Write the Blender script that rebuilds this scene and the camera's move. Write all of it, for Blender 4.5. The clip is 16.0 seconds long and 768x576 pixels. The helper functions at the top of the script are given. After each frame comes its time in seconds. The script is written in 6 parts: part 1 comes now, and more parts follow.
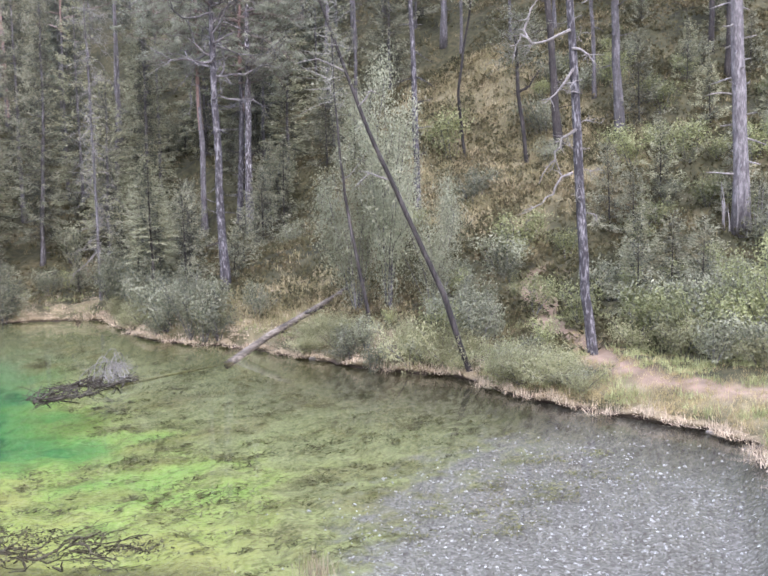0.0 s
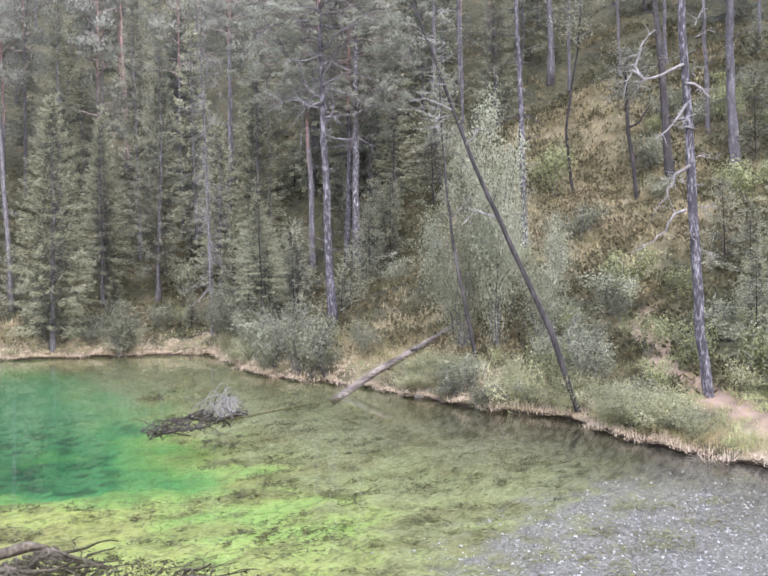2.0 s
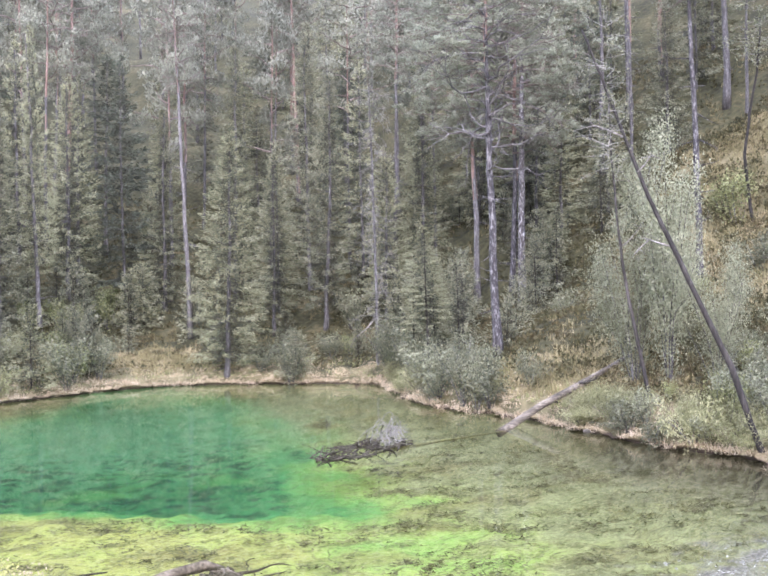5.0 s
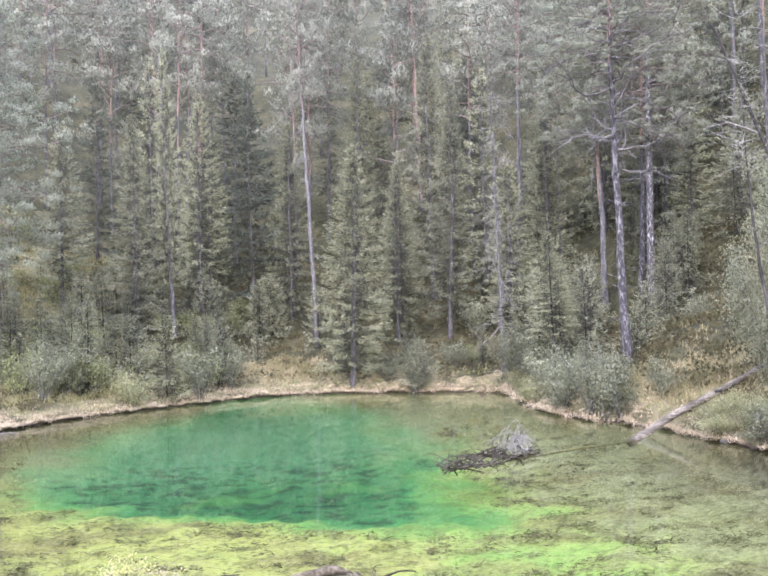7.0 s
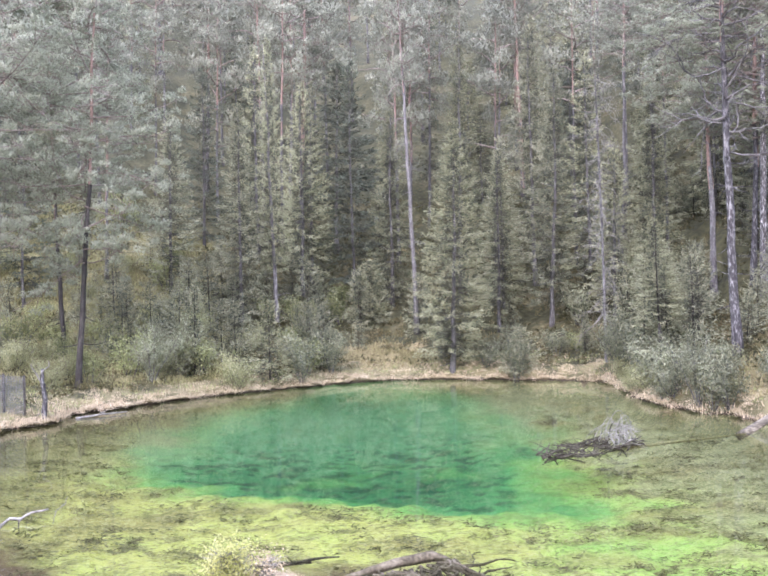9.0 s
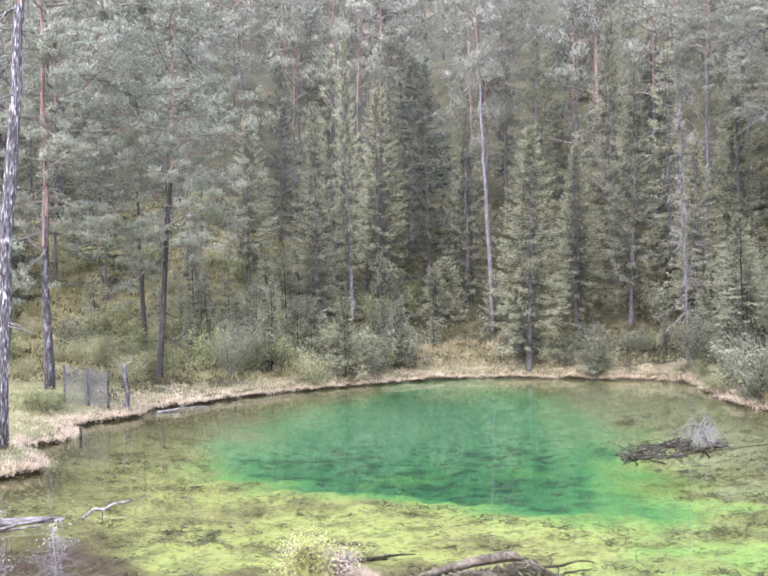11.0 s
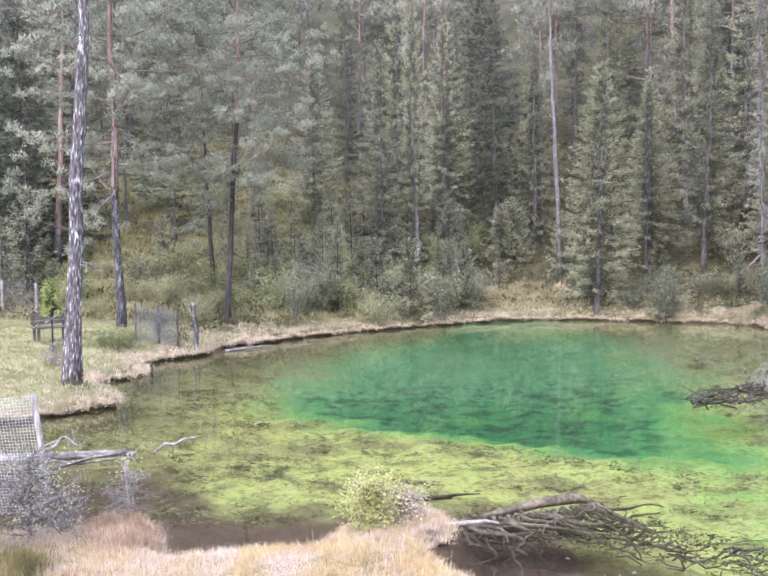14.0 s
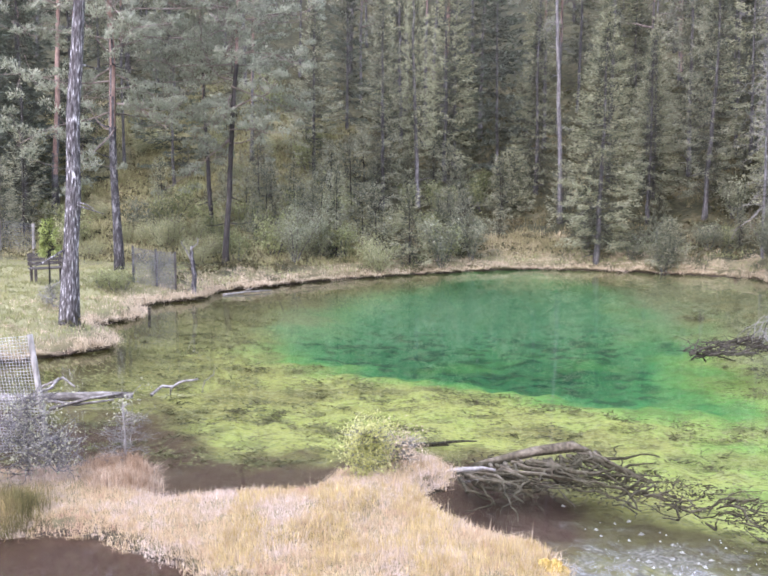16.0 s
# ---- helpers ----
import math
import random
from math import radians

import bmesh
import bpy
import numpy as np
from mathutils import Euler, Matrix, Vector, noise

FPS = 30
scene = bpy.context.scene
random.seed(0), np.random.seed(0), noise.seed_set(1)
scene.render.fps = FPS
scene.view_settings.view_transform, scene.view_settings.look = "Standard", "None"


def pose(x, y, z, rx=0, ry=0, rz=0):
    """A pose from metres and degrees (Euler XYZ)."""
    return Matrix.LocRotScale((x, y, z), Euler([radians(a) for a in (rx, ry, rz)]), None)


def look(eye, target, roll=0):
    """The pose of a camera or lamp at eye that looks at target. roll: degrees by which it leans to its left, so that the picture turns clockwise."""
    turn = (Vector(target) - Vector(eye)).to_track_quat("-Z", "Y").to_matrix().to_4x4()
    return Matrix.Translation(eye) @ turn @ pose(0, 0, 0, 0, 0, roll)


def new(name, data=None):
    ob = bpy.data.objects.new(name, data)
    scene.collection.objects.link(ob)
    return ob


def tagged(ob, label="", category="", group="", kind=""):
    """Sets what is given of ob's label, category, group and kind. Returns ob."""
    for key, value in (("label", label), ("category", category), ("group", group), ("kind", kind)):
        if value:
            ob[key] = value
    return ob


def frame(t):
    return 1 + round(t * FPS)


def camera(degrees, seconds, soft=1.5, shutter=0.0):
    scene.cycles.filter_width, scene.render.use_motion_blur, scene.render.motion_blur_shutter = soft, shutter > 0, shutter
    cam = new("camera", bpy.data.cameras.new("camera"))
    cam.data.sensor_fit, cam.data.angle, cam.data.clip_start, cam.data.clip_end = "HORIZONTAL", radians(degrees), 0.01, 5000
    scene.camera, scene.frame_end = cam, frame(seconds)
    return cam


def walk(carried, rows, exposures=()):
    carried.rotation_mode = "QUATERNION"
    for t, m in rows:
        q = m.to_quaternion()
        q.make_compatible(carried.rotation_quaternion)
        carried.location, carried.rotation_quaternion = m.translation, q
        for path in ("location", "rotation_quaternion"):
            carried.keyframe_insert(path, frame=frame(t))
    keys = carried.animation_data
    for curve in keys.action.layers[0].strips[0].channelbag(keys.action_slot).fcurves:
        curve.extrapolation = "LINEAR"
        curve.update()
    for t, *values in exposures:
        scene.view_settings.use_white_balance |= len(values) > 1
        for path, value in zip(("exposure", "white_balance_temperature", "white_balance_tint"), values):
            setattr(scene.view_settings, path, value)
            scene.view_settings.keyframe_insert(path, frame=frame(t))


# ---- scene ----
# the camera and its way: held in the hand, turned from the near bank along the far one
cam = camera(44.9, 16.0, soft=1.8)
PATH = [
    (0, (0.035, -0.198, 3.693), (18.760, 23.129, 1.402), -1.06),
    (0.5, (0.030, -0.185, 3.699), (18.263, 23.543, 1.572), -1.01),
    (1, (0.025, -0.174, 3.697), (17.621, 24.068, 2.060), -1.19),
    (1.5, (0.024, -0.152, 3.710), (16.891, 24.615, 2.263), -1.06),
    (2, (0.007, -0.159, 3.704), (16.053, 25.167, 2.671), -1.02),
    (2.5, (0.008, -0.152, 3.705), (15.517, 25.519, 3.018), -1.39),
    (3, (-0.008, -0.127, 3.718), (14.428, 26.167, 3.223), -1.47),
    (3.5, (-0.019, -0.120, 3.701), (13.552, 26.633, 3.463), -1.20),
    (4, (-0.022, -0.114, 3.697), (12.857, 26.981, 3.578), -1.15),
    (6.5, (-0.028, -0.019, 3.648), (8.625, 28.703, 4.003), -1.23),
    (7, (-0.003, -0.021, 3.631), (7.634, 28.987, 4.098), -1.66),
    (7.5, (-0.002, -0.019, 3.634), (6.881, 29.177, 4.114), -1.70),
    (8, (0.013, -0.021, 3.644), (5.987, 29.377, 3.987), -1.83),
    (8.5, (0.008, -0.017, 3.651), (5.220, 29.525, 3.895), -1.53),
    (9, (0.000, -0.000, 3.640), (4.465, 29.665, 3.737), -1.26),
    (9.5, (-0.008, 0.014, 3.640), (3.917, 29.756, 3.682), -1.16),
    (10, (-0.031, 0.018, 3.642), (3.141, 29.849, 3.764), -0.95),
    (12.5, (-0.002, 0.139, 3.609), (0.805, 30.124, 3.118), -1.73),
    (13, (-0.014, 0.156, 3.614), (0.280, 30.144, 2.806), -1.54),
    (13.5, (-0.020, 0.176, 3.597), (0.060, 30.155, 2.494), -1.20),
    (14, (-0.030, 0.201, 3.599), (-0.093, 30.148, 1.819), -1.01),
    (14.5, (-0.033, 0.245, 3.588), (-0.060, 30.150, 1.202), -0.74),
    (15, (-0.060, 0.291, 3.582), (-0.105, 30.174, 0.942), -0.32),
    (15.5, (-0.060, 0.303, 3.579), (-0.152, 30.149, 0.547), -0.01),
    (16, (-0.067, 0.321, 3.568), (-0.070, 30.119, 0.095), 0.00),
]
EXPOSURES = [(0.0, 1.90, 5800, 26), (3.5, 2.14, 5800, 26), (8.0, 2.26, 5800, 26), (12.5, 2.2, 5800, 26), (16.0, 1.95, 5800, 26)]
walk(cam, [(t, look(eye, target, roll)) for t, eye, target, roll in PATH], EXPOSURES)

# ---- light: an overcast sky ----
world = bpy.data.worlds.new("overcast_sky")
scene.world = world
world.use_nodes = True
wn, wl = world.node_tree.nodes, world.node_tree.links
sky = wn.new("ShaderNodeTexSky")
sky.sky_type = "NISHITA"
sky.sun_disc = False
sky.sun_elevation, sky.sun_rotation = radians(30), radians(207)
sky.dust_density, sky.air_density = 4.0, 1.0
haze = wn.new("ShaderNodeMix")
haze.data_type = "RGBA"
haze.inputs[0].default_value = 0.75
haze.inputs[7].default_value = (6.9, 7.5, 8.4, 1)
wl.new(sky.outputs[0], haze.inputs[6])
wl.new(haze.outputs[2], wn["Background"].inputs[0])
wn["Background"].inputs[1].default_value = 0.15

sun = new("sun", bpy.data.lights.new("sun", "SUN"))
sun.data.energy, sun.data.angle, sun.data.color = 1.0, radians(60), (1.0, 0.97, 0.92)
sun.matrix_world = look((-26, -34, 38), (4, 24, 0))


# ---- materials ----
def material(name, colours, scale=4.0, fine=30.0, rough=0.8, bump=0.3, bump_scale=None, metal=0.0, island=0.0, thing=0.0, stretch=(1, 1, 1), translucent=0.0, spec=0.3):
    """Noise between colours at two scales, with relief; island and thing: how far pieces and things differ in brightness."""
    m = bpy.data.materials.new(name)
    m.use_nodes = True
    n, l = m.node_tree.nodes, m.node_tree.links
    b = n["Principled BSDF"]
    tc, mp = n.new("ShaderNodeTexCoord"), n.new("ShaderNodeMapping")
    mp.inputs["Scale"].default_value = stretch
    l.new(tc.outputs["Object"], mp.inputs[0])
    big, small, add = n.new("ShaderNodeTexNoise"), n.new("ShaderNodeTexNoise"), n.new("ShaderNodeMix")
    big.inputs["Scale"].default_value, small.inputs["Scale"].default_value = scale, fine
    big.inputs["Detail"].default_value, small.inputs["Detail"].default_value = 3, 2
    l.new(mp.outputs[0], big.inputs["Vector"])
    l.new(mp.outputs[0], small.inputs["Vector"])
    add.inputs[0].default_value = 0.45
    l.new(big.outputs[0], add.inputs[2])
    l.new(small.outputs[0], add.inputs[3])
    ramp = n.new("ShaderNodeValToRGB")
    el = ramp.color_ramp.elements
    for i, c in enumerate(colours):
        at = 0.34 + 0.32 * i / max(1, len(colours) - 1)
        e = el[i] if i < 2 else el.new(at)
        e.position, e.color = at, (*c, 1)
    l.new(add.outputs[0], ramp.inputs[0])
    out = ramp.outputs[0]
    for amount, node, socket in ((island, "ShaderNodeNewGeometry", "Random Per Island"), (thing, "ShaderNodeObjectInfo", "Random")):
        if amount:
            src, rng, mul = n.new(node), n.new("ShaderNodeMapRange"), n.new("ShaderNodeVectorMath")
            l.new(src.outputs[socket], rng.inputs[0])
            rng.inputs[3].default_value, rng.inputs[4].default_value = 1 - amount, 1 + amount
            mul.operation = "MULTIPLY"
            l.new(out, mul.inputs[0])
            l.new(rng.outputs[0], mul.inputs[1])
            out = mul.outputs[0]
    l.new(out, b.inputs["Base Color"])
    b.inputs["Roughness"].default_value, b.inputs["Metallic"].default_value = rough, metal
    b.inputs["Specular IOR Level"].default_value = spec
    if bump:
        bp = n.new("ShaderNodeBump")
        bp.inputs["Strength"].default_value, bp.inputs["Distance"].default_value = bump, bump_scale or 0.03
        l.new(add.outputs[0], bp.inputs["Height"])
        l.new(bp.outputs[0], b.inputs["Normal"])
    if translucent:
        t, mx = n.new("ShaderNodeBsdfTranslucent"), n.new("ShaderNodeMixShader")
        mx.inputs[0].default_value = translucent
        l.new(out, t.inputs[0])
        l.new(b.outputs[0], mx.inputs[1])
        l.new(t.outputs[0], mx.inputs[2])
        l.new(mx.outputs[0], n["Material Output"].inputs[0])
    return m


M_BARK_GREY = material("grey_pine_bark", [(0.046, 0.043, 0.042), (0.094, 0.088, 0.087), (0.21, 0.20, 0.20)], 7, 30, 0.9, 1.0, 0.05, thing=0.2, stretch=(1, 1, 0.25))
M_BARK_PLATED = material("plated_pine_bark", [(0.024, 0.020, 0.020), (0.06, 0.053, 0.053), (0.15, 0.14, 0.14), (0.66, 0.64, 0.64)], 24, 34, 0.9, 1.0, 0.06, stretch=(1, 1, 0.2))
M_BARK_FLECKED = material("dark_flecked_bark", [(0.026, 0.024, 0.025), (0.052, 0.048, 0.050), (0.25, 0.24, 0.24)], 14, 32, 0.9, 1.0, 0.05, stretch=(1, 1, 0.3))
M_BARK_RED = material("red_pine_bark", [(0.13, 0.085, 0.07), (0.225, 0.15, 0.122), (0.33, 0.24, 0.205)], 5, 22, 0.9, 0.8, 0.03, thing=0.15, stretch=(1, 1, 0.3))
M_BARK_DARK = material("dark_bark", [(0.016, 0.014, 0.013), (0.034, 0.030, 0.027), (0.075, 0.067, 0.062)], 5, 24, 0.9, 0.9, 0.03, thing=0.25, stretch=(1, 1, 0.3))
M_DEAD_WOOD = material("bleached_wood", [(0.109, 0.1, 0.09), (0.203, 0.189, 0.171), (0.328, 0.308, 0.289)], 5, 30, 0.85, 0.7, 0.02, stretch=(1, 1, 0.3))
M_BARK_PALE = material("pale_weathered_bark", [(0.061, 0.057, 0.056), (0.131, 0.121, 0.118), (0.271, 0.255, 0.248)], 11, 34, 0.9, 1.0, 0.04, stretch=(1, 1, 0.25))
M_TWIG = material("grey_twigs", [(0.12, 0.114, 0.098), (0.22, 0.21, 0.186), (0.35, 0.335, 0.305)], 3, 20, 0.9, 0.0, thing=0.1)
M_SPRUCE = material("spruce_needles", [(0.16, 0.165, 0.101), (0.273, 0.275, 0.169), (0.41, 0.404, 0.258)], 0.9, 6, 0.65, 0.0, island=0.16, thing=0.3, translucent=0.34)
M_SPRUCE_YOUNG = material("young_spruce_needles", [(0.149, 0.152, 0.101), (0.248, 0.25, 0.165), (0.361, 0.353, 0.245)], 0.9, 6, 0.65, 0.0, island=0.18, thing=0.3, translucent=0.34)
# Inner twigs: naturally darker, with the crown's own shade put into the colour.
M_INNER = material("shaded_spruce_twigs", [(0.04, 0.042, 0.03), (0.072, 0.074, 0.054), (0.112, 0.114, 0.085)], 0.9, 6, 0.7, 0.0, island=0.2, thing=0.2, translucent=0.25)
M_SPRUCE_DARK = material("dark_spruce_needles", [(0.055, 0.064, 0.046), (0.098, 0.112, 0.08), (0.155, 0.17, 0.125)], 0.9, 6, 0.65, 0.0, island=0.22, thing=0.15, translucent=0.25)
M_LIMB = material("pine_limbs", [(0.104, 0.08, 0.068), (0.176, 0.14, 0.12), (0.272, 0.232, 0.208)], 3, 20, 0.9, 0.0, thing=0.15)
M_PINE = material("pine_needles", [(0.146, 0.153, 0.113), (0.231, 0.235, 0.176), (0.329, 0.333, 0.256)], 0.8, 6, 0.7, 0.0, island=0.16, thing=0.22, translucent=0.35)
M_PINE_PALE = material("pale_pine_needles", [(0.174, 0.187, 0.13), (0.275, 0.288, 0.207), (0.384, 0.396, 0.297)], 0.8, 6, 0.7, 0.0, island=0.16, translucent=0.38)
M_WILLOW = material("willow_leaves", [(0.121, 0.128, 0.08), (0.212, 0.22, 0.141), (0.373, 0.379, 0.259)], 2.2, 7, 0.65, 0.0, island=0.22, thing=0.32, translucent=0.38)
M_WILLOW_GREEN = material("green_shrub_leaves", [(0.134, 0.149, 0.063), (0.242, 0.258, 0.116), (0.402, 0.412, 0.217)], 2.2, 7, 0.65, 0.0, island=0.25, thing=0.32, translucent=0.38)
M_DRY = material("dry_grass", [(0.33, 0.27, 0.18), (0.49, 0.405, 0.285), (0.62, 0.52, 0.395)], 0.5, 5, 0.8, 0.0, island=0.35, translucent=0.25)
M_SEDGE = material("autumn_sedge", [(0.372, 0.248, 0.171), (0.465, 0.34, 0.225), (0.502, 0.396, 0.234), (0.502, 0.405, 0.306), (0.53, 0.432, 0.351), (0.614, 0.524, 0.441)], 2.0, 14, 0.8, 0.0, island=0.22, translucent=0.25)
M_SLOPE = material("slope_grass", [(0.15, 0.13, 0.065), (0.235, 0.20, 0.105), (0.37, 0.31, 0.19)], 0.4, 4, 0.8, 0.0, island=0.35, translucent=0.2)
M_HEATH = material("hillside_heath", [(0.04, 0.041, 0.018), (0.08, 0.074, 0.033), (0.144, 0.115, 0.059)], 0.35, 3, 0.8, 0.0, island=0.4, translucent=0.2)


# ---- the lie of the land ----
SHORE = [(12.4, 6.4), (13.8, 8.2), (13.7, 10.8), (13.9, 13.4), (14.5, 15.0), (13.8, 17.5), (13.6, 21.0), (13.3, 23.5),
         (12.5, 25.8), (12.5, 28.5), (13.4, 32.6), (12.6, 34.3), (10.5, 35.5), (8.2, 36.7), (5.5, 37.2), (3.0, 36.2),
         (0.2, 34.7), (-2.3, 33.0), (-4.2, 30.9), (-5.5, 29.9), (-5.6, 28.1), (-7.0, 26.4), (-6.5, 24.2), (-7.3, 22.6),
         (-6.1, 20.8), (-6.1, 19.5), (-7.0, 18.6), (-9.0, 16.5), (-9.0, 13.0), (-7.0, 11.2), (-5.0, 11.0), (-3.5, 11.3),
         (-2.85, 10.9), (-2.5, 10.25), (-1.0, 10.45), (-0.5, 11.1), (0.25, 11.6), (0.72, 11.2), (0.42, 10.4), (0.62, 9.3),
         (1.45, 8.6), (1.2, 7.4), (-0.2, 7.3), (-1.4, 8.1), (-2.8, 9.1), (-4.2, 9.5), (-6.5, 9.2), (-7.2, 7.5)]
SHORE += [(-5.5, 5.2), (-2.0, 4.2), (3.0, 3.8), (8.5, 4.3)]


def bumps(x, y, size, seed):
    """Cheap smooth unevenness between -1 and 1."""
    r = np.random.RandomState(seed)
    out = 0
    for k in range(7):
        a, f, p = r.uniform(0, 6.28), r.uniform(0.6, 1.7) / size, r.uniform(0, 6.28)
        out = out + np.sin((x * np.cos(a) + y * np.sin(a)) * f * 6.28 + p)
    return out / 3.2


def closed_curve(points, steps=7, ragged=0.10):
    """A smooth closed line through the points, with small bays and noses."""
    p, out = [Vector(q) for q in points], []
    for i in range(len(p)):
        a, b, c, d = p[i - 1], p[i], p[(i + 1) % len(p)], p[(i + 2) % len(p)]
        for k in range(steps):
            t = k / steps
            q = 0.5 * ((2 * b) + (c - a) * t + (2 * a - 5 * b + 4 * c - d) * t * t + (3 * b - a - 3 * c + d) * t ** 3)
            out.append((q.x, q.y))
    x, y = np.array(out).T
    return np.stack([x + ragged * (bumps(x, y, 1.3, 8) + 0.5 * bumps(x, y, 0.5, 9)), y + ragged * (bumps(x, y, 1.3, 10) + 0.5 * bumps(x, y, 0.5, 11))], -1)


LINE = closed_curve(SHORE)


def shore_distance(x, y):
    """Metres from the water's edge: above zero on land, below zero in the pond."""
    x, y = np.atleast_1d(np.asarray(x, float)), np.atleast_1d(np.asarray(y, float))
    a, b = LINE, np.roll(LINE, -1, 0)
    d = b - a
    best, inside = np.full(x.shape, 1e9), np.zeros(x.shape, bool)
    for (ax, ay), (bx, by), (dx, dy) in zip(a, b, d):
        t = np.clip(((x - ax) * dx + (y - ay) * dy) / (dx * dx + dy * dy + 1e-12), 0, 1)
        best = np.minimum(best, (x - ax - t * dx) ** 2 + (y - ay - t * dy) ** 2)
        cross = (ay > y) != (by > y)
        inside ^= cross & (x < ax + (y - ay) * dx / (dy if dy else 1e-12))
    return np.sqrt(best) * np.where(inside, -1, 1)


def smooth(t):
    t = np.clip(t, 0, 1)
    return t * t * (3 - 2 * t)


TURN = (-180, -90, -45, -32, -20, -10, 0, 10, 22, 29, 40, 48, 60, 90, 180)
FLAT = (20, 14, 15, 16, 13, 6, 4.0, 3.5, 3.0, 1.6, 2.0, 4.0, 6.5, 9, 20)
STEEP = (0.2, 0.25, 0.30, 0.36, 0.40, 0.42, 0.40, 0.40, 0.42, 0.50, 0.58, 0.60, 0.58, 0.4, 0.2)


def deep_part(x, y):
    """1 over the deep basin, falling to 0 over its rim: sharp towards the near shelf, soft on the other sides."""
    front = y - np.interp(x, (-6, -3.8, -2.1, -0.7, 1.2, 3.0, 4.6, 5.6, 6.5, 9), (23.2, 21.9, 21.3, 20.7, 19.8, 18.4, 17.1, 16.2, 15.2, 14.8)) + 0.35 * bumps(x, y, 2.2, 22) + 0.15 * bumps(x, y, 0.8, 24)
    west = x - np.interp(y, (20, 26, 31, 34, 37), (-4.6, -4.6, -4.0, -2.6, 0.0)) + 0.5 * bumps(x, y, 3, 21)
    east = np.interp(y, (14, 18, 20.5, 22, 26, 30, 36), (9.2, 9.8, 9.9, 10.2, 11.2, 12.0, 12.0)) - x + 0.7 * bumps(x, y, 3, 23)
    basin = smooth((front + 1.4) / 4.4) * smooth((west + 0.4) / 6.0) * smooth(east / 8.0)
    tongue = 0.20 * np.exp(-((x - 6.4 + 0.5 * bumps(x, y, 2, 27)) / 2.0) ** 2 - ((y - 14.6 + 0.5 * bumps(x, y, 2, 28)) / 2.4) ** 2)
    return np.maximum(basin, tongue)


def gravel_part(x, y):
    """1 over the gravelly shallows by the near bank."""
    far = np.interp(x, (1.2, 2.0, 3.0, 4.0, 5.0, 6.5, 7.5, 9.0, 12.0, 14.0), (9.0, 10.0, 10.2, 9.9, 8.4, 8.3, 9.9, 11.1, 11.9, 12.6))
    return smooth((far - y + 0.5 * bumps(x, y, 1.8, 26)) / 4.6 + 0.5) * smooth((x - 1.2) / 0.8)


def land(x, y, s=None):
    """The height of the ground or of the pond's bed."""
    x, y = np.atleast_1d(np.asarray(x, float)), np.atleast_1d(np.asarray(y, float))
    s = shore_distance(x, y) if s is None else s
    turn = np.degrees(np.arctan2(x, y))
    flat, steep = np.interp(turn, TURN, FLAT), np.interp(turn, TURN, STEEP)
    over = np.maximum(s, 0)
    rise = np.logaddexp(0, (over - flat) / 1.5) * 1.5
    rise = 115 * np.tanh(rise / 115)
    hill = steep * (rise + rise * rise / 140)
    brow = np.maximum(smooth((y - 12.5) / 2), smooth((x - 10) / 1.5))
    z = (0.14 + 0.07 * brow) * smooth(over / 0.2) + 0.22 * brow * smooth(over / 1.5) + 0.05 * np.minimum(over, flat) + hill
    z = z + 1.65 * np.exp(-(x * x / 90 + (y + 1.5) ** 2 / 12)) * smooth(over / 3)
    z = z + (0.07 * bumps(x, y, 2.3, 1) + 0.05 * bumps(x, y, 0.9, 2)) * smooth(over / 1.2) + (0.7 * bumps(x, y, 11, 3) + 0.22 * bumps(x, y, 2.9, 5)) * smooth(rise / 10)
    bed = -0.12 - 0.34 * smooth(-s / 0.5) - 0.07 * np.minimum(-s, 4) - 0.35 * deep_part(x, y) + 0.05 * bumps(x, y, 1.1, 4)
    return np.where(s > 0, z, bed)


def ground_at(x, y):
    return float(land(x, y)[0])


def mesh_from(name, verts, faces, mats, smooth_faces=False):
    me = bpy.data.meshes.new(name)
    me.from_pydata(verts if isinstance(verts, list) else verts.tolist(), [], faces if isinstance(faces, list) else faces.tolist())
    for m in mats:
        me.materials.append(m)
    if smooth_faces:
        me.polygons.foreach_set("use_smooth", [True] * len(me.polygons))
    return me


def spread(lo, hi, fine_lo, fine_hi, step):
    """Lines of a grid: even between fine_lo and fine_hi, wider and wider outside."""
    mid = list(np.arange(fine_lo, fine_hi + step / 2, step))
    d, a = step, mid[-1]
    while a < hi:
        d *= 1.12
        a += d
        mid.append(a)
    d, a = step, mid[0]
    while a > lo:
        d *= 1.12
        a -= d
        mid.insert(0, a)
    return np.array(mid)


gx, gy = spread(-900, 900, -13, 19, 0.22), spread(-900, 900, 3, 42, 0.22)
X, Y = np.meshgrid(gx, gy)
S_GRID = shore_distance(X.ravel(), Y.ravel())
# lines of the grid that run along the water's edge are drawn onto it
edge_at = np.abs(S_GRID) < 0.15
ex, ey, es = X.ravel()[edge_at], Y.ravel()[edge_at], S_GRID[edge_at]
slope_x = (shore_distance(ex + 0.03, ey) - shore_distance(ex - 0.03, ey)) / 0.06
slope_y = (shore_distance(ex, ey + 0.03) - shore_distance(ex, ey - 0.03)) / 0.06
X, Y = X.ravel().copy(), Y.ravel().copy()
X[edge_at], Y[edge_at], S_GRID[edge_at] = ex - es * slope_x, ey - es * slope_y, 0.0
Z = land(X, Y, S_GRID)
Z[edge_at] = -0.01
nx, ny = len(gx), len(gy)
I = np.arange(nx * ny).reshape(ny, nx)
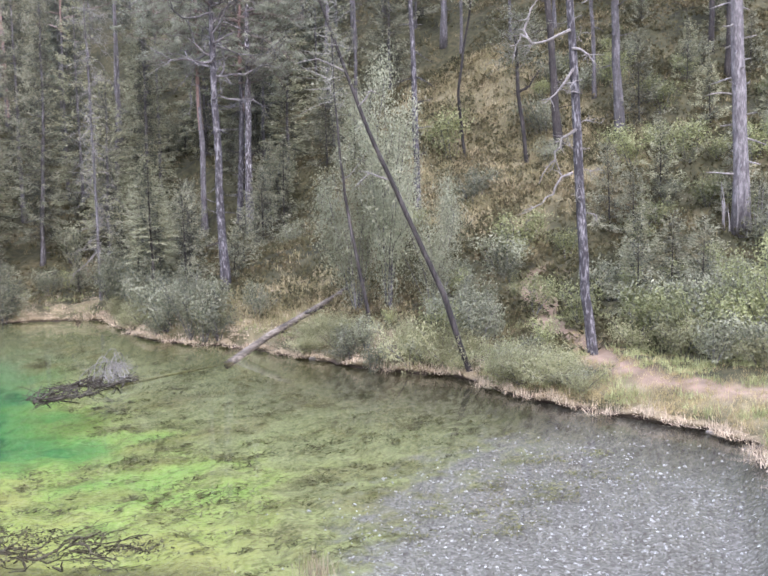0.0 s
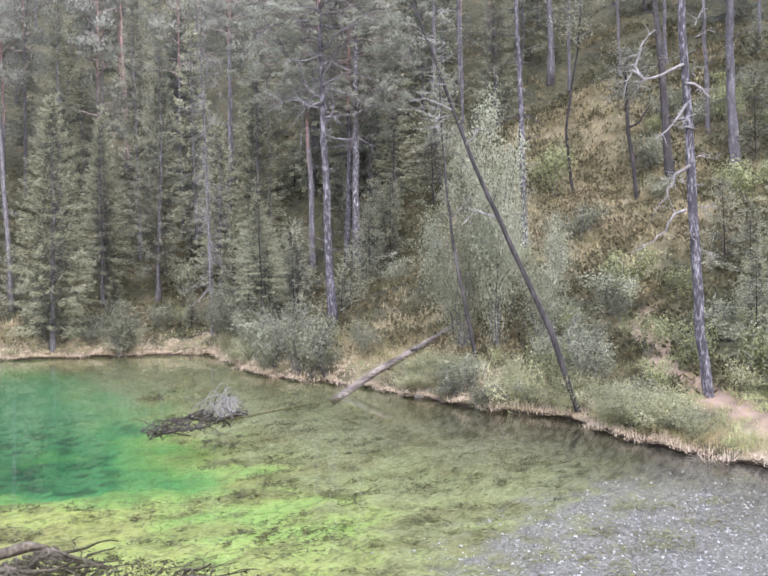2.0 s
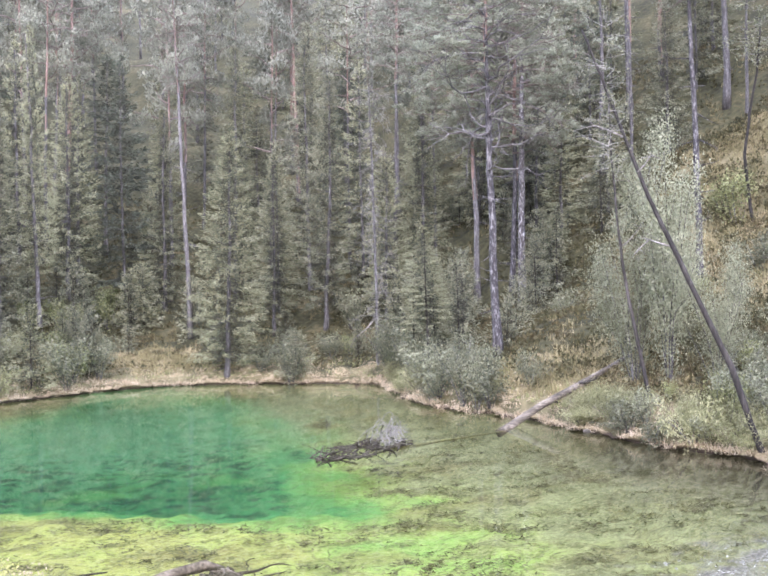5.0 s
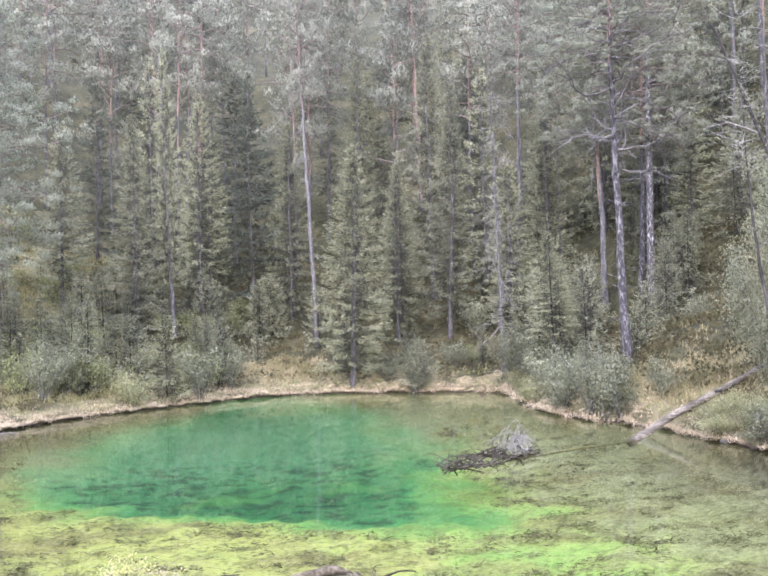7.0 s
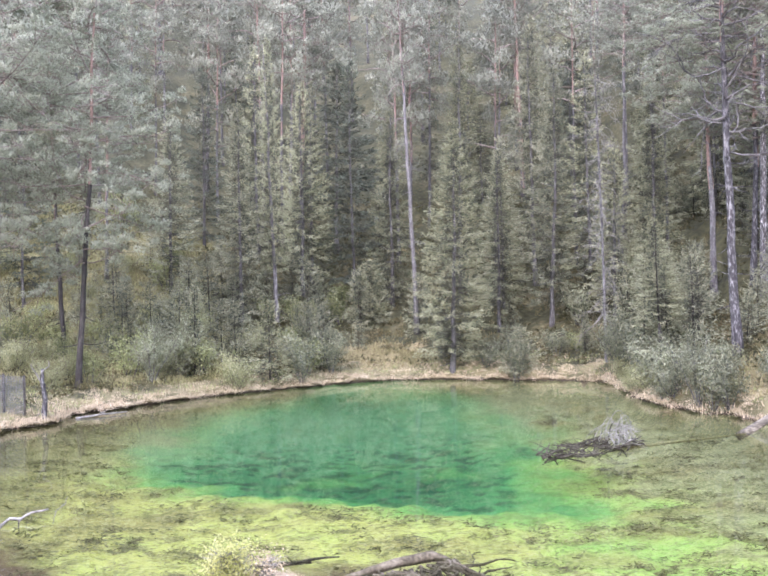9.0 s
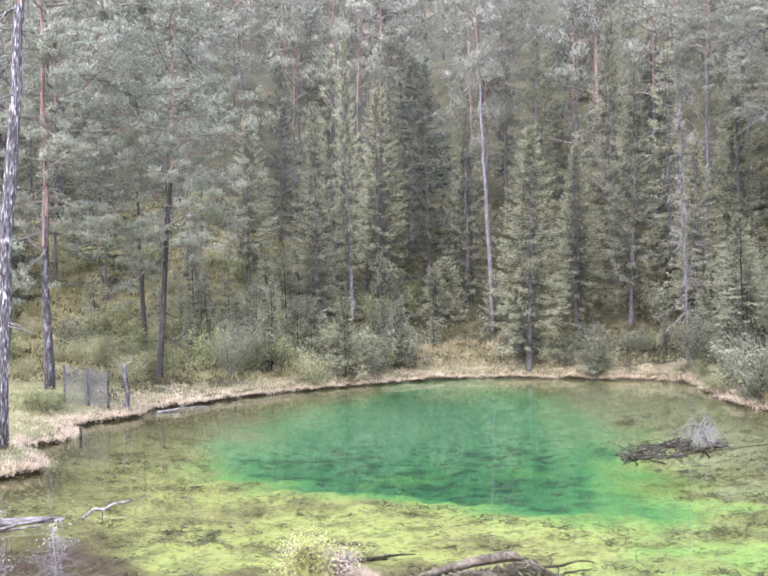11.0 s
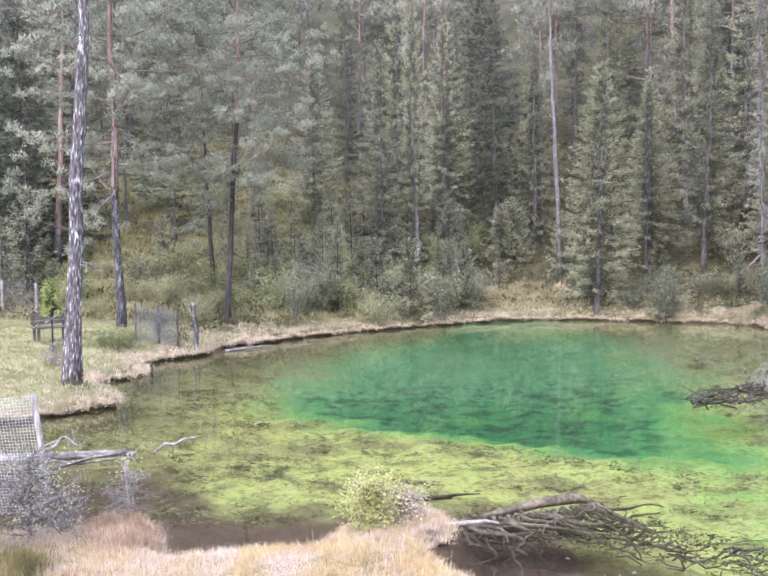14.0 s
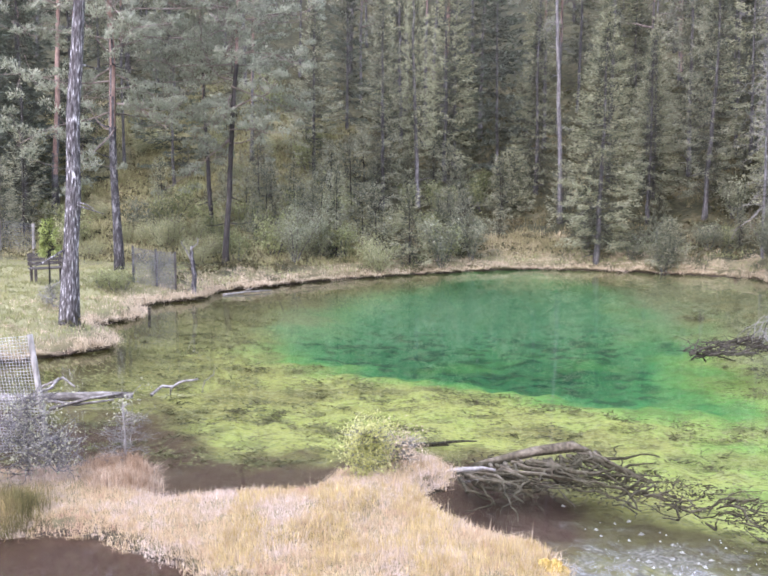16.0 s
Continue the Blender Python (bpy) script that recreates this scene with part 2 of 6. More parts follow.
quads = np.stack([I[:-1, :-1], I[:-1, 1:], I[1:, 1:], I[1:, :-1]], -1).reshape(-1, 4)


# ---- ground, pond bed and water ----
def bed_material():
    m = bpy.data.materials.new("pond_bed")
    m.use_nodes = True
    n, l = m.node_tree.nodes, m.node_tree.links
    b = n["Principled BSDF"]
    geo, sep = n.new("ShaderNodeNewGeometry"), n.new("ShaderNodeSeparateXYZ")
    l.new(geo.outputs["Position"], sep.inputs[0])

    def tex(scale, detail=3.0, stretch=(1, 1, 1)):
        mp, t = n.new("ShaderNodeMapping"), n.new("ShaderNodeTexNoise")
        mp.inputs["Scale"].default_value = stretch
        l.new(geo.outputs["Position"], mp.inputs[0])
        l.new(mp.outputs[0], t.inputs["Vector"])
        t.inputs["Scale"].default_value, t.inputs["Detail"].default_value = scale, detail
        return t.outputs[0]

    def span(value, lo, hi, a=0.0, c=1.0):
        r = n.new("ShaderNodeMapRange")
        r.interpolation_type = "SMOOTHSTEP"
        l.new(value, r.inputs[0])
        r.inputs[1].default_value, r.inputs[2].default_value, r.inputs[3].default_value, r.inputs[4].default_value = lo, hi, a, c
        return r.outputs[0]

    def calc(op, a, c):
        k = n.new("ShaderNodeMath")
        k.operation = op
        for i, v in enumerate((a, c)):
            if isinstance(v, (int, float)):
                k.inputs[i].default_value = v
            else:
                l.new(v, k.inputs[i])
        return k.outputs[0]

    def blend(f, a, c):
        k = n.new("ShaderNodeMix")
        k.data_type = "RGBA"
        for i, v in ((0, f), (6, a), (7, c)):
            if isinstance(v, tuple):
                k.inputs[i].default_value = (*v, 1)
            elif isinstance(v, float):
                k.inputs[i].default_value = v
            else:
                l.new(v, k.inputs[i])
        return k.outputs[2]

    def ramp(value, stops):
        r = n.new("ShaderNodeValToRGB")
        e = r.color_ramp.elements
        for i, (at, c) in enumerate(stops):
            k = e[i] if i < 2 else e.new(at)
            k.position, k.color = at, (*c, 1)
        l.new(value, r.inputs[0])
        return r.outputs[0]

    wobble = calc("MULTIPLY", calc("SUBTRACT", tex(1.1, 9.0), 0.5), 0.3)
    deep = n.new("ShaderNodeAttribute")
    deep.attribute_name = "deep"
    shelf = span(calc("ADD", sep.outputs[2], wobble), -0.12, -0.75, 0.0, 0.30)
    depth = calc("ADD", shelf, calc("MULTIPLY", calc("ADD", deep.outputs["Fac"], calc("MULTIPLY", wobble, 1.0)), 0.70))
    shades = ramp(depth, [(0.0, (0.075, 0.055, 0.04)), (0.13, (0.10, 0.08, 0.05)), (0.20, (0.25, 0.235, 0.095)), (0.30, (0.365, 0.38, 0.113)),
                          (0.40, (0.275, 0.385, 0.10)), (0.52, (0.15, 0.305, 0.08)), (0.66, (0.070, 0.225, 0.078)), (0.80, (0.040, 0.15, 0.056)), (1.0, (0.034, 0.125, 0.050))])
    # Far basin ramp: paler deep greens, with the water's mirrored milky veil put in.
    inner = ramp(depth, [(0.0, (0.075, 0.058, 0.042)), (0.15, (0.13, 0.11, 0.066)), (0.30, (0.185, 0.175, 0.088)), (0.46, (0.19, 0.24, 0.115)), (0.60, (0.15, 0.265, 0.11)), (0.76, (0.10, 0.24, 0.105)), (1.0, (0.085, 0.21, 0.098))])
    beyond = span(calc("ADD", sep.outputs[1], calc("MULTIPLY", calc("SUBTRACT", tex(0.35), 0.5), 6.0)), 21.0, 29.0)
    shades = blend(beyond, shades, inner)
    streaks = span(tex(2.4, 11.0, (0.85, 1.1, 1)), 0.47, 0.62)
    shades = blend(calc("MULTIPLY", calc("MULTIPLY", streaks, span(sep.outputs[1], 32.0, 24.0, 0.15, 1.0)), span(depth, 0.45, 0.8, 0.0, 0.8)), shades, (0.013, 0.048, 0.028))
    glow = calc("MULTIPLY", calc("MULTIPLY", span(tex(0.45, 3.0), 0.52, 0.68, 0.0, 0.5), span(depth, 0.55, 0.85)), span(sep.outputs[1], 28.0, 22.0))
    shades = blend(glow, shades, (0.075, 0.22, 0.055))
    olive = blend(tex(2.0), (0.145, 0.155, 0.08), (0.30, 0.315, 0.168))
    east = calc("MULTIPLY", span(calc("ADD", sep.outputs[0], calc("MULTIPLY", tex(0.5), 6.0)), 7.0, 12.0, 0.0, 0.85), span(depth, 0.40, 0.30))
    base = blend(east, shades, olive)
    base = blend(calc("MULTIPLY", span(tex(0.6, 6.0, (0.7, 1.2, 1)), 0.47, 0.66, 0.0, 0.6), span(depth, 0.55, 0.38)), base, (0.20, 0.165, 0.07))
    base = blend(calc("MULTIPLY", span(calc("ADD", sep.outputs[0], calc("MULTIPLY", calc("SUBTRACT", tex(0.5), 0.5), 5.0)), -2.2, -6.0, 0.0, 0.5), span(depth, 0.55, 0.4)), base, (0.16, 0.148, 0.058))
    weeds = span(tex(2.2, 9.0, (0.7, 1.2, 1)), 0.50, 0.66, 0.0, 0.45)
    weeds = calc("MULTIPLY", weeds, span(depth, 0.65, 0.35, 0.35, 1.0))
    base = blend(weeds, base, (0.085, 0.075, 0.04))
    clumps = calc("MULTIPLY", span(tex(10.0, 9.0, (0.7, 1.2, 1)), 0.51, 0.60, 0.0, 0.55), span(depth, 0.7, 0.4, 0.35, 1.0))
    base = blend(clumps, base, (0.10, 0.10, 0.045))
    moss = calc("MULTIPLY", span(tex(15.0, 6.0, (0.8, 1.1, 1)), 0.53, 0.60, 0.0, 0.45), span(depth, 0.55, 0.35))
    base = blend(moss, base, (0.40, 0.40, 0.19))
    stone = n.new("ShaderNodeTexVoronoi")
    stone.inputs["Scale"].default_value = 26
    l.new(geo.outputs["Position"], stone.inputs["Vector"])
    pebbles = ramp(stone.outputs["Color"], [(0.0, (0.11, 0.097, 0.08)), (0.55, (0.20, 0.187, 0.165)), (0.90, (0.31, 0.295, 0.265)), (0.97, (0.68, 0.66, 0.63))])
    strewn = n.new("ShaderNodeAttribute")
    strewn.attribute_name = "gravel"
    gravel = span(calc("ADD", strewn.outputs["Fac"], calc("MULTIPLY", calc("SUBTRACT", tex(3.2, 11.0), 0.5), 1.5)), 0.15, 0.85)
    ragged = calc("MULTIPLY", calc("SUBTRACT", tex(1.1, 6.0), 0.5), 3.0)
    # Peat-brown pools; the trees' dark reflections are put into reach and strength too.
    peat_dark = calc("MULTIPLY", span(calc("ADD", calc("ADD", sep.outputs[1], ragged), span(sep.outputs[0], -2.2, -4.2, 0.0, -2.6)), 15.4, 13.2), span(calc("ADD", sep.outputs[0], ragged), 2.9, 1.6))
    off = calc("ABSOLUTE", calc("ADD", calc("ADD", sep.outputs[1], calc("MULTIPLY", sep.outputs[0], 0.46)), calc("SUBTRACT", calc("MULTIPLY", ragged, 0.35), 12.1)), 0.0)
    roots = calc("MULTIPLY", span(off, 1.3, 0.5, 0.0, 0.8), calc("MULTIPLY", span(sep.outputs[0], 0.6, 1.4), span(sep.outputs[0], 6.0, 4.2)))
    base = blend(roots, base, (0.075, 0.058, 0.038))
    base = blend(calc("MULTIPLY", peat_dark, 0.93), base, (0.085, 0.053, 0.042))
    base = blend(gravel, base, pebbles)
    # Dark brown bed by the right bank, deepened to stand in for its reflection.
    bank_dark = blend(span(tex(6.0, 9.0), 0.42, 0.6), (0.05, 0.042, 0.03), (0.16, 0.14, 0.10))
    shore = calc("ADD", calc("ADD", sep.outputs[0], calc("MULTIPLY", sep.outputs[1], 0.22)), ragged)
    base = blend(calc("MULTIPLY", span(shore, 13.6, 17.6, 0.0, 0.85), span(sep.outputs[1], 24.0, 16.0)), base, bank_dark)
    l.new(base, b.inputs["Base Color"])
    b.inputs["Roughness"].default_value = 0.95
    b.inputs["Specular IOR Level"].default_value = 0.0
    bp = n.new("ShaderNodeBump")
    bp.inputs["Strength"].default_value, bp.inputs["Distance"].default_value = 0.8, 0.08
    l.new(tex(7.0, 5.0), bp.inputs["Height"])
    l.new(bp.outputs[0], b.inputs["Normal"])
    return m


def water_material():
    m = bpy.data.materials.new("clear_pond_water")
    m.use_nodes = True
    n, l = m.node_tree.nodes, m.node_tree.links
    n.remove(n["Principled BSDF"])
    clear, gloss, mix, fr = n.new("ShaderNodeBsdfTransparent"), n.new("ShaderNodeBsdfGlossy"), n.new("ShaderNodeMixShader"), n.new("ShaderNodeFresnel")
    clear.inputs[0].default_value = (0.945, 0.97, 0.93, 1)
    gloss.inputs["Roughness"].default_value = 0.0
    fr.inputs[0].default_value = 1.33
    geo, a, c, add, bp = n.new("ShaderNodeNewGeometry"), n.new("ShaderNodeTexNoise"), n.new("ShaderNodeTexNoise"), n.new("ShaderNodeMath"), n.new("ShaderNodeBump")
    a.inputs["Scale"].default_value, c.inputs["Scale"].default_value = 2.2, 9.0
    a.inputs["Detail"].default_value = 2
    l.new(geo.outputs["Position"], a.inputs["Vector"])
    l.new(geo.outputs["Position"], c.inputs["Vector"])
    add.operation = "MULTIPLY_ADD"
    l.new(c.outputs[0], add.inputs[0])
    add.inputs[1].default_value = 0.3
    l.new(a.outputs[0], add.inputs[2])
    l.new(add.outputs[0], bp.inputs["Height"])
    bp.inputs["Strength"].default_value, bp.inputs["Distance"].default_value = 0.012, 0.03
    l.new(bp.outputs[0], gloss.inputs["Normal"])
    l.new(bp.outputs[0], fr.inputs["Normal"])
    l.new(fr.outputs[0], mix.inputs[0])
    l.new(clear.outputs[0], mix.inputs[1])
    l.new(gloss.outputs[0], mix.inputs[2])
    l.new(mix.outputs[0], n["Material Output"].inputs[0])
    return m


def ground_material():
    """Moss, litter and short grass; needle litter on the trodden track and grass on the meadow, by the mesh's own weights."""
    m = material("forest_floor", [(0.018, 0.018, 0.009), (0.036, 0.036, 0.016), (0.062, 0.058, 0.027), (0.11, 0.095, 0.05)], 0.5, 4.5, 0.95, 1.0, 0.10)
    n, l = m.node_tree.nodes, m.node_tree.links
    b = n["Principled BSDF"]
    out = b.inputs["Base Color"].links[0].from_socket
    for key, dark, pale in (("knoll", (0.14, 0.13, 0.055), (0.36, 0.325, 0.16)), ("bank", (0.10, 0.095, 0.042), (0.30, 0.25, 0.145)), ("meadow", (0.16, 0.16, 0.072), (0.27, 0.25, 0.135)), ("track", (0.14, 0.096, 0.064), (0.37, 0.265, 0.185))):
        w, t, c, mx = n.new("ShaderNodeAttribute"), n.new("ShaderNodeTexNoise"), n.new("ShaderNodeMix"), n.new("ShaderNodeMix")
        w.attribute_name = key
        t.inputs["Scale"].default_value, t.inputs["Detail"].default_value = 5.0, 9
        g = n.new("ShaderNodeNewGeometry")
        l.new(g.outputs["Position"], t.inputs["Vector"])
        c.data_type = mx.data_type = "RGBA"
        c.inputs[6].default_value, c.inputs[7].default_value = (*dark, 1), (*pale, 1)
        l.new(t.outputs[0], c.inputs[0])
        l.new(w.outputs["Fac"], mx.inputs[0])
        l.new(out, mx.inputs[6])
        l.new(c.outputs[2], mx.inputs[7])
        out = mx.outputs[2]
    g, sp, rg, mx = n.new("ShaderNodeNewGeometry"), n.new("ShaderNodeSeparateXYZ"), n.new("ShaderNodeMapRange"), n.new("ShaderNodeMix")
    l.new(g.outputs["Position"], sp.inputs[0])
    tn, ma = n.new("ShaderNodeTexNoise"), n.new("ShaderNodeMath")
    tn.inputs["Scale"].default_value, tn.inputs["Detail"].default_value = 4.0, 4
    l.new(g.outputs["Position"], tn.inputs["Vector"])
    ma.operation = "MULTIPLY_ADD"
    l.new(tn.outputs[0], ma.inputs[0])
    ma.inputs[1].default_value = 0.3
    l.new(sp.outputs[2], ma.inputs[2])
    l.new(ma.outputs[0], rg.inputs[0])
    rg.inputs[1].default_value, rg.inputs[2].default_value, rg.inputs[3].default_value, rg.inputs[4].default_value = 0.14, 0.22, 1.0, 0.0
    mx.data_type = "RGBA"
    l.new(rg.outputs[0], mx.inputs[0])
    l.new(out, mx.inputs[6])
    mx.inputs[7].default_value = (0.045, 0.032, 0.024, 1)
    rg, low = n.new("ShaderNodeMapRange"), n.new("ShaderNodeMix")
    l.new(sp.outputs[2], rg.inputs[0])
    rg.inputs[1].default_value, rg.inputs[2].default_value, rg.inputs[3].default_value, rg.inputs[4].default_value = -0.06, -0.02, 1.0, 0.0
    low.data_type = "RGBA"
    l.new(rg.outputs[0], low.inputs[0])
    l.new(mx.outputs[2], low.inputs[6])
    low.inputs[7].default_value = (0.055, 0.043, 0.03, 1)
    l.new(low.outputs[2], b.inputs["Base Color"])
    return m


M_GROUND, M_BED, M_WATER = ground_material(), bed_material(), water_material()

TRACK = ((20.0, 17.8), (18.6, 16.2), (17.4, 14.7), (16.6, 13.3), (15.6, 11.6), (15.1, 10.4), (15.0, 9.0), (15.4, 7.5))


def line_distance(x, y, pts):
    best = np.full(np.shape(x), 1e9)
    for (ax, ay), (bx, by) in zip(pts, pts[1:]):
        dx, dy = bx - ax, by - ay
        t = np.clip(((x - ax) * dx + (y - ay) * dy) / (dx * dx + dy * dy), 0, 1)
        best = np.minimum(best, np.hypot(x - ax - t * dx, y - ay - t * dy))
    return best


def meadow_weight(x, y, s):
    return smooth((-6.3 - x) / 1.5) * smooth((34 - y) / 4) * smooth((y - 14) / 3) * smooth(s / 0.3) * smooth((s + 1) / 2)


def bank_weight(x, y, s):
    spit = smooth((x + 8.5) / 0.5) * smooth((2.3 - x) / 0.3) * smooth((y - 6.8) / 0.3) * smooth((12.2 - y) / 0.3) * smooth((s - 0.02) / 0.1)
    return 0.95 * spit + (1 - spit) * smooth((s + 0.03) / 0.10) * smooth((1.7 + 0.9 * bumps(x, y, 2.4, 33) - s) / 0.9) * np.maximum(smooth((y - 12.5) / 2), smooth((x - 10) / 1.5)) * (0.65 + 0.35 * bumps(x, y, 0.8, 34))


OPEN = ((6.0, 39.6, 2.0, 1.6), (25.6, 24.2, 3.6, 5.2), (23.0, 23.0, 2.2, 3.2), (15.4, 22.8, 1.8, 3.0), (29.5, 30.0, 3.2, 3.6))


def knoll_weight(x, y):
    """1 on the grassy knoll behind the far bank."""
    turn, away = np.degrees(np.arctan2(x, y)), np.hypot(x, y)
    return smooth((turn + 23) / 5) * smooth((0 - turn) / 5) * smooth((away - 33) / 3) * smooth((58 - away) / 6) * (0.65 + 0.35 * bumps(x, y, 3.2, 35))


def open_slope(x, y):
    """1 on the stretches of slope that carry dry grass alone."""
    out = np.zeros(np.shape(x))
    for cx, cy, rx, ry in OPEN:
        out = np.maximum(out, smooth(0.75 * (1.6 - np.hypot((x - cx) / rx, (y - cy) / ry)) + 0.4 * bumps(x, y, 1.6, 44)))
    return out


def track_weight(x, y):
    return smooth(1.15 + 0.5 * bumps(x, y, 1.3, 31) - line_distance(x, y, TRACK) / 0.55) * (0.75 + 0.25 * bumps(x, y, 0.6, 32))


ground = new("ground", mesh_from("ground", np.stack([X.ravel(), Y.ravel(), Z], -1), quads, [M_GROUND, M_BED], True))
top_z = Z[quads].max(1)
ground.data.polygons.foreach_set("material_index", np.where(top_z < 0.02, 1, 0).astype(np.int32))
for key, value in (("deep", deep_part(X.ravel(), Y.ravel())), ("gravel", gravel_part(X.ravel(), Y.ravel())), ("knoll", knoll_weight(X.ravel(), Y.ravel())), ("bank", np.maximum(bank_weight(X.ravel(), Y.ravel(), S_GRID), open_slope(X.ravel(), Y.ravel()) * smooth(S_GRID / 0.5))), ("meadow", meadow_weight(X.ravel(), Y.ravel(), S_GRID)), ("track", track_weight(X.ravel(), Y.ravel()))):
    ground.data.attributes.new(key, "FLOAT", "POINT").data.foreach_set("value", value.astype(np.float32))
tagged(ground, "mossy forest floor rising round a pond with a weedy bed", "ground", kind="structure")

wv = [(x, y, 0.0) for y in (2.5, 39.5) for x in (-10.5, 16.0)]
water = new("water", mesh_from("water", wv, [(0, 1, 3, 2)], [M_WATER]))
water.visible_shadow = False
tagged(water, "clear emerald pond water with faint ripples", "water", kind="structure")


# ---- the undercut turf along the banks ----
def turf_lip():
    """A ragged lip of turf that overhangs the water, peaty below and grassy on top."""
    a, b = LINE, np.roll(LINE, -1, 0)
    fine = np.concatenate([a + (b - a) * k / 3 for k in range(3)], 1).reshape(-1, 2)
    along = np.roll(fine, -1, 0) - np.roll(fine, 1, 0)
    out = np.stack([along[:, 1], -along[:, 0]], -1) / (np.linalg.norm(along, axis=1, keepdims=True) + 1e-9)
    away = shore_distance(fine[:, 0] + out[:, 0] * 0.1, fine[:, 1] + out[:, 1] * 0.1)
    out *= np.where(away > 0, 1.0, -1.0)[:, None]
    x, y = fine.T
    hang = 0.06 + 0.08 * bumps(x, y, 0.7, 51) + 0.06 * bumps(x, y, 0.25, 52)
    tall = 0.115 + 0.07 * bumps(x, y, 1.6, 53) + 0.04 * bumps(x, y, 0.35, 54)
    rows = []
    for off, z in ((0.42, None), (0.16, tall + 0.03), (-hang, tall), (-hang - 0.03, tall - 0.05), (-hang * 0.6, tall * 0.45), (0.10 + 0 * hang, 0 * tall - 0.06)):
        p = fine + out * (np.broadcast_to(off, len(fine))[:, None])
        rows.append(np.concatenate([p, (land(p[:, 0], p[:, 1]) - 0.03 if z is None else z)[:, None]], 1))
    n, k = len(fine), len(rows)
    keep = (y > 13.6) | (x > 11.0)
    V = np.stack(rows, 1).reshape(-1, 3)
    faces = [(i * k + j, ((i + 1) % n) * k + j, ((i + 1) % n) * k + j + 1, i * k + j + 1) for i in range(n) if keep[i] and keep[(i + 1) % n] for j in range(k - 1)]
    lip = np.concatenate([rows[j][keep] for j in (1, 2, 2, 3)])
    return mesh_from("turf_lip", V, faces, [M_TURF], True), lip


M_TURF = material("peaty_turf", [(0.10, 0.08, 0.045), (0.21, 0.17, 0.10), (0.34, 0.28, 0.18)], 2.2, 22, 0.95, 1.0, 0.05)
tn, tl = M_TURF.node_tree.nodes, M_TURF.node_tree.links
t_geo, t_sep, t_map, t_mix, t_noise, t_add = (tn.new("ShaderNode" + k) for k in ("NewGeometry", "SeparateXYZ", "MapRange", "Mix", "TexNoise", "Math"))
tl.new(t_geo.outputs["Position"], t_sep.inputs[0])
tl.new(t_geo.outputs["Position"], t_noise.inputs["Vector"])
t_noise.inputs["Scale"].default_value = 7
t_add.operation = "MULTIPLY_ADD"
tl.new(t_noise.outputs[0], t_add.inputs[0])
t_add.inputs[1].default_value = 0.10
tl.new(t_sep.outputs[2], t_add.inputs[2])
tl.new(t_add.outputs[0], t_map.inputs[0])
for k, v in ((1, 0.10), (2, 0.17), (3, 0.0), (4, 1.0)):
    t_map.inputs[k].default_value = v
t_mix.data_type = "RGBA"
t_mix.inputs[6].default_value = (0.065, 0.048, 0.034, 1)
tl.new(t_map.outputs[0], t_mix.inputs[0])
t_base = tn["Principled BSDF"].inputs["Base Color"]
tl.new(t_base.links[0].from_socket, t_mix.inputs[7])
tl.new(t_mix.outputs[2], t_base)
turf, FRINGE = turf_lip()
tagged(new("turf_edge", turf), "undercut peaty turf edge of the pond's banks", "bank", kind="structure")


# ---- builders ----
def thing(name, x, y, z, label, category, group="", kind="", m=None):
    ob = new(name)
    ob.matrix_basis = m if m is not None else Matrix.Translation((x, y, z))
    return tagged(ob, label, category, group, kind)


def part(name, me, parent, label="", place=None):
    ob = new(name, me)
    ob.parent = parent
    if place is not None:
        ob.matrix_basis = place
    return tagged(ob, label)


class Wood:
    """Gathers tapered round sticks into one mesh."""

    def __init__(self):
        self.v, self.f, self.mi = [], [], []

    def stick(self, pts, radii, sides=5, mat=0, cap=True, rough=0.0):
        pts = [Vector(p) for p in pts]
        first = len(self.v)
        a = None
        for i, p in enumerate(pts):
            d = (pts[min(i + 1, len(pts) - 1)] - pts[max(i - 1, 0)]).normalized()
            if a is None:
                a = d.orthogonal().normalized()
            a = (a - d * a.dot(d)).normalized()
            b = d.cross(a)
            for k in range(sides):
                t = 2 * math.pi * k / sides
                r = radii[i] * (1 + rough * random.uniform(-1, 1))
                self.v.append(tuple(p + (a * math.cos(t) + b * math.sin(t)) * r))
        for i in range(len(pts) - 1):
            for k in range(sides):
                mm = mat(i / (len(pts) - 1)) if callable(mat) else mat
                q, w = first + i * sides + k, first + i * sides + (k + 1) % sides
                self.f.append((q, w, w + sides, q + sides))
                self.mi.append(mm)
        if cap:
            n = first + (len(pts) - 1) * sides
            self.f.append(tuple(range(n, n + sides)))
            self.f.append(tuple(range(first + sides - 1, first - 1, -1)))
            self.mi += [self.mi[-1], self.mi[-sides]]

    def mesh(self, name, mats):
        me = mesh_from(name, self.v, self.f, mats, True)
        me.polygons.foreach_set("material_index", self.mi)
        return me


def wander(start, way, length, steps, bend, sag=0.0):
    """Points of a crooked branch."""
    p, d, out = Vector(start), Vector(way).normalized(), [Vector(start)]
    for _ in range(steps):
        d = (d + Vector((random.uniform(-bend, bend), random.uniform(-bend, bend), random.uniform(-bend, bend) - sag))).normalized()
        p = p + d * (length / steps)
        out.append(p.copy())
    return out


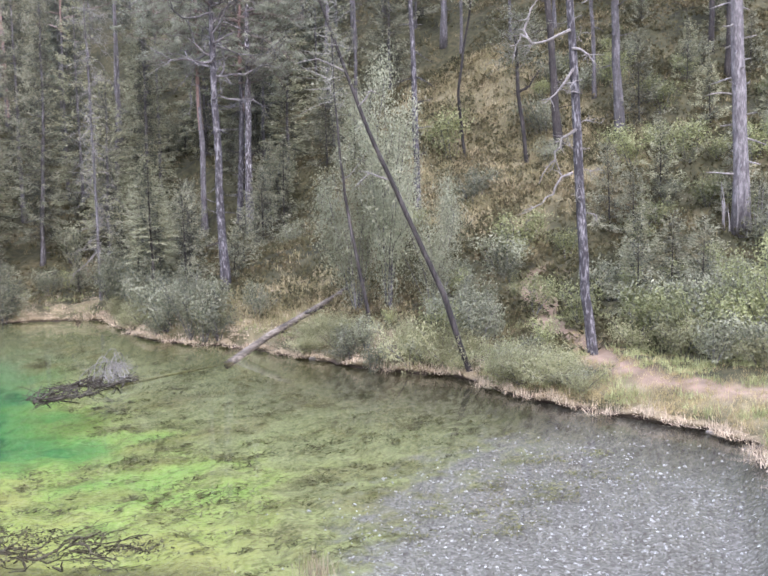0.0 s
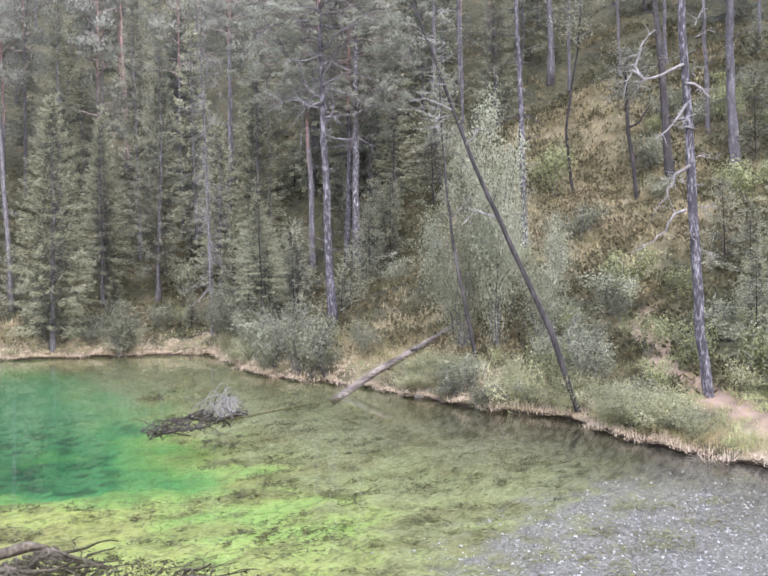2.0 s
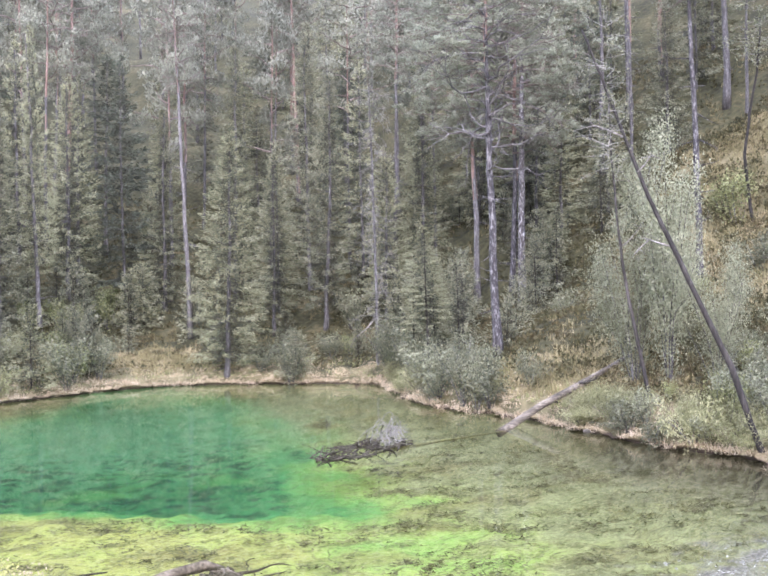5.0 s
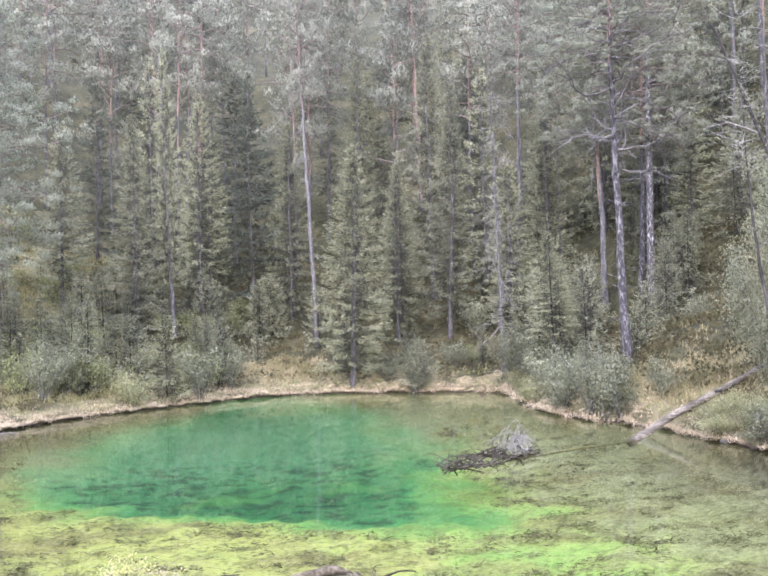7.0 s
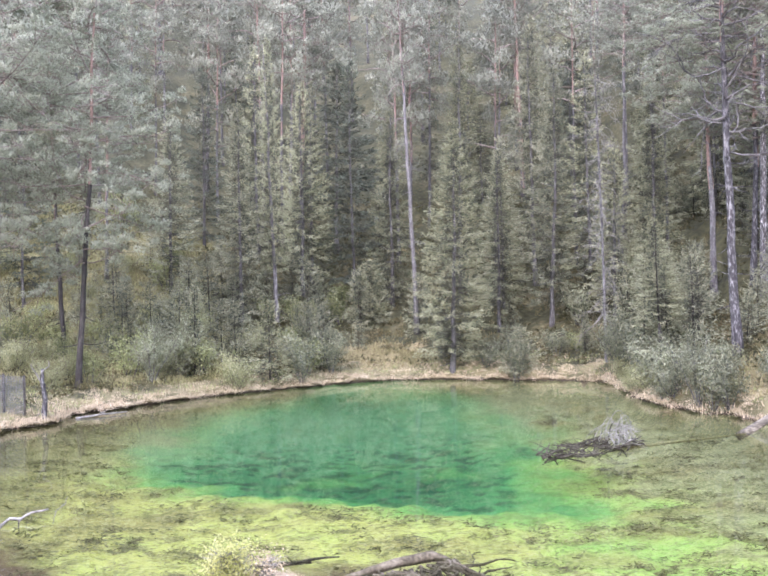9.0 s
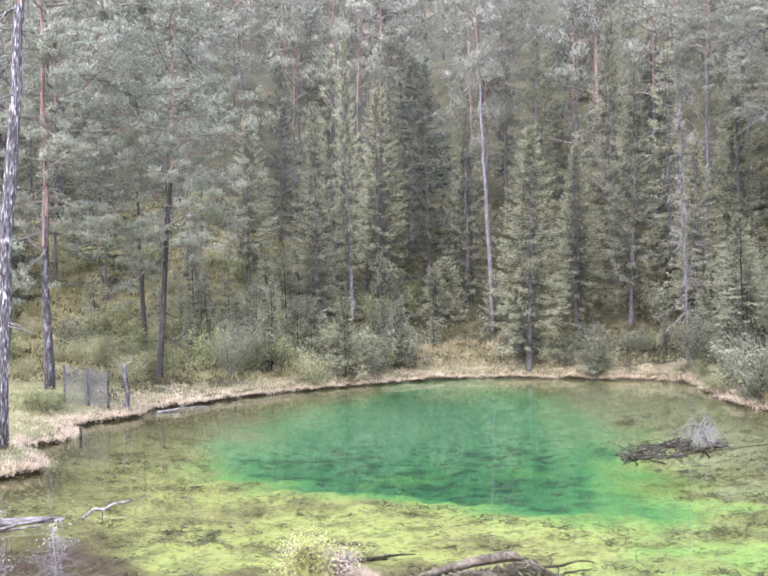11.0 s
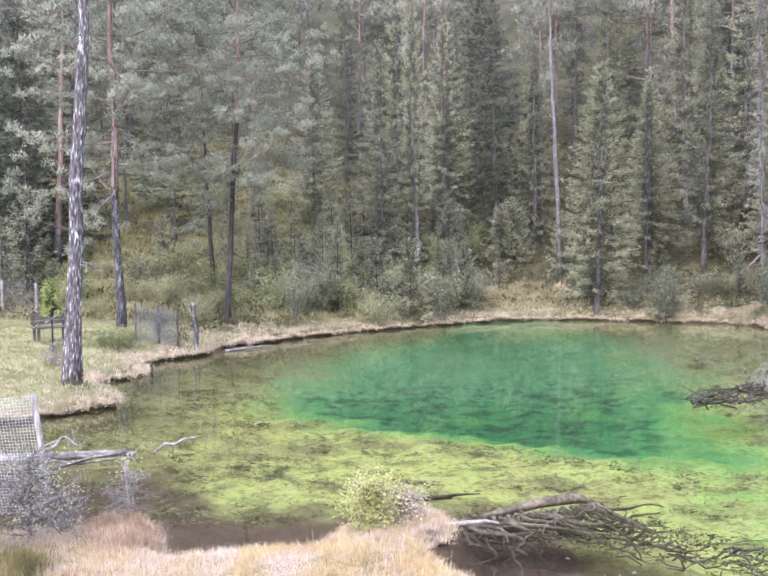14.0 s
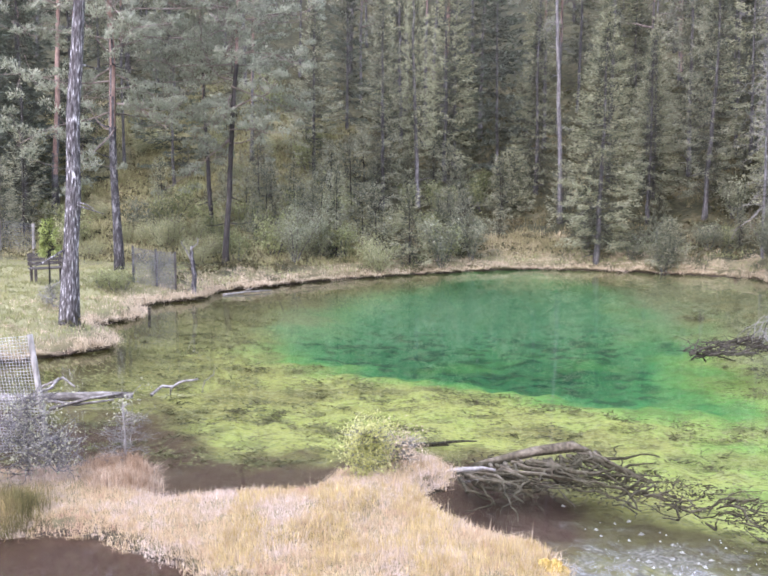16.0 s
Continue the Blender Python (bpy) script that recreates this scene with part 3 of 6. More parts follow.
def soften(me, V, geo, out, k, amount):
    """Turns the shading of small blades towards the outside of the crown that they belong to."""
    out = out / (np.linalg.norm(out, axis=1, keepdims=True) + 1e-9)
    n = out * amount + geo * (1 - amount)
    n /= np.linalg.norm(n, axis=1, keepdims=True) + 1e-9
    me.polygons.foreach_set("use_smooth", [True] * len(me.polygons))
    me.normals_split_custom_set_from_vertices(np.repeat(n, k, 0).tolist())
    return me


def leaf_mesh(name, P, D, L, W, mat, bend=0.25, out=None, amount=0.5):
    """Pointed leaves or sprays: each a four-cornered blade folded a little along its middle."""
    P, D = np.asarray(P, float), np.asarray(D, float)
    D = D / (np.linalg.norm(D, axis=1, keepdims=True) + 1e-9)
    r = np.random.normal(size=P.shape)
    side = np.cross(D, r)
    side /= np.linalg.norm(side, axis=1, keepdims=True) + 1e-9
    if out is not None:
        side *= np.where((np.cross(side, D) * out).sum(1) < 0, -1.0, 1.0)[:, None]
    up = np.cross(side, D)
    L, W = np.broadcast_to(L, len(P))[:, None], np.broadcast_to(W, len(P))[:, None]
    mid = P + D * L * 0.45
    V = np.stack([P, mid + side * W / 2, P + D * L - up * L * bend * 0.4, mid - side * W / 2 + up * W * bend], 1).reshape(-1, 3)
    F = np.arange(len(P) * 4, dtype=np.int32)
    me = raw_mesh(name, V, F, 4, mat)
    return me if out is None else soften(me, V, up, out, 4, amount)


def blade_mesh(name, P, H, W, lean, mat):
    """Grass blades: one bent three-cornered blade each."""
    P = np.asarray(P, float)
    n = len(P)
    a, b = np.random.uniform(0, 6.283, n), np.random.uniform(0, 6.283, n)
    k = np.abs(np.random.normal(0, 1, n)) * lean
    tip = P + np.stack([np.cos(b) * k * H, np.sin(b) * k * H, H * np.sqrt(np.maximum(0.05, 1 - np.minimum(k, 0.95) ** 2))], -1)
    s = np.stack([np.cos(a), np.sin(a), 0 * a], -1) * (np.broadcast_to(W, n)[:, None] / 2)
    V = np.stack([P - s, P + s, tip], 1).reshape(-1, 3)
    return raw_mesh(name, V, np.arange(n * 3, dtype=np.int32), 3, mat)


def raw_mesh(name, V, F, k, mat):
    me = bpy.data.meshes.new(name)
    me.vertices.add(len(V))
    me.vertices.foreach_set("co", V.astype(np.float32).ravel())
    me.loops.add(len(F))
    me.loops.foreach_set("vertex_index", F)
    me.polygons.add(len(F) // k)
    me.polygons.foreach_set("loop_start", np.arange(0, len(F), k, dtype=np.int32))
    me.update(calc_edges=True)
    me.materials.append(mat)
    return me


# ---- trees ----
def twigs_mesh(name, P, D, L, W, mats, slot=None, flat=0.5, out=None, amount=0.6):
    """Needle-clad twigs: each one slim pointed blade; flat: how much they lie with their broad side up."""
    P, D = np.asarray(P, float), np.asarray(D, float)
    D = D / (np.linalg.norm(D, axis=1, keepdims=True) + 1e-9)
    ref = np.random.normal(size=P.shape) * (1 - flat) + np.array((0, 0, flat * 1.6))
    side = np.cross(D, ref)
    side /= np.linalg.norm(side, axis=1, keepdims=True) + 1e-9
    if out is not None:
        side *= np.where((np.cross(side, D) * out).sum(1) < 0, -1.0, 1.0)[:, None]
    L, W = np.asarray(L)[:, None], np.asarray(W)[:, None]
    V = np.stack([P - side * W / 2, P + side * W / 2, P + D * L], 1).reshape(-1, 3)
    me = raw_mesh(name, V, np.arange(len(P) * 3, dtype=np.int32), 3, mats[0])
    for m in mats[1:]:
        me.materials.append(m)
    if slot is not None:
        me.polygons.foreach_set("material_index", np.asarray(slot, dtype=np.int32))
    return me if out is None else soften(me, V, np.cross(side, D), out, 3, amount)


def spruce_crown(h, r, low, count, per, mat, droop=0.25, size=0.26, broad=0.17):
    """Layers of boughs hung with needled twigs; dark within, lighter at the tips, upturned towards the top."""
    P, D, L, N, slot = [], [], [], [], []
    layers = max(8, count // 6)
    for i in range(count):
        t = min(0.985, max(0.0, ((i // 6) + random.uniform(-0.8, 0.8)) / layers))
        z = low + (h - low) * t ** 0.92
        a = i * 2.399 + random.uniform(-0.4, 0.4)
        reach = (0.14 + r * (1 - t) ** 0.8) * random.choice((0.55, 0.8, 0.95, 1.0, 1.15)) * (0.8 if t < 0.1 else 1)
        out = Vector((math.cos(a), math.sin(a), 0))
        lift = 0.6 * t - droop + random.uniform(-0.24, 0.2)
        n = max(10, int(per * (0.15 + reach / r)))
        u = np.random.random(n) ** 0.75
        w = np.random.uniform(-1, 1, n)
        o, sd = np.array(out), np.array((-out.y, out.x, 0.0))
        base = o * (reach * u * 0.92)[:, None] + sd * (w * 0.24 * reach * (1.15 - u))[:, None]
        base[:, 2] += z + lift * reach * u + 0.2 * reach * u * u + np.random.uniform(-0.15, 0.03, n)
        way = o * np.random.uniform(0.5, 1.2, n)[:, None] + sd * (w * 0.8)[:, None]
        way[:, 2] += np.random.uniform(-0.65, 0.1, n) + 0.55 * t
        P.append(base)
        D.append(way)
        face = o * 0.9 + sd * (w * 0.55)[:, None] + np.random.normal(0, 0.22, (n, 3))
        face[:, 2] += 0.15 + 0.55 * u
        N.append(face)
        L.append(size * np.random.uniform(0.55, 1.3, n) * (1 - 0.3 * t))
        # Twigs near the trunk get the shaded colour, outer ones the lighter needles.
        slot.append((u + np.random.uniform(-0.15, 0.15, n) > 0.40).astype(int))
    n = 60
    P.append(np.stack([np.random.normal(0, 0.03, n), np.random.normal(0, 0.03, n), h - 0.8 * np.random.random(n)], -1))
    D.append(np.random.normal(0, 0.5, (n, 3)) + (0, 0, 1))
    N.append(np.random.normal(0, 1, (n, 3)) + (0, 0, 0.6))
    L.append(np.full(n, size * 0.8))
    slot.append(np.ones(n, int))
    L = np.concatenate(L)
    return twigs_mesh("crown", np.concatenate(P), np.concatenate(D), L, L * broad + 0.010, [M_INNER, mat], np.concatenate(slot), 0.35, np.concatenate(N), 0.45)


def pine_crown(h, low, r, limbs, clumps, per, mat, size=0.2, droop=0.0, twigs=True, thick=0.03, bark=None):
    """Crooked limbs that end in rounded tufts of needles: a list of limb and needle meshes, or one pair for far trees (twigs False)."""
    made, wood, P, D, N = [], Wood(), [], [], []
    middle = np.array((0, 0, low + 0.35 * (h - low)))
    for i in range(limbs):
        t = (i + random.random()) / limbs
        z = low + (h - low) * t
        a = i * 2.399 + random.uniform(-0.6, 0.6)
        full = math.sin(math.pi * min(1, 0.22 + 0.78 * t)) ** 0.6
        reach = r * full * random.uniform(0.6, 1.15) + 0.25
        path = wander((0, 0, z), (math.cos(a), math.sin(a), 0.35 * t + 0.1 - droop), reach, 5, 0.28)
        wood.stick(path, [thick * (1.2 - k / 5.5) for k in range(6)], 4 if twigs else 3, cap=False)
        for c in range(clumps):
            u = 0.42 + 0.58 * random.random()
            k = min(4, int(u * 5))
            root = path[k].lerp(path[k + 1], u * 5 - k)
            centre = root + Vector((random.gauss(0, 1), random.gauss(0, 1), random.gauss(0.25, 0.6))) * 0.15 * r
            if twigs:
                wood.stick([root, centre], [0.010, 0.005], 3, cap=False)
            q = np.random.normal(size=(per, 3))
            q[:, 2] = np.abs(q[:, 2]) * 0.9 - 0.25
            q /= np.linalg.norm(q, axis=1, keepdims=True)
            P.append(np.array(centre) + q * (1, 1, 0.75) * size * random.uniform(0.7, 1.2) * np.random.uniform(0.45, 1.05, (per, 1)))
            D.append(q * 0.5 + np.random.normal(0, 0.6, q.shape) + (0, 0, 0.3))
            N.append(q * 0.9 + (np.array(centre) - middle) / r * 0.9 + (0, 0, 0.35))
        if twigs or i == limbs - 1:
            L = size * (0.5 if twigs else 0.42) * np.random.uniform(0.4, 0.85, sum(len(q) for q in P))
            made.append((wood.mesh("limb", [bark or M_LIMB]), twigs_mesh("needles", np.concatenate(P), np.concatenate(D), L, L * 0.46 + 0.006, [mat], None, 0.2, np.concatenate(N), 0.7)))
            wood, P, D, N = Wood(), [], [], []
    return made


def trunk_mesh(h, r, mats, change=2.0, wobble=0.06, flare=1.35, sides=9, top=0.12, stubs=0, stub_len=0.5, stub_from=0.1, stub_to=0.8):
    """A tapered trunk, swollen at the foot; above `change` of its height in the second bark. With dead stubs if asked."""
    wood, n = Wood(), 16
    pts, rad = [], []
    ox = oy = 0.0
    for i in range(n + 1):
        t = i / n
        pts.append((ox, oy, -0.25 + (h + 0.25) * t))
        rad.append(r * (1 - (1 - top) * t ** 1.15) * (1 + (flare - 1) * max(0, 1 - t * n / 1.8)))
        ox, oy = ox + random.uniform(-wobble, wobble) * h / 16, oy + random.uniform(-wobble, wobble) * h / 16
    wood.stick(pts, rad, sides, (lambda t: 1 if t + random.uniform(-0.14, 0.14) > change else 0) if change < 1 else 0, rough=0.07)
    for _ in range(stubs):
        t = random.uniform(stub_from, stub_to)
        i = int(t * n)
        a, ln = random.uniform(0, 6.28), stub_len * random.uniform(0.3, 1.3)
        way = (math.cos(a), math.sin(a), random.uniform(-0.35, 0.25))
        rr = min(0.03, rad[i] * 0.3)
        wood.stick(wander(pts[i], way, ln + rad[i], 4, 0.22), [rr, rr * 0.8, rr * 0.6, rr * 0.45, rr * 0.25], 4, cap=False)
    return wood.mesh("trunk", mats)


def dead_branches(h, low, count, reach, mat, thick=0.02, forks=3, sag=0.05, twiggy=0):
    wood = Wood()
    for i in range(count):
        z = low + (h - low) * (i + random.random()) / count
        a = random.uniform(0, 6.28)
        ln = reach * random.uniform(0.4, 1.1)
        path = wander((0, 0, z), (math.cos(a), math.sin(a), random.uniform(-0.2, 0.35)), ln, 6, 0.5, sag)
        wood.stick(path, [thick * (1.15 - k / 6.5) for k in range(7)], 4, cap=False)
        for f in range(forks):
            k = random.randint(1, 5)
            q = wander(path[k], (path[k] - path[k - 1]).normalized() + Vector((random.uniform(-1, 1), random.uniform(-1, 1), random.uniform(-0.6, 0.6))), ln * 0.45, 4, 0.35, sag)
            wood.stick(q, [thick * 0.55 * (1.1 - j / 4.5) for j in range(5)], 3, cap=False)
            for _ in range(twiggy):
                j = random.randint(1, 4)
                w = wander(q[j], Vector((random.uniform(-1, 1), random.uniform(-1, 1), random.uniform(-0.7, 0.5))), ln * 0.22, 2, 0.3)
                wood.stick(w, [thick * 0.28, thick * 0.2, thick * 0.1], 3, cap=False)
    return wood.mesh("dead_branches", [mat])


def stand(x, y, lean_right=0.0, lean_away=0.0, spin=None, size=1.0, sink=0.0):
    """The pose of a tree at x, y; leaning to the right, or away, as seen from the near bank, in degrees."""
    a = math.atan2(x, y)
    spin = random.uniform(0, 360) if spin is None else spin
    m = Matrix.Translation((x, y, ground_at(x, y) - sink)) @ Matrix.Rotation(-a, 4, "Z") @ Matrix.Rotation(radians(lean_right), 4, "Y") @ Matrix.Rotation(radians(-lean_away), 4, "X")
    return m @ Matrix.Rotation(a + radians(spin), 4, "Z") @ Matrix.Scale(size, 4)


random.seed(11), np.random.seed(11)
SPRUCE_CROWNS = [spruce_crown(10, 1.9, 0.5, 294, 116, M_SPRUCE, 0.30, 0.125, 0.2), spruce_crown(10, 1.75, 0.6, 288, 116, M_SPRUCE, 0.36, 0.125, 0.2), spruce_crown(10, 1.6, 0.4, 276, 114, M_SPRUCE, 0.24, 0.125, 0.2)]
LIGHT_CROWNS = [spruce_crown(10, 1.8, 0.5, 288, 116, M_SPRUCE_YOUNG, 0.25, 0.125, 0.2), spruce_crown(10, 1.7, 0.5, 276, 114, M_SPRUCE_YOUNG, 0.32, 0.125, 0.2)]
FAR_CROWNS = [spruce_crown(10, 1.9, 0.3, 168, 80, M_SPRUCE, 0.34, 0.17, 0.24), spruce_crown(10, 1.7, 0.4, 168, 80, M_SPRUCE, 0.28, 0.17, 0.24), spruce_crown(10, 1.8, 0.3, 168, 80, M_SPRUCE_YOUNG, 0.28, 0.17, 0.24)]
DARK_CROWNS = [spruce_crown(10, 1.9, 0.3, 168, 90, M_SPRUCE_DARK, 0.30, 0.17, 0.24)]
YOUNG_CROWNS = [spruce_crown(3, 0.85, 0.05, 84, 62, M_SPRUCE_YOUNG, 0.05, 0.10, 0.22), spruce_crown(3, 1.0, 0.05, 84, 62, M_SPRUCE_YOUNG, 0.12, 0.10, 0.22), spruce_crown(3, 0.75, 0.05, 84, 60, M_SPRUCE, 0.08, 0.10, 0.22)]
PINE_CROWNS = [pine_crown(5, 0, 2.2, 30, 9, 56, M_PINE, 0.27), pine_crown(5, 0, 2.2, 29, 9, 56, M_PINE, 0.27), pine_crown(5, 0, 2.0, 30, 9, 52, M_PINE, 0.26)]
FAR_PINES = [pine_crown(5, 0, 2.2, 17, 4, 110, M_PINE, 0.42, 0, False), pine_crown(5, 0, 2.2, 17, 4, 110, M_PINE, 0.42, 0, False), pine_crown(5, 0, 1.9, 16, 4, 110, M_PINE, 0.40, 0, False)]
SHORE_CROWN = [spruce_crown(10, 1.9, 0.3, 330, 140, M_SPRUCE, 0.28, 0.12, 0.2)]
BROAD_PINES = [pine_crown(8, 0, 3.2, 46, 14, 96, M_PINE_PALE, 0.22, 0.25, True, 0.022), pine_crown(8, 0, 3.0, 44, 14, 96, M_PINE_PALE, 0.22, 0.25, True, 0.022)]
TRUNKS = {}


def shared_trunk(key, *args, **kw):
    if key not in TRUNKS:
        TRUNKS[key] = trunk_mesh(*args, **kw)
    return TRUNKS[key]


def spruce(x, y, h, dia, lean=0.0, r=1.5, crowns=None, low=0.0, label="dark green spruce on the mossy slope", stubs=26, own=True, bark=None, group="spruces round the pond"):
    crowns = crowns or SPRUCE_CROWNS
    t = thing("spruce_tree", x, y, 0, label, "tree", group, m=stand(x, y, lean))
    if own:
        part("trunk", trunk_mesh(h * 0.97, dia / 2, [bark or M_BARK_GREY], stubs=stubs, stub_len=0.6, stub_from=0.05, stub_to=0.7), t)
    else:
        part("trunk", shared_trunk(("spruce", round(h / 3)), 10, 0.11, [M_BARK_GREY], stubs=5, stub_len=0.5, sides=7), t, place=Matrix.Diagonal((dia / 0.22, dia / 0.22, h * 0.097, 1)))
    me = random.choice(crowns)
    k = (h - low) / 10
    part("crown", me, t, place=Matrix.Translation((0, 0, low)) @ Matrix.Rotation(random.uniform(0, 6.28), 4, "Z") @ Matrix.Diagonal((r / 1.6, r / 1.6, k, 1)))
    return t


def pine(x, y, h, dia, lean=0.0, crown=5.0, r=2.0, crowns=None, change=0.45, label="tall pine with bare trunk and grey-green crown", stubs=14, own=True, bark=None, group="pines round the pond", stub_len=0.7, crown_height=5.0, bare=0, bare_reach=2.6, bare_from=0.48):
    meshes = random.choice(crowns or PINE_CROWNS)
    t = thing("pine_tree", x, y, 0, label, "tree", group, m=stand(x, y, lean))
    if own:
        part("trunk", trunk_mesh(h * 0.98, dia / 2, [bark or M_BARK_GREY, M_BARK_RED], change, 0.05, stubs=stubs, stub_len=stub_len, stub_from=0.12, stub_to=0.75, top=0.2), t)
    else:
        part("trunk", shared_trunk(("pine", random.randint(0, 2)), 15, 0.14, [M_BARK_GREY, M_BARK_RED], 0.5, 0.05, stubs=5, stub_len=0.6, top=0.2, sides=7), t, place=Matrix.Diagonal((dia / 0.28, dia / 0.28, h * 0.98 / 15, 1)))
    if bare:
        tagged(part("bare_branchwork", dead_branches(h * 0.8, h * bare_from, bare, bare_reach, M_BARK_PALE, 0.016 + 0.006 * bare_reach, 4 if bare_reach > 1 else 1, -0.02, 1), t, "crooked bleached bare limbs"), kind="stuff")
    place = Matrix.Translation((0, 0, h - crown)) @ Matrix.Rotation(random.uniform(0, 6.28), 4, "Z") @ Matrix.Diagonal((r / 2.2, r / 2.2, crown / crown_height, 1))
    for limb, needles in meshes:
        b = part("limb" if len(meshes) > 1 else "branchwork", limb, t, place=place)
        tagged(part("needles", needles, b), kind="stuff")
        if len(meshes) == 1:
            tagged(b, kind="stuff")
    return t


# far shore and the slope behind it
pine(7.95, 42.75, 18.5, 0.22, -1.5, 7.0, 1.6, change=0.75, label="slender pine with a pale bare trunk near the bank", stubs=20, bark=M_BARK_PALE)
pine(9.53, 52.5, 14.0, 0.22, 0.5, 7.0, 2.1)
pine(3.5, 56.5, 17.0, 0.33, 1.6, 8.5, 2.7, change=0.3, label="tall pine with an orange-red upper trunk")
pine(-2.3, 62.0, 17.0, 0.26, 0.6, 8.5, 2.6)
pine(-6.9, 83.5, 16.0, 0.40, -0.5, 7.5, 3.0)
pine(19.0, 62.6, 15.0, 0.26, 0.5, 6.0, 1.9, change=0.2, label="tall pine with a reddish trunk")
pine(21.6, 50.0, 15.0, 0.24, 1.0, 6.0, 1.7, change=0.7)
pine(17.5, 41.0, 15.5, 0.22, 1.0, 5.0, 1.6, change=0.7)
pine(18.0, 58.0, 17.5, 0.30, -1.4, 8.0, 2.6, change=0.15, label="tall pine with an orange-red upper trunk")
pine(10.6, 66.0, 17.0, 0.30, 0.4, 8.5, 2.8, change=0.3)
spruce(1.5, 43.6, 13.5, 0.21, -1.0, 0.95, [SPRUCE_CROWNS[2]], 2.5, "thin spruce with a pale bare lower trunk", 40, bark=M_BARK_PALE)
spruce(5.35, 53.2, 11.0, 0.22, 1.0, 2.3, DARK_CROWNS, 2.2, "dark spruce with a pale bare foot", bark=M_BARK_PALE)
spruce(8.29, 36.95, 9.9, 0.22, 1.6, 1.65, SHORE_CROWN, 0.5, "grey-green spruce at the water's edge")
spruce(13.75, 40.5, 11.8, 0.22, 1.5, 1.5, LIGHT_CROWNS, 0.8, "yellowish-green spruce behind the bank")
spruce(-0.16, 42.9, 10.2, 0.18, 0.1, 1.5, LIGHT_CROWNS, 0.5, "yellowish-green spruce on the slope")
spruce(11.6, 41.5, 8.5, 0.18, 0.5, 1.3, None, 0.8)
spruce(16.0, 38.6, 8.2, 0.18, 0.0, 1.5, None, 0.6)
spruce(13.79, 29.47, 5.3, 0.11, -2.0, 1.05, [SPRUCE_CROWNS[1]], 1.7, "small dark spruce with a bent foot on the bank", 8, bark=M_BARK_DARK)
spruce(18.2, 39.5, 10.0, 0.2, 0.3, 1.5)
spruce(7.4, 46.2, 10.0, 0.2, 0.0, 1.4)
spruce(11.0, 46.5, 13.0, 0.22, 0.5, 1.5, None, 1.5)
spruce(14.8, 46.0, 14.0, 0.22, 0.0, 1.6, LIGHT_CROWNS, 2.0)
spruce(3.0, 47.5, 11.0, 0.2, 0.5, 1.5, None, 1.0)
spruce(-3.5, 46.5, 9.0, 0.2, 0.5, 1.5, LIGHT_CROWNS, 0.8)

# the pines where the slopes meet, and the slope to the right of them
pine(19.36, 36.3, 15.5, 0.28, -0.7, 8.5, 2.3, BROAD_PINES, crown_height=8.0, change=0.42, label="pine with a flaking orange trunk")
pine(15.08, 26.85, 14.5, 0.31, -1.4, 5.5, 2.2, BROAD_PINES, crown_height=8.0, change=0.72, label="tall dark-trunked pine with crooked bare limbs", stubs=16, stub_len=0.8, bark=M_BARK_FLECKED, bare=44, bare_reach=3.0, bare_from=0.42)
pine(20.4, 35.0, 14.0, 0.27, 0.9, 8.0, 2.8, bark=M_BARK_FLECKED, stubs=24, stub_len=1.0)
pine(20.28, 33.95, 15.0, 0.33, 0.5, 8.0, 2.3, BROAD_PINES, crown_height=8.0, change=0.75, bark=M_BARK_PLATED, stubs=22, stub_len=0.9, label="pine with plated grey bark")
pine(34.5, 50.7, 15.0, 0.25, 1.0, 6.0, 2.0, change=0.2)
pine(29.0, 40.3, 15.0, 0.26, 0.2, 5.5, 1.9, change=0.7)
pine(35.1, 43.0, 16.0, 0.28, 1.0, 6.0, 2.0, change=0.15, label="tall pine with a reddish trunk")
pine(33.1, 43.3, 16.0, 0.34, -0.5, 6.0, 2.0, change=0.8)
pine(20.79, 23.7, 14.0, 0.24, -0.6, 4.5, 1.8, change=0.8, bark=M_BARK_FLECKED, stubs=20)
pine(35.1, 37.9, 17.0, 0.36, -0.5, 6.0, 2.2, change=0.85, label="pine with a pale grey trunk on the open slope")
pine(26.2, 22.1, 15.0, 0.30, -4.5, 5.0, 2.0, change=0.6, bark=M_BARK_DARK)
pine(27.95, 20.8, 16.0, 0.34, -2.3, 5.5, 2.2, change=0.85, stubs=16)
pine(29.9, 23.5, 12.0, 0.17, -2.0, 4.0, 1.5, change=0.8)
pine(33.9, 20.9, 13.0, 0.22, 0.2, 5.0, 1.9, bark=M_BARK_DARK)
pine(33.5, 19.9, 13.0, 0.22, -0.4, 5.0, 1.9, bark=M_BARK_DARK)
stout = pine(24.62, 14.12, 17.0, 0.46, -2.0, 5.0, 2.4, change=0.9, bark=M_BARK_PALE, stubs=10, stub_len=0.65, label="stout weathered pine with broken branch stubs")
for i in range(26):
    wood, a, z = Wood(), i * 2.4, 1.6 + i * 0.27 + random.uniform(-0.15, 0.15)
    ln = random.uniform(0.3, 0.85) if i % 4 else random.uniform(0.9, 1.3)
    path = wander((0, 0, z), (math.cos(a), math.sin(a), random.uniform(-0.25, 0.15)), ln, 4, 0.18)
    wood.stick(path, [0.036, 0.032, 0.027, 0.022, 0.012], 5)
    part("branch_stub", wood.mesh("branch_stub", [M_DEAD_WOOD]), stout, "broken bleached stub")
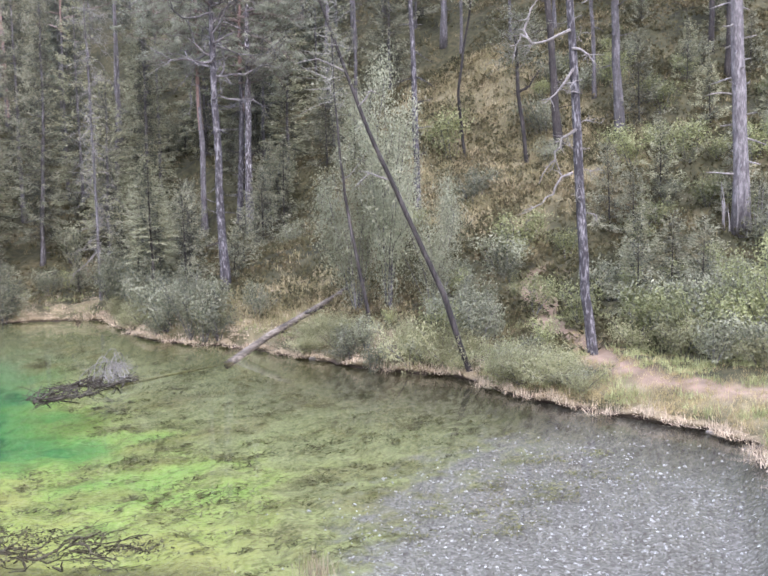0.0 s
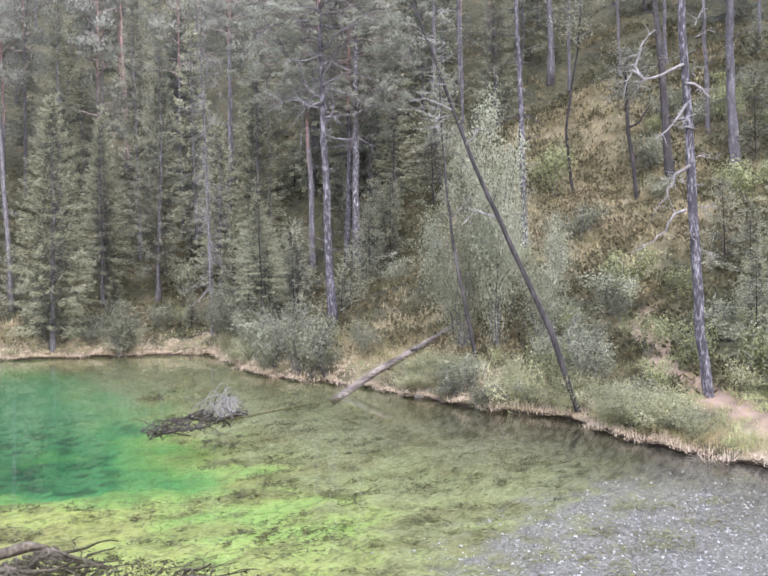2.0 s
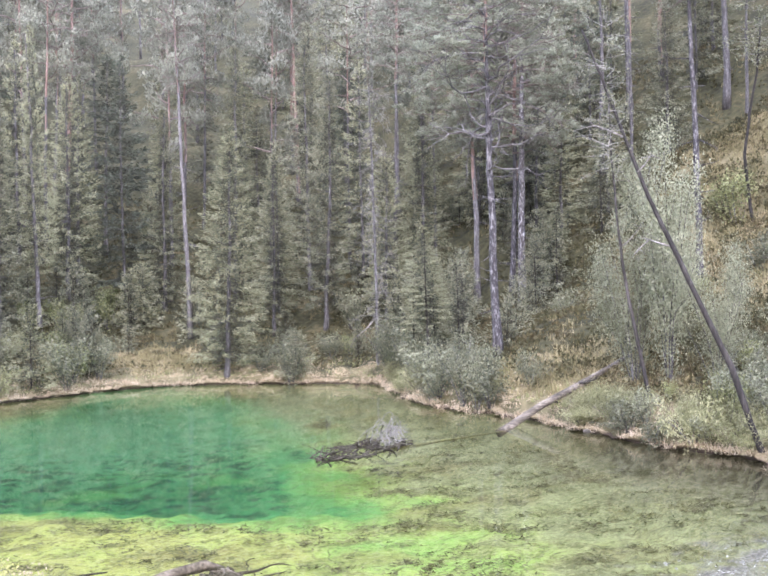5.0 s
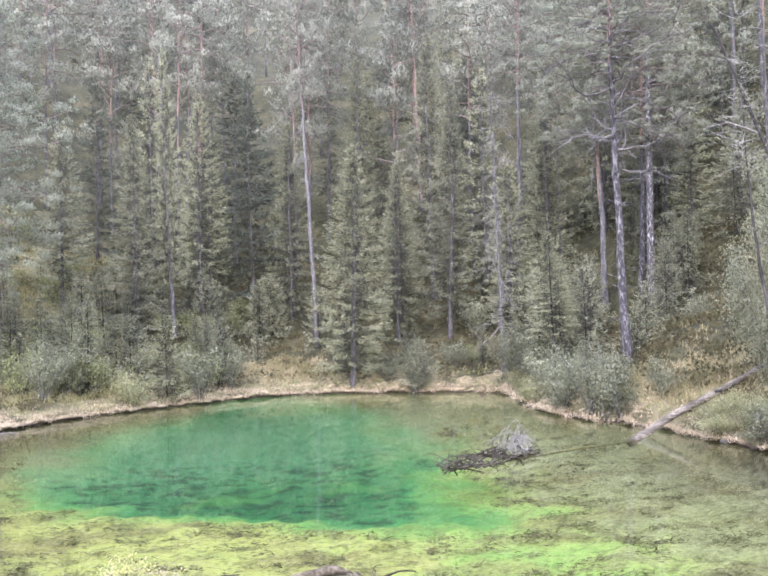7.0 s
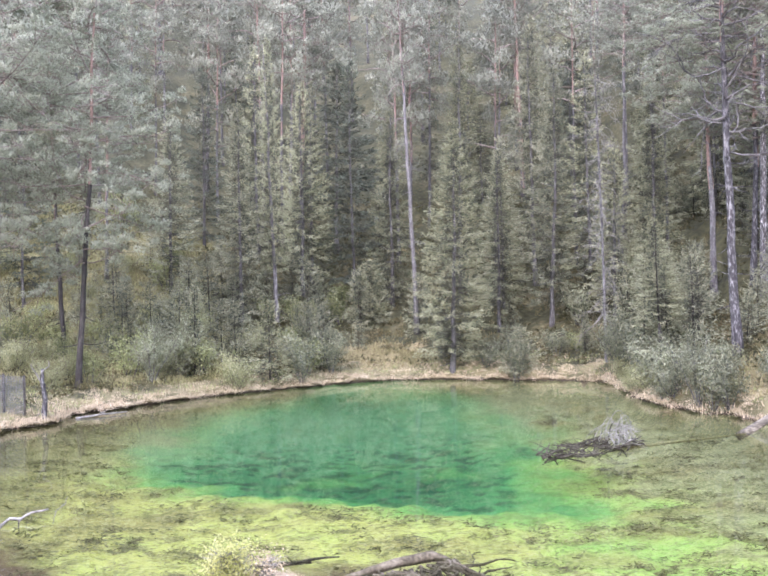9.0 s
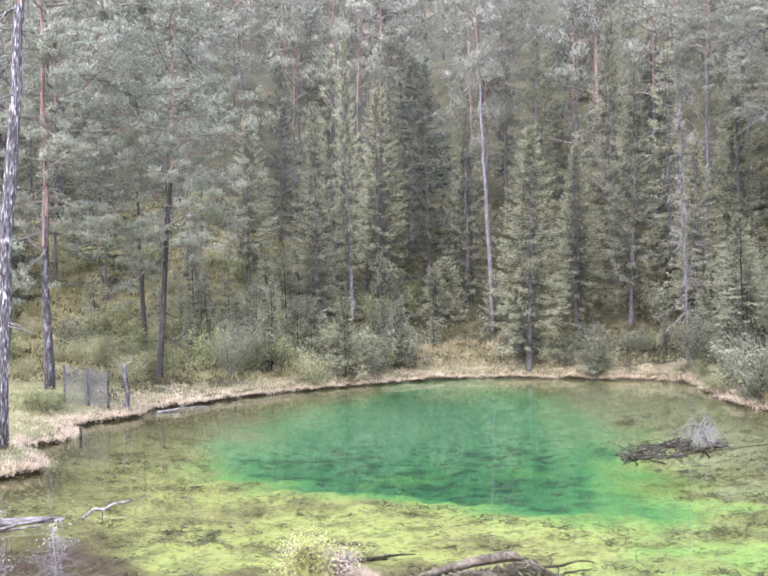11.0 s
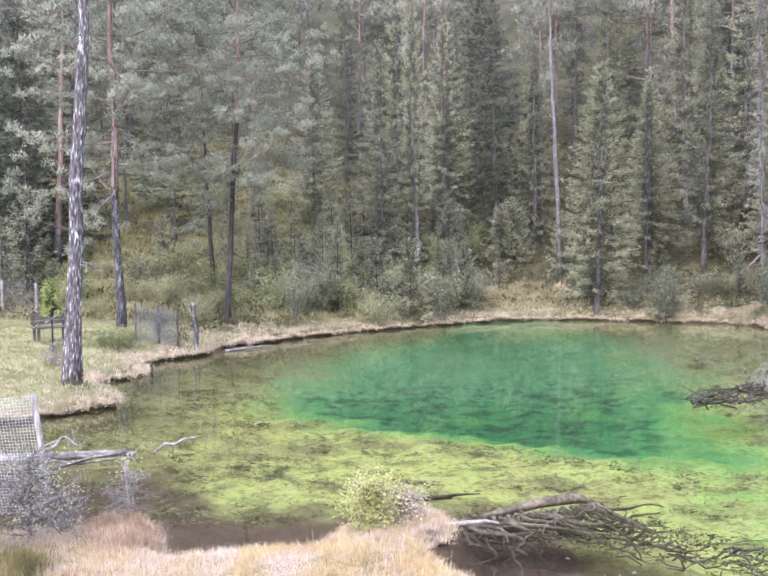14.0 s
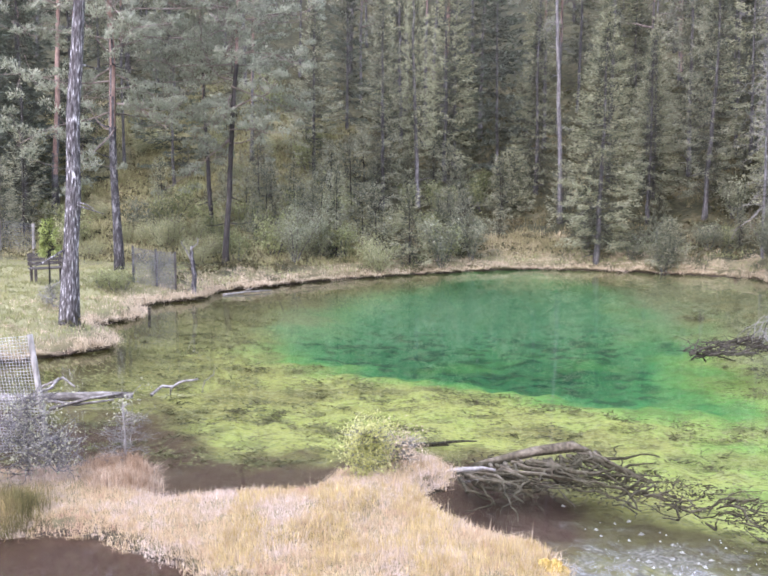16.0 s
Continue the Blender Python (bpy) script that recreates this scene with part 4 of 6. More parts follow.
spruce(31.0, 37.5, 9.0, 0.18, 0, 1.5, LIGHT_CROWNS)
spruce(27.0, 44.0, 8.0, 0.18, 0, 1.6, LIGHT_CROWNS, label="bright green spruce among pine trunks")

# spruces that close the fold between the slopes
for x, y, h, r in ((24.5, 39.5, 9.5, 1.7), (27.5, 42.5, 11.0, 1.8), (29.5, 46.5, 12.0, 1.9), (22.6, 42.0, 12.0, 1.7), (25.0, 46.0, 13.0, 1.8), (21.0, 45.5, 11.0, 1.6), (31.5, 51.5, 12.0, 2.0), (28.0, 51.0, 13.0, 2.0), (24.0, 51.5, 13.0, 1.9), (26.4, 36.2, 6.5, 1.4), (23.4, 35.6, 6.0, 1.3), (17.0, 44.0, 11.0, 1.6), (34.5, 47.0, 10.0, 1.8), (38.0, 42.0, 9.0, 1.8), (41.0, 36.5, 9.0, 1.7)):
    spruce(x, y, h, 0.17, random.uniform(-1, 1), r, FAR_CROWNS, 0.3, own=False)

# the pines by the meadow
pine(-7.03, 20.66, 16.0, 0.36, 3.4, 5.0, 2.4, change=0.7, bark=M_BARK_PLATED, stubs=10, label="leaning pine with plated white-flecked bark at the water's edge", crowns=PINE_CROWNS)
pine(-8.68, 30.47, 15.5, 0.28, 0.4, 11.2, 2.5, BROAD_PINES, 0.4, "pine with a broad grey-green crown by the fence", bark=M_BARK_FLECKED, crown_height=8.0)
pine(-5.63, 32.75, 14.5, 0.21, 3.0, 10.4, 2.3, BROAD_PINES, 0.5, "leaning pine with a broad grey-green crown on the bank", bark=M_BARK_DARK, crown_height=8.0)
pine(-7.04, 38.4, 13.0, 0.19, -1.5, 7.0, 2.4, BROAD_PINES, 0.5, bark=M_BARK_DARK, crown_height=8.0)
pine(-6.56, 46.5, 12.0, 0.19, 0.9, 6.0, 2.0, change=0.3)
pine(-14.84, 42.2, 15.0, 0.30, 2.4, 6.0, 2.5, change=0.2, label="tall pine with a reddish trunk")


for x, y, h, r in ((-16.4, 43.0, 13.0, 1.9), (-14.6, 44.5, 12.0, 1.8), (-18.6, 43.5, 14.0, 2.0), (-17.8, 46.0, 14.0, 2.0), (-17.3, 41.2, 12.0, 1.9), (-15.6, 40.8, 6.5, 1.6)):
    spruce(x, y, h, 0.2, random.uniform(-1, 1), r, DARK_CROWNS, 0.2, "dark spruce behind the fenced meadow", own=False)


def wooded(n, seed):
    """Places for the trees of the wood beyond those that stand out."""
    r, out = random.Random(seed), []
    taken = [(o.location.x, o.location.y) for o in scene.objects if o.name.startswith(("spruce_tree", "pine_tree"))]
    tries = 0
    while len(out) < n and tries < 20000:
        tries += 1
        a, d = radians(r.uniform(-27, 62)), 43 + 56 * r.random() ** 0.9
        if math.degrees(a) > 38 and d < 45:
            continue
        if -15 < math.degrees(a) < -3 and d < 52 and r.random() < 0.75:
            continue
        x, y = d * math.sin(a), d * math.cos(a)
        gap = 1.3 + 0.012 * d
        if all((x - u) ** 2 + (y - v) ** 2 > gap * gap for u, v in taken):
            taken.append((x, y))
            out.append((x, y, d))
    return out


for x, y, d in wooded(205, 5):
    if random.random() < 0.62:
        pine(x, y, random.uniform(12, 18), random.uniform(0.14, 0.23), random.uniform(-1.5, 1.5), random.uniform(6.0, 9.5), random.uniform(1.9, 2.9), FAR_PINES, own=False, label="tall pine of the dense wood behind the pond", group="trees of the far wood")
    else:
        spruce(x, y, random.uniform(6, 13), random.uniform(0.12, 0.2), random.uniform(-1, 1), random.uniform(1.3, 1.9), FAR_CROWNS + DARK_CROWNS, random.uniform(0, 1), own=False, label="spruce of the dense wood behind the pond", group="trees of the far wood")


# ---- shrubs and young trees ----
def shrub_meshes(h, r, stems, leaves, mat, leaf, fill=0.16, upright=0.9):
    """Crooked stems from one foot, forked, with leaves along the outer two thirds."""
    wood, P, D = Wood(), [], []
    ends = []
    for i in range(stems):
        a = i * 2.399 + random.uniform(-0.5, 0.5)
        out = random.uniform(0.15, 1.0) * r
        way = Vector((math.cos(a) * out, math.sin(a) * out, h * upright * random.uniform(0.75, 1.1)))
        path = wander((math.cos(a) * 0.06, math.sin(a) * 0.06, -0.08), way, way.length, 6, 0.16)
        wood.stick(path, [0.011 * h ** 0.5 * (1.1 - k / 7) for k in range(7)], 4, cap=False)
        ends.append(path)
        for _ in range(3):
            k = random.randint(2, 5)
            q = wander(path[k], (path[k] - path[k - 1]).normalized() + Vector((random.uniform(-0.9, 0.9), random.uniform(-0.9, 0.9), random.uniform(-0.1, 0.5))), 0.35 * way.length, 4, 0.22)
            wood.stick(q, [0.007 * h ** 0.5 * (1.05 - j / 4.5) for j in range(5)], 3, cap=False)
            ends.append(q)
    for _ in range(leaves):
        path = random.choice(ends)
        u = fill + (1 - fill) * random.random()
        k = min(len(path) - 2, int(u * (len(path) - 1)))
        p = path[k].lerp(path[k + 1], random.random())
        P.append(p + Vector((random.gauss(0, 1), random.gauss(0, 1), random.gauss(0, 1))) * 0.15 * r ** 0.7)
        D.append(Vector((random.gauss(0, 1), random.gauss(0, 1), random.gauss(0.5, 0.7))))
    ln = leaf * np.random.uniform(0.6, 1.4, len(P))
    at = np.array(P)
    out = (at - (0, 0, 0.35 * h)) / (r, r, 0.6 * h) + np.random.normal(0, 0.25, at.shape) + (0, 0, 0.35)
    return wood.mesh("stemwork", [M_BARK_GREY]), leaf_mesh("leaves", P, D, ln, ln * 0.48, mat, out=out)


random.seed(21), np.random.seed(21)
WILLOWS = [shrub_meshes(1.5, 0.85, 7, 1700, M_WILLOW, 0.080, 0.04) for _ in range(3)]
GREENS = [shrub_meshes(1.5, 0.85, 7, 1700, M_WILLOW_GREEN, 0.080, 0.04) for _ in range(3)]
M_SILVER = material("silvery_willow_leaves", [(0.19, 0.20, 0.125), (0.31, 0.32, 0.21), (0.43, 0.435, 0.31)], 1.4, 7, 0.65, 0.0, island=0.22, thing=0.1, translucent=0.4)
TALLS = [shrub_meshes(5.0, 1.7, 10, 22000, M_SILVER, 0.07, 0.10, 0.9) for _ in range(2)]
BIG_WILLOWS = [shrub_meshes(2.6, 1.2, 12, 5600, M_WILLOW, 0.075, 0.06) for _ in range(2)]
BIG_GREENS = [shrub_meshes(2.6, 1.2, 12, 5600, M_WILLOW_GREEN, 0.075, 0.06) for _ in range(2)]
M_BANK_GREEN = material("yellow_green_leaves", [(0.19, 0.195, 0.10), (0.31, 0.31, 0.165), (0.43, 0.42, 0.255)], 1.2, 7, 0.65, 0.0, island=0.22, thing=0.2, translucent=0.4)
BANKS = [shrub_meshes(1.0, 0.9, 9, 3400, M_BANK_GREEN, 0.056, 0.0, 0.8) for _ in range(3)]
SHRUB_KINDS = {
    "b": (BANKS, 1.0, 0.95, "bank_shrub", "low yellow-green shrub overhanging the water's edge"),
    "k": (BANKS, 1.0, 0.95, "leafy_shrub", "low yellow-green shrub on the grassy slope"),
    "w": (WILLOWS, 1.5, 0.95, "willow_shrub", "grey-green willow shrub on the grassy bank"),
    "g": (GREENS, 1.5, 0.95, "leafy_shrub", "green leafy shrub on the bank"),
    "t": (TALLS, 5.0, 1.7, "tall_willow", "tall silvery willow with many thin stems"),
}


def shrub(kind, x, y, h, w, group="shrubs round the pond", label=""):
    meshes, h0, r0, name, text = SHRUB_KINDS[kind]
    if h > 1.9 and kind in "wg":
        meshes, h0, r0 = (BIG_WILLOWS if kind == "w" else BIG_GREENS), 2.6, 1.35
    stems, leaves = random.choice(meshes)
    t = thing(name, x, y, 0, label or text, "shrub", group, m=stand(x, y))
    place = Matrix.Diagonal((w / 2 / r0, w / 2 / r0, h / h0, 1))
    tagged(part("stemwork", stems, t, place=place), kind="stuff")
    tagged(part("leaves", leaves, t, place=place), kind="stuff")
    return t


def sapling(x, y, h, w, crowns=None, label="young spruce with light green needles"):
    t = thing("young_spruce", x, y, 0, label, "tree", "young spruces round the pond", m=stand(x, y, random.uniform(-2, 2)))
    me = random.choice(crowns or YOUNG_CROWNS)
    part("trunk", shared_trunk("sapling", 3, 0.035, [M_BARK_DARK], stubs=0, sides=6), t, place=Matrix.Diagonal((h / 3, h / 3, h / 3, 1)))
    part("crown", me, t, place=Matrix.Rotation(random.uniform(0, 6.28), 4, "Z") @ Matrix.Diagonal((w / 2 / 0.9, w / 2 / 0.9, h / 3, 1)))
    return t


WILLOW_AT = [(13.7, 32.3, 2.1, 2.0), (12.95, 28.0, 1.5, 2.0), (13.3, 29.6, 1.7, 2.0), (13.7, 31.0, 1.8, 2.1), (12.8, 27.1, 1.4, 1.8), (12.7, 24.8, 2.1, 1.8), (13.2, 24.0, 1.4, 1.9), (14.3, 23.5, 1.2, 1.2), (13.9, 17.8, 0.8, 1.1), (13.8, 17.5, 0.9, 1.3), (15.7, 15.3, 1.2, 1.3), (16.2, 16.9, 1.6, 1.6), (19.4, 18.4, 1.4, 2.0), (18.2, 10.7, 1.5, 1.5), (17.2, 11.0, 0.8, 1.3), (16.8, 9.3, 1.0, 1.2), (10.5, 35.4, 2.1, 2.1), (12.8, 37.1, 1.2, 1.7), (13.6, 32.3, 2.4, 2.0), (12.6, 26.2, 1.6, 2.1), (12.9, 24.3, 1.7, 1.9), (13.7, 25.1, 1.5, 1.7), (8.3, 38.7, 1.5, 1.5), (9.7, 36.9, 1.2, 1.6), (-3.3, 34.0, 2.0, 2.0), (-2.4, 35.5, 2.4, 2.0)]
WILLOW_AT += [(-9.7, 38.1, 1.7, 2.5), (2.1, 35.9, 1.8, 2.3), (3.4, 37.2, 1.8, 1.8), (-15.2, 38.9, 1.6, 2.6), (25.4, 22.0, 0.9, 1.6), (29.9, 24.3, 1.5, 2.0), (22.6, 23.0, 1.5, 2.0)]
YOUNG_AT = [(15.1, 29.6, 4.0, 1.9), (15.8, 27.5, 1.7, 1.5), (19.4, 13.8, 2.6, 1.9), (19.7, 13.1, 2.5, 1.8), (19.8, 12.3, 2.3, 1.8), (23.2, 17.6, 2.7, 1.8), (23.0, 16.6, 2.4, 1.5), (-2.5, 36.3, 3.4, 2.5), (0.9, 35.6, 3.1, 2.4), (-0.9, 37.5, 2.7, 2.2), (3.1, 37.7, 2.6, 2.0), (6.0, 44.6, 3.1, 2.3), (13.8, 36.6, 1.4, 0.9), (17.7, 34.7, 3.6, 2.3), (-1.9, 35.6, 3.6, 1.8), (-1.5, 42.1, 3.5, 2.4), (6.2, 44.8, 3.0, 2.1), (3.8, 45.0, 2.3, 1.9), (29.0, 20.7, 3.5, 2.1), (31.6, 20.5, 2.6, 1.6), (25.1, 17.1, 2.6, 1.9), (29.4, 18.1, 2.4, 1.6), (-3.7, 38.2, 3.2, 2.4), (-0.4, 37.2, 2.8, 2.2)]
YOUNG_AT += [(-4.8, 37.8, 3.0, 2.2), (-4.4, 37.4, 1.9, 1.6), (-3.1, 39.6, 2.1, 1.7), (16.3, 31.8, 3.8, 2.1), (16.7, 28.4, 2.1, 1.6), (16.7, 35.6, 4.2, 3.1), (10.8, 35.5, 1.9, 1.9), (14.0, 36.9, 1.4, 0.9), (5.5, 44.2, 3.0, 2.1), (3.1, 38.6, 2.0, 1.6)]
TALL_AT = [(15.4, 20.1, 4.8, 2.2), (15.5, 18.9, 6.4, 2.3), (16.3, 18.1, 3.6, 1.9)]
SLOPE_AT = [(-6.5, 32.6, 1.2, 1.6), (-0.3, 34.6, 1.5, 2.0), (-8.5, 37.0, 1.2, 2.0), (-5.9, 42.7, 1.1, 1.8)]
BANK_AT = [(14.1, 16.4, 1.2, 1.7), (14.1, 12.9, 0.75, 1.4), (16.8, 12.0, 0.8, 1.4), (16.9, 10.9, 0.9, 1.4), (16.9, 10.0, 0.7, 1.3), (16.7, 9.1, 0.7, 1.2), (14.1, 11.9, 0.85, 1.5), (13.9, 11.1, 0.6, 1.1), (14.8, 15.9, 1.0, 1.6)]
GREEN_AT = [(14.6, 15.9, 1.4, 1.4), (17.9, 15.9, 1.0, 1.5), (19.4, 16.9, 1.6, 1.6), (17.5, 11.6, 1.4, 1.7), (17.4, 10.0, 1.4, 1.7), (18.2, 9.8, 2.3, 1.9), (16.9, 12.1, 1.3, 1.8), (24.1, 16.6, 1.0, 1.5), (-4.0, 36.1, 1.5, 2.1), (2.2, 38.9, 1.4, 2.1), (-4.1, 34.6, 1.8, 2.0), (-8.9, 38.8, 1.9, 2.1), (-5.8, 38.9, 1.7, 2.1), (-7.7, 26.5, 0.7, 1.2), (-6.4, 35.3, 1.5, 1.7), (-12.3, 37.0, 1.5, 2.0), (20.5, 18.9, 1.3, 2.2), (26.4, 19.2, 1.5, 2.2), (27.5, 17.8, 1.3, 2.4), (29.9, 20.4, 1.4, 2.3), (25.6, 15.8, 1.0, 1.9), (30.5, 23.1, 1.5, 2.2), (25.3, 26.9, 1.9, 2.3), (28.0, 15.7, 1.4, 2.0)]
GREEN_AT += [(25.3, 14.2, 1.0, 1.5), (-1.6, 35.6, 1.4, 2.1), (2.4, 36.6, 1.5, 1.9), (-7.6, 27.0, 0.6, 1.2), (-8.1, 26.4, 0.5, 0.9), (-7.5, 39.2, 1.2, 1.9), (-5.3, 33.0, 1.2, 1.6), (-9.0, 42.4, 1.1, 2.0), (-4.2, 41.0, 1.1, 1.9)]
for kind, rows in (("w", WILLOW_AT), ("g", GREEN_AT), ("k", SLOPE_AT), ("b", BANK_AT), ("t", TALL_AT)):
    for x, y, h, w in rows:
        if float(track_weight(np.array([x]), np.array([y]))[0]) > 0.3:
            continue
        shrub(kind, x, y, h, w)
for x, y, h, w in YOUNG_AT:
    sapling(x, y, h, w)


def undergrowth(n, seed, turn, reach, low, high, pick):
    """Unnamed small growth on a stretch of slope."""
    r = random.Random(seed)
    made = 0
    for _ in range(n * 20):
        if made >= n:
            break
        a, d = radians(r.uniform(*turn)), r.uniform(*reach)
        x, y = d * math.sin(a), d * math.cos(a)
        s = float(shore_distance(x, y)[0])
        if s < 0.5 or float(track_weight(np.array([x]), np.array([y]))[0]) > 0.1 or float(open_slope(np.array([x]), np.array([y]))[0]) > 0.35:
            continue
        h = r.uniform(low, high)
        k = r.choice(pick)
        made += 1
        if k == "y":
            sapling(x, y, h * 1.5, h * 0.95)
        else:
            shrub(k, x, y, h, h * 1.25)


for i in range(64):
    k = random.Random(70 + i)
    y = k.uniform(11.3, 21.0) if i < 48 else k.uniform(24, 32)
    if 20.6 < y < 22.4 or 13.7 < y < 15.1:
        continue
    edge_x = max(p[0] for p in LINE if abs(p[1] - y) < 0.5)
    shrub("b" if k.random() < 0.75 else "w", edge_x + k.uniform(0.0, 0.5), y, k.uniform(0.4, 0.85), k.uniform(0.9, 1.5), label="low leafy shrub overhanging the water's edge")
undergrowth(24, 12, (-10, 4), (38, 47), 1.0, 2.2, "yykg")
undergrowth(40, 1, (-14, 24), (39, 54), 0.8, 2.4, "gyyy")
undergrowth(48, 2, (-20, -2), (35, 50), 0.5, 1.4, "gkkyk")
undergrowth(44, 3, (20, 38), (34, 54), 1.0, 2.8, "wyyy")
undergrowth(14, 8, (-28, -14), (38, 52), 1.5, 3.2, "yy")
undergrowth(64, 4, (36, 62), (22, 42), 0.35, 1.0, "ggww")
undergrowth(18, 9, (46, 63), (26, 44), 0.7, 1.9, "wyy")
undergrowth(26, 6, (38, 64), (18.5, 25), 0.7, 1.5, "wwg")


# ---- grass, sedge and low growth ----
def scatter(n, box, keep, seed):
    """Places inside a box that pass the test."""
    r = np.random.RandomState(seed)
    x, y = r.uniform(box[0], box[1], n), r.uniform(box[2], box[3], n)
    s = shore_distance(x, y)
    ok = keep(x, y, s, r.uniform(0, 1, n))
    x, y, s = x[ok], y[ok], s[ok]
    return np.stack([x, y, np.maximum(land(x, y, s), np.where(s > -0.1, 0.0, -9))], -1)


def tufts(places, blades, spread_r, seed):
    r = np.random.RandomState(seed)
    p = np.repeat(places, blades, 0)
    return p + np.concatenate([r.normal(0, spread_r, (len(p), 2)), np.full((len(p), 1), -0.02)], 1)


def stuff(name, me, label, category="grass"):
    return tagged(new(name, me), label, category, kind="stuff")


np.random.seed(31)
edge = scatter(100000, (-12, 21, 14, 42), lambda x, y, s, u: (s > 0.04) & (s < 2.6) & (u < np.exp(-s / 0.9) * (0.35 + 0.65 * np.clip(bumps(x, y, 2.0, 16) + 0.5, 0, 1))) & (track_weight(x, y) < 0.5), 1)
pts = tufts(edge, 14, 0.06, 2)
stuff("bank_grass", blade_mesh("bank_grass", pts, np.random.uniform(0.03, 0.14, len(pts)), 0.018, 0.95, M_DRY), "pale dry grass hanging over the pond's banks")
pts = tufts(FRINGE[bumps(FRINGE[:, 0], FRINGE[:, 1], 1.4, 56) > -0.45], 11, 0.07, 55)
stuff("bank_fringe", blade_mesh("bank_fringe", pts, np.random.uniform(0.05, 0.26, len(pts)), 0.016, 1.2, M_DRY), "dry grass hanging over the turf edge")
near_right = scatter(26000, (11, 19, 4, 14.5), lambda x, y, s, u: (s > 0.08) & (s < 3.2) & (u < (0.35 + 0.6 * np.clip(bumps(x, y, 1.6, 15) + 0.4, 0, 1)) * np.exp(-s / 1.6)) & (track_weight(x, y) < 0.7), 3)
pts = tufts(near_right, 16, 0.06, 4)
stuff("bank_grass", blade_mesh("bank_grass", pts, np.random.uniform(0.03, 0.13, len(pts)), 0.012, 0.95, material("golden_grass", [(0.22, 0.19, 0.09), (0.35, 0.29, 0.145), (0.46, 0.38, 0.21)], 0.8, 6, 0.8, 0.0, island=0.3, translucent=0.25)), "golden grass beside the trodden track")

green_right = scatter(16000, (11, 20, 4, 16), lambda x, y, s, u: (s > 0.1) & (s < 4.5) & (u < 0.35) & (bumps(x, y, 1.9, 17) > -0.1) & (track_weight(x, y) < 0.4), 14)
pts = tufts(green_right, 12, 0.07, 15)
stuff("bank_herbs", blade_mesh("bank_herbs", pts, np.random.uniform(0.05, 0.22, len(pts)), 0.022, 0.7, M_WILLOW_GREEN), "green herbs and grass beside the track")

far_herbs = scatter(26000, (-8, 15, 15, 39), lambda x, y, s, u: (s > 0.15) & (s < 3.0) & (u < 0.4) & (bumps(x, y, 1.7, 27) > 0.0) & (meadow_weight(x, y, s) < 0.3), 28)
pts = tufts(far_herbs, 9, 0.09, 29)
stuff("bank_herbs", blade_mesh("bank_herbs", pts, np.random.uniform(0.05, 0.22, len(pts)), 0.03, 0.8, M_WILLOW_GREEN), "green herbs and grass along the banks")
knoll = scatter(42000, (-20, 0, 33, 56), lambda x, y, s, u: (s > 1.0) & (np.degrees(np.arctan2(x, y)) > -24) & (np.degrees(np.arctan2(x, y)) < -1) & (bumps(x, y, 3.2, 35) > -0.35) & (meadow_weight(x, y, s) < 0.3), 36)
pts = tufts(knoll, 9, 0.12, 37)
stuff("slope_grass", blade_mesh("slope_grass", pts, np.random.uniform(0.1, 0.32, len(pts)), 0.035, 0.8, material("knoll_grass", [(0.18, 0.175, 0.078), (0.295, 0.275, 0.135), (0.42, 0.38, 0.225)], 0.5, 4, 0.8, 0.0, island=0.4, translucent=0.25)), "yellowish green grass on the knoll behind the pond")
sedge_at = scatter(26000, (-8.5, 2.2, 7.0, 12.0), lambda x, y, s, u: (s > 0.02) & (s < 1.9), 5)
pts = tufts(sedge_at, 20, 0.055, 6)
stuff("sedge", blade_mesh("sedge", pts, np.random.uniform(0.025, 0.12, len(pts)), 0.009, 1.1, M_SEDGE), "tawny and yellow autumn sedge on a low spit", "sedge")
gold = scatter(12000, (-1.6, 1.4, 7.4, 10.4), lambda x, y, s, u: (s > 0.12) & (bumps(x, y, 1.4, 38) + 0.5 * bumps(x, y, 0.5, 39) > -0.05) & (u < 0.75), 40)
pts = tufts(gold, 8, 0.05, 42)
stuff("sedge", blade_mesh("sedge", pts, np.random.uniform(0.03, 0.14, len(pts)), 0.009, 1.0, material("golden_sedge", [(0.34, 0.25, 0.11), (0.48, 0.38, 0.17), (0.60, 0.50, 0.28)], 3, 14, 0.8, 0.0, island=0.3, translucent=0.25)), "golden yellow sedge in the middle of the spit", "sedge")
culms = scatter(700, (-8, 2.2, 7.0, 12.0), lambda x, y, s, u: (s > 0.0) & (s < 0.5), 7)
stuff("sedge", blade_mesh("sedge", culms, np.random.uniform(0.15, 0.3, len(culms)), 0.008, 0.3, M_DRY), "tall pale sedge stalks along the spit's edge", "sedge")

lawn = scatter(42000, (-16, -5.5, 17, 36), lambda x, y, s, u: (s > 0.3) & (u < meadow_weight(x, y, s) * 0.9 + 0.06), 8)
pts = tufts(lawn, 3, 0.05, 9)
stuff("meadow_grass", blade_mesh("meadow_grass", pts, np.random.uniform(0.04, 0.13, len(pts)), 0.022, 0.6, material("meadow_blades", [(0.16, 0.17, 0.068), (0.25, 0.25, 0.11), (0.33, 0.31, 0.16)], 0.5, 4, 0.8, 0.0, island=0.3, translucent=0.25)), "short yellowish grass of the meadow")


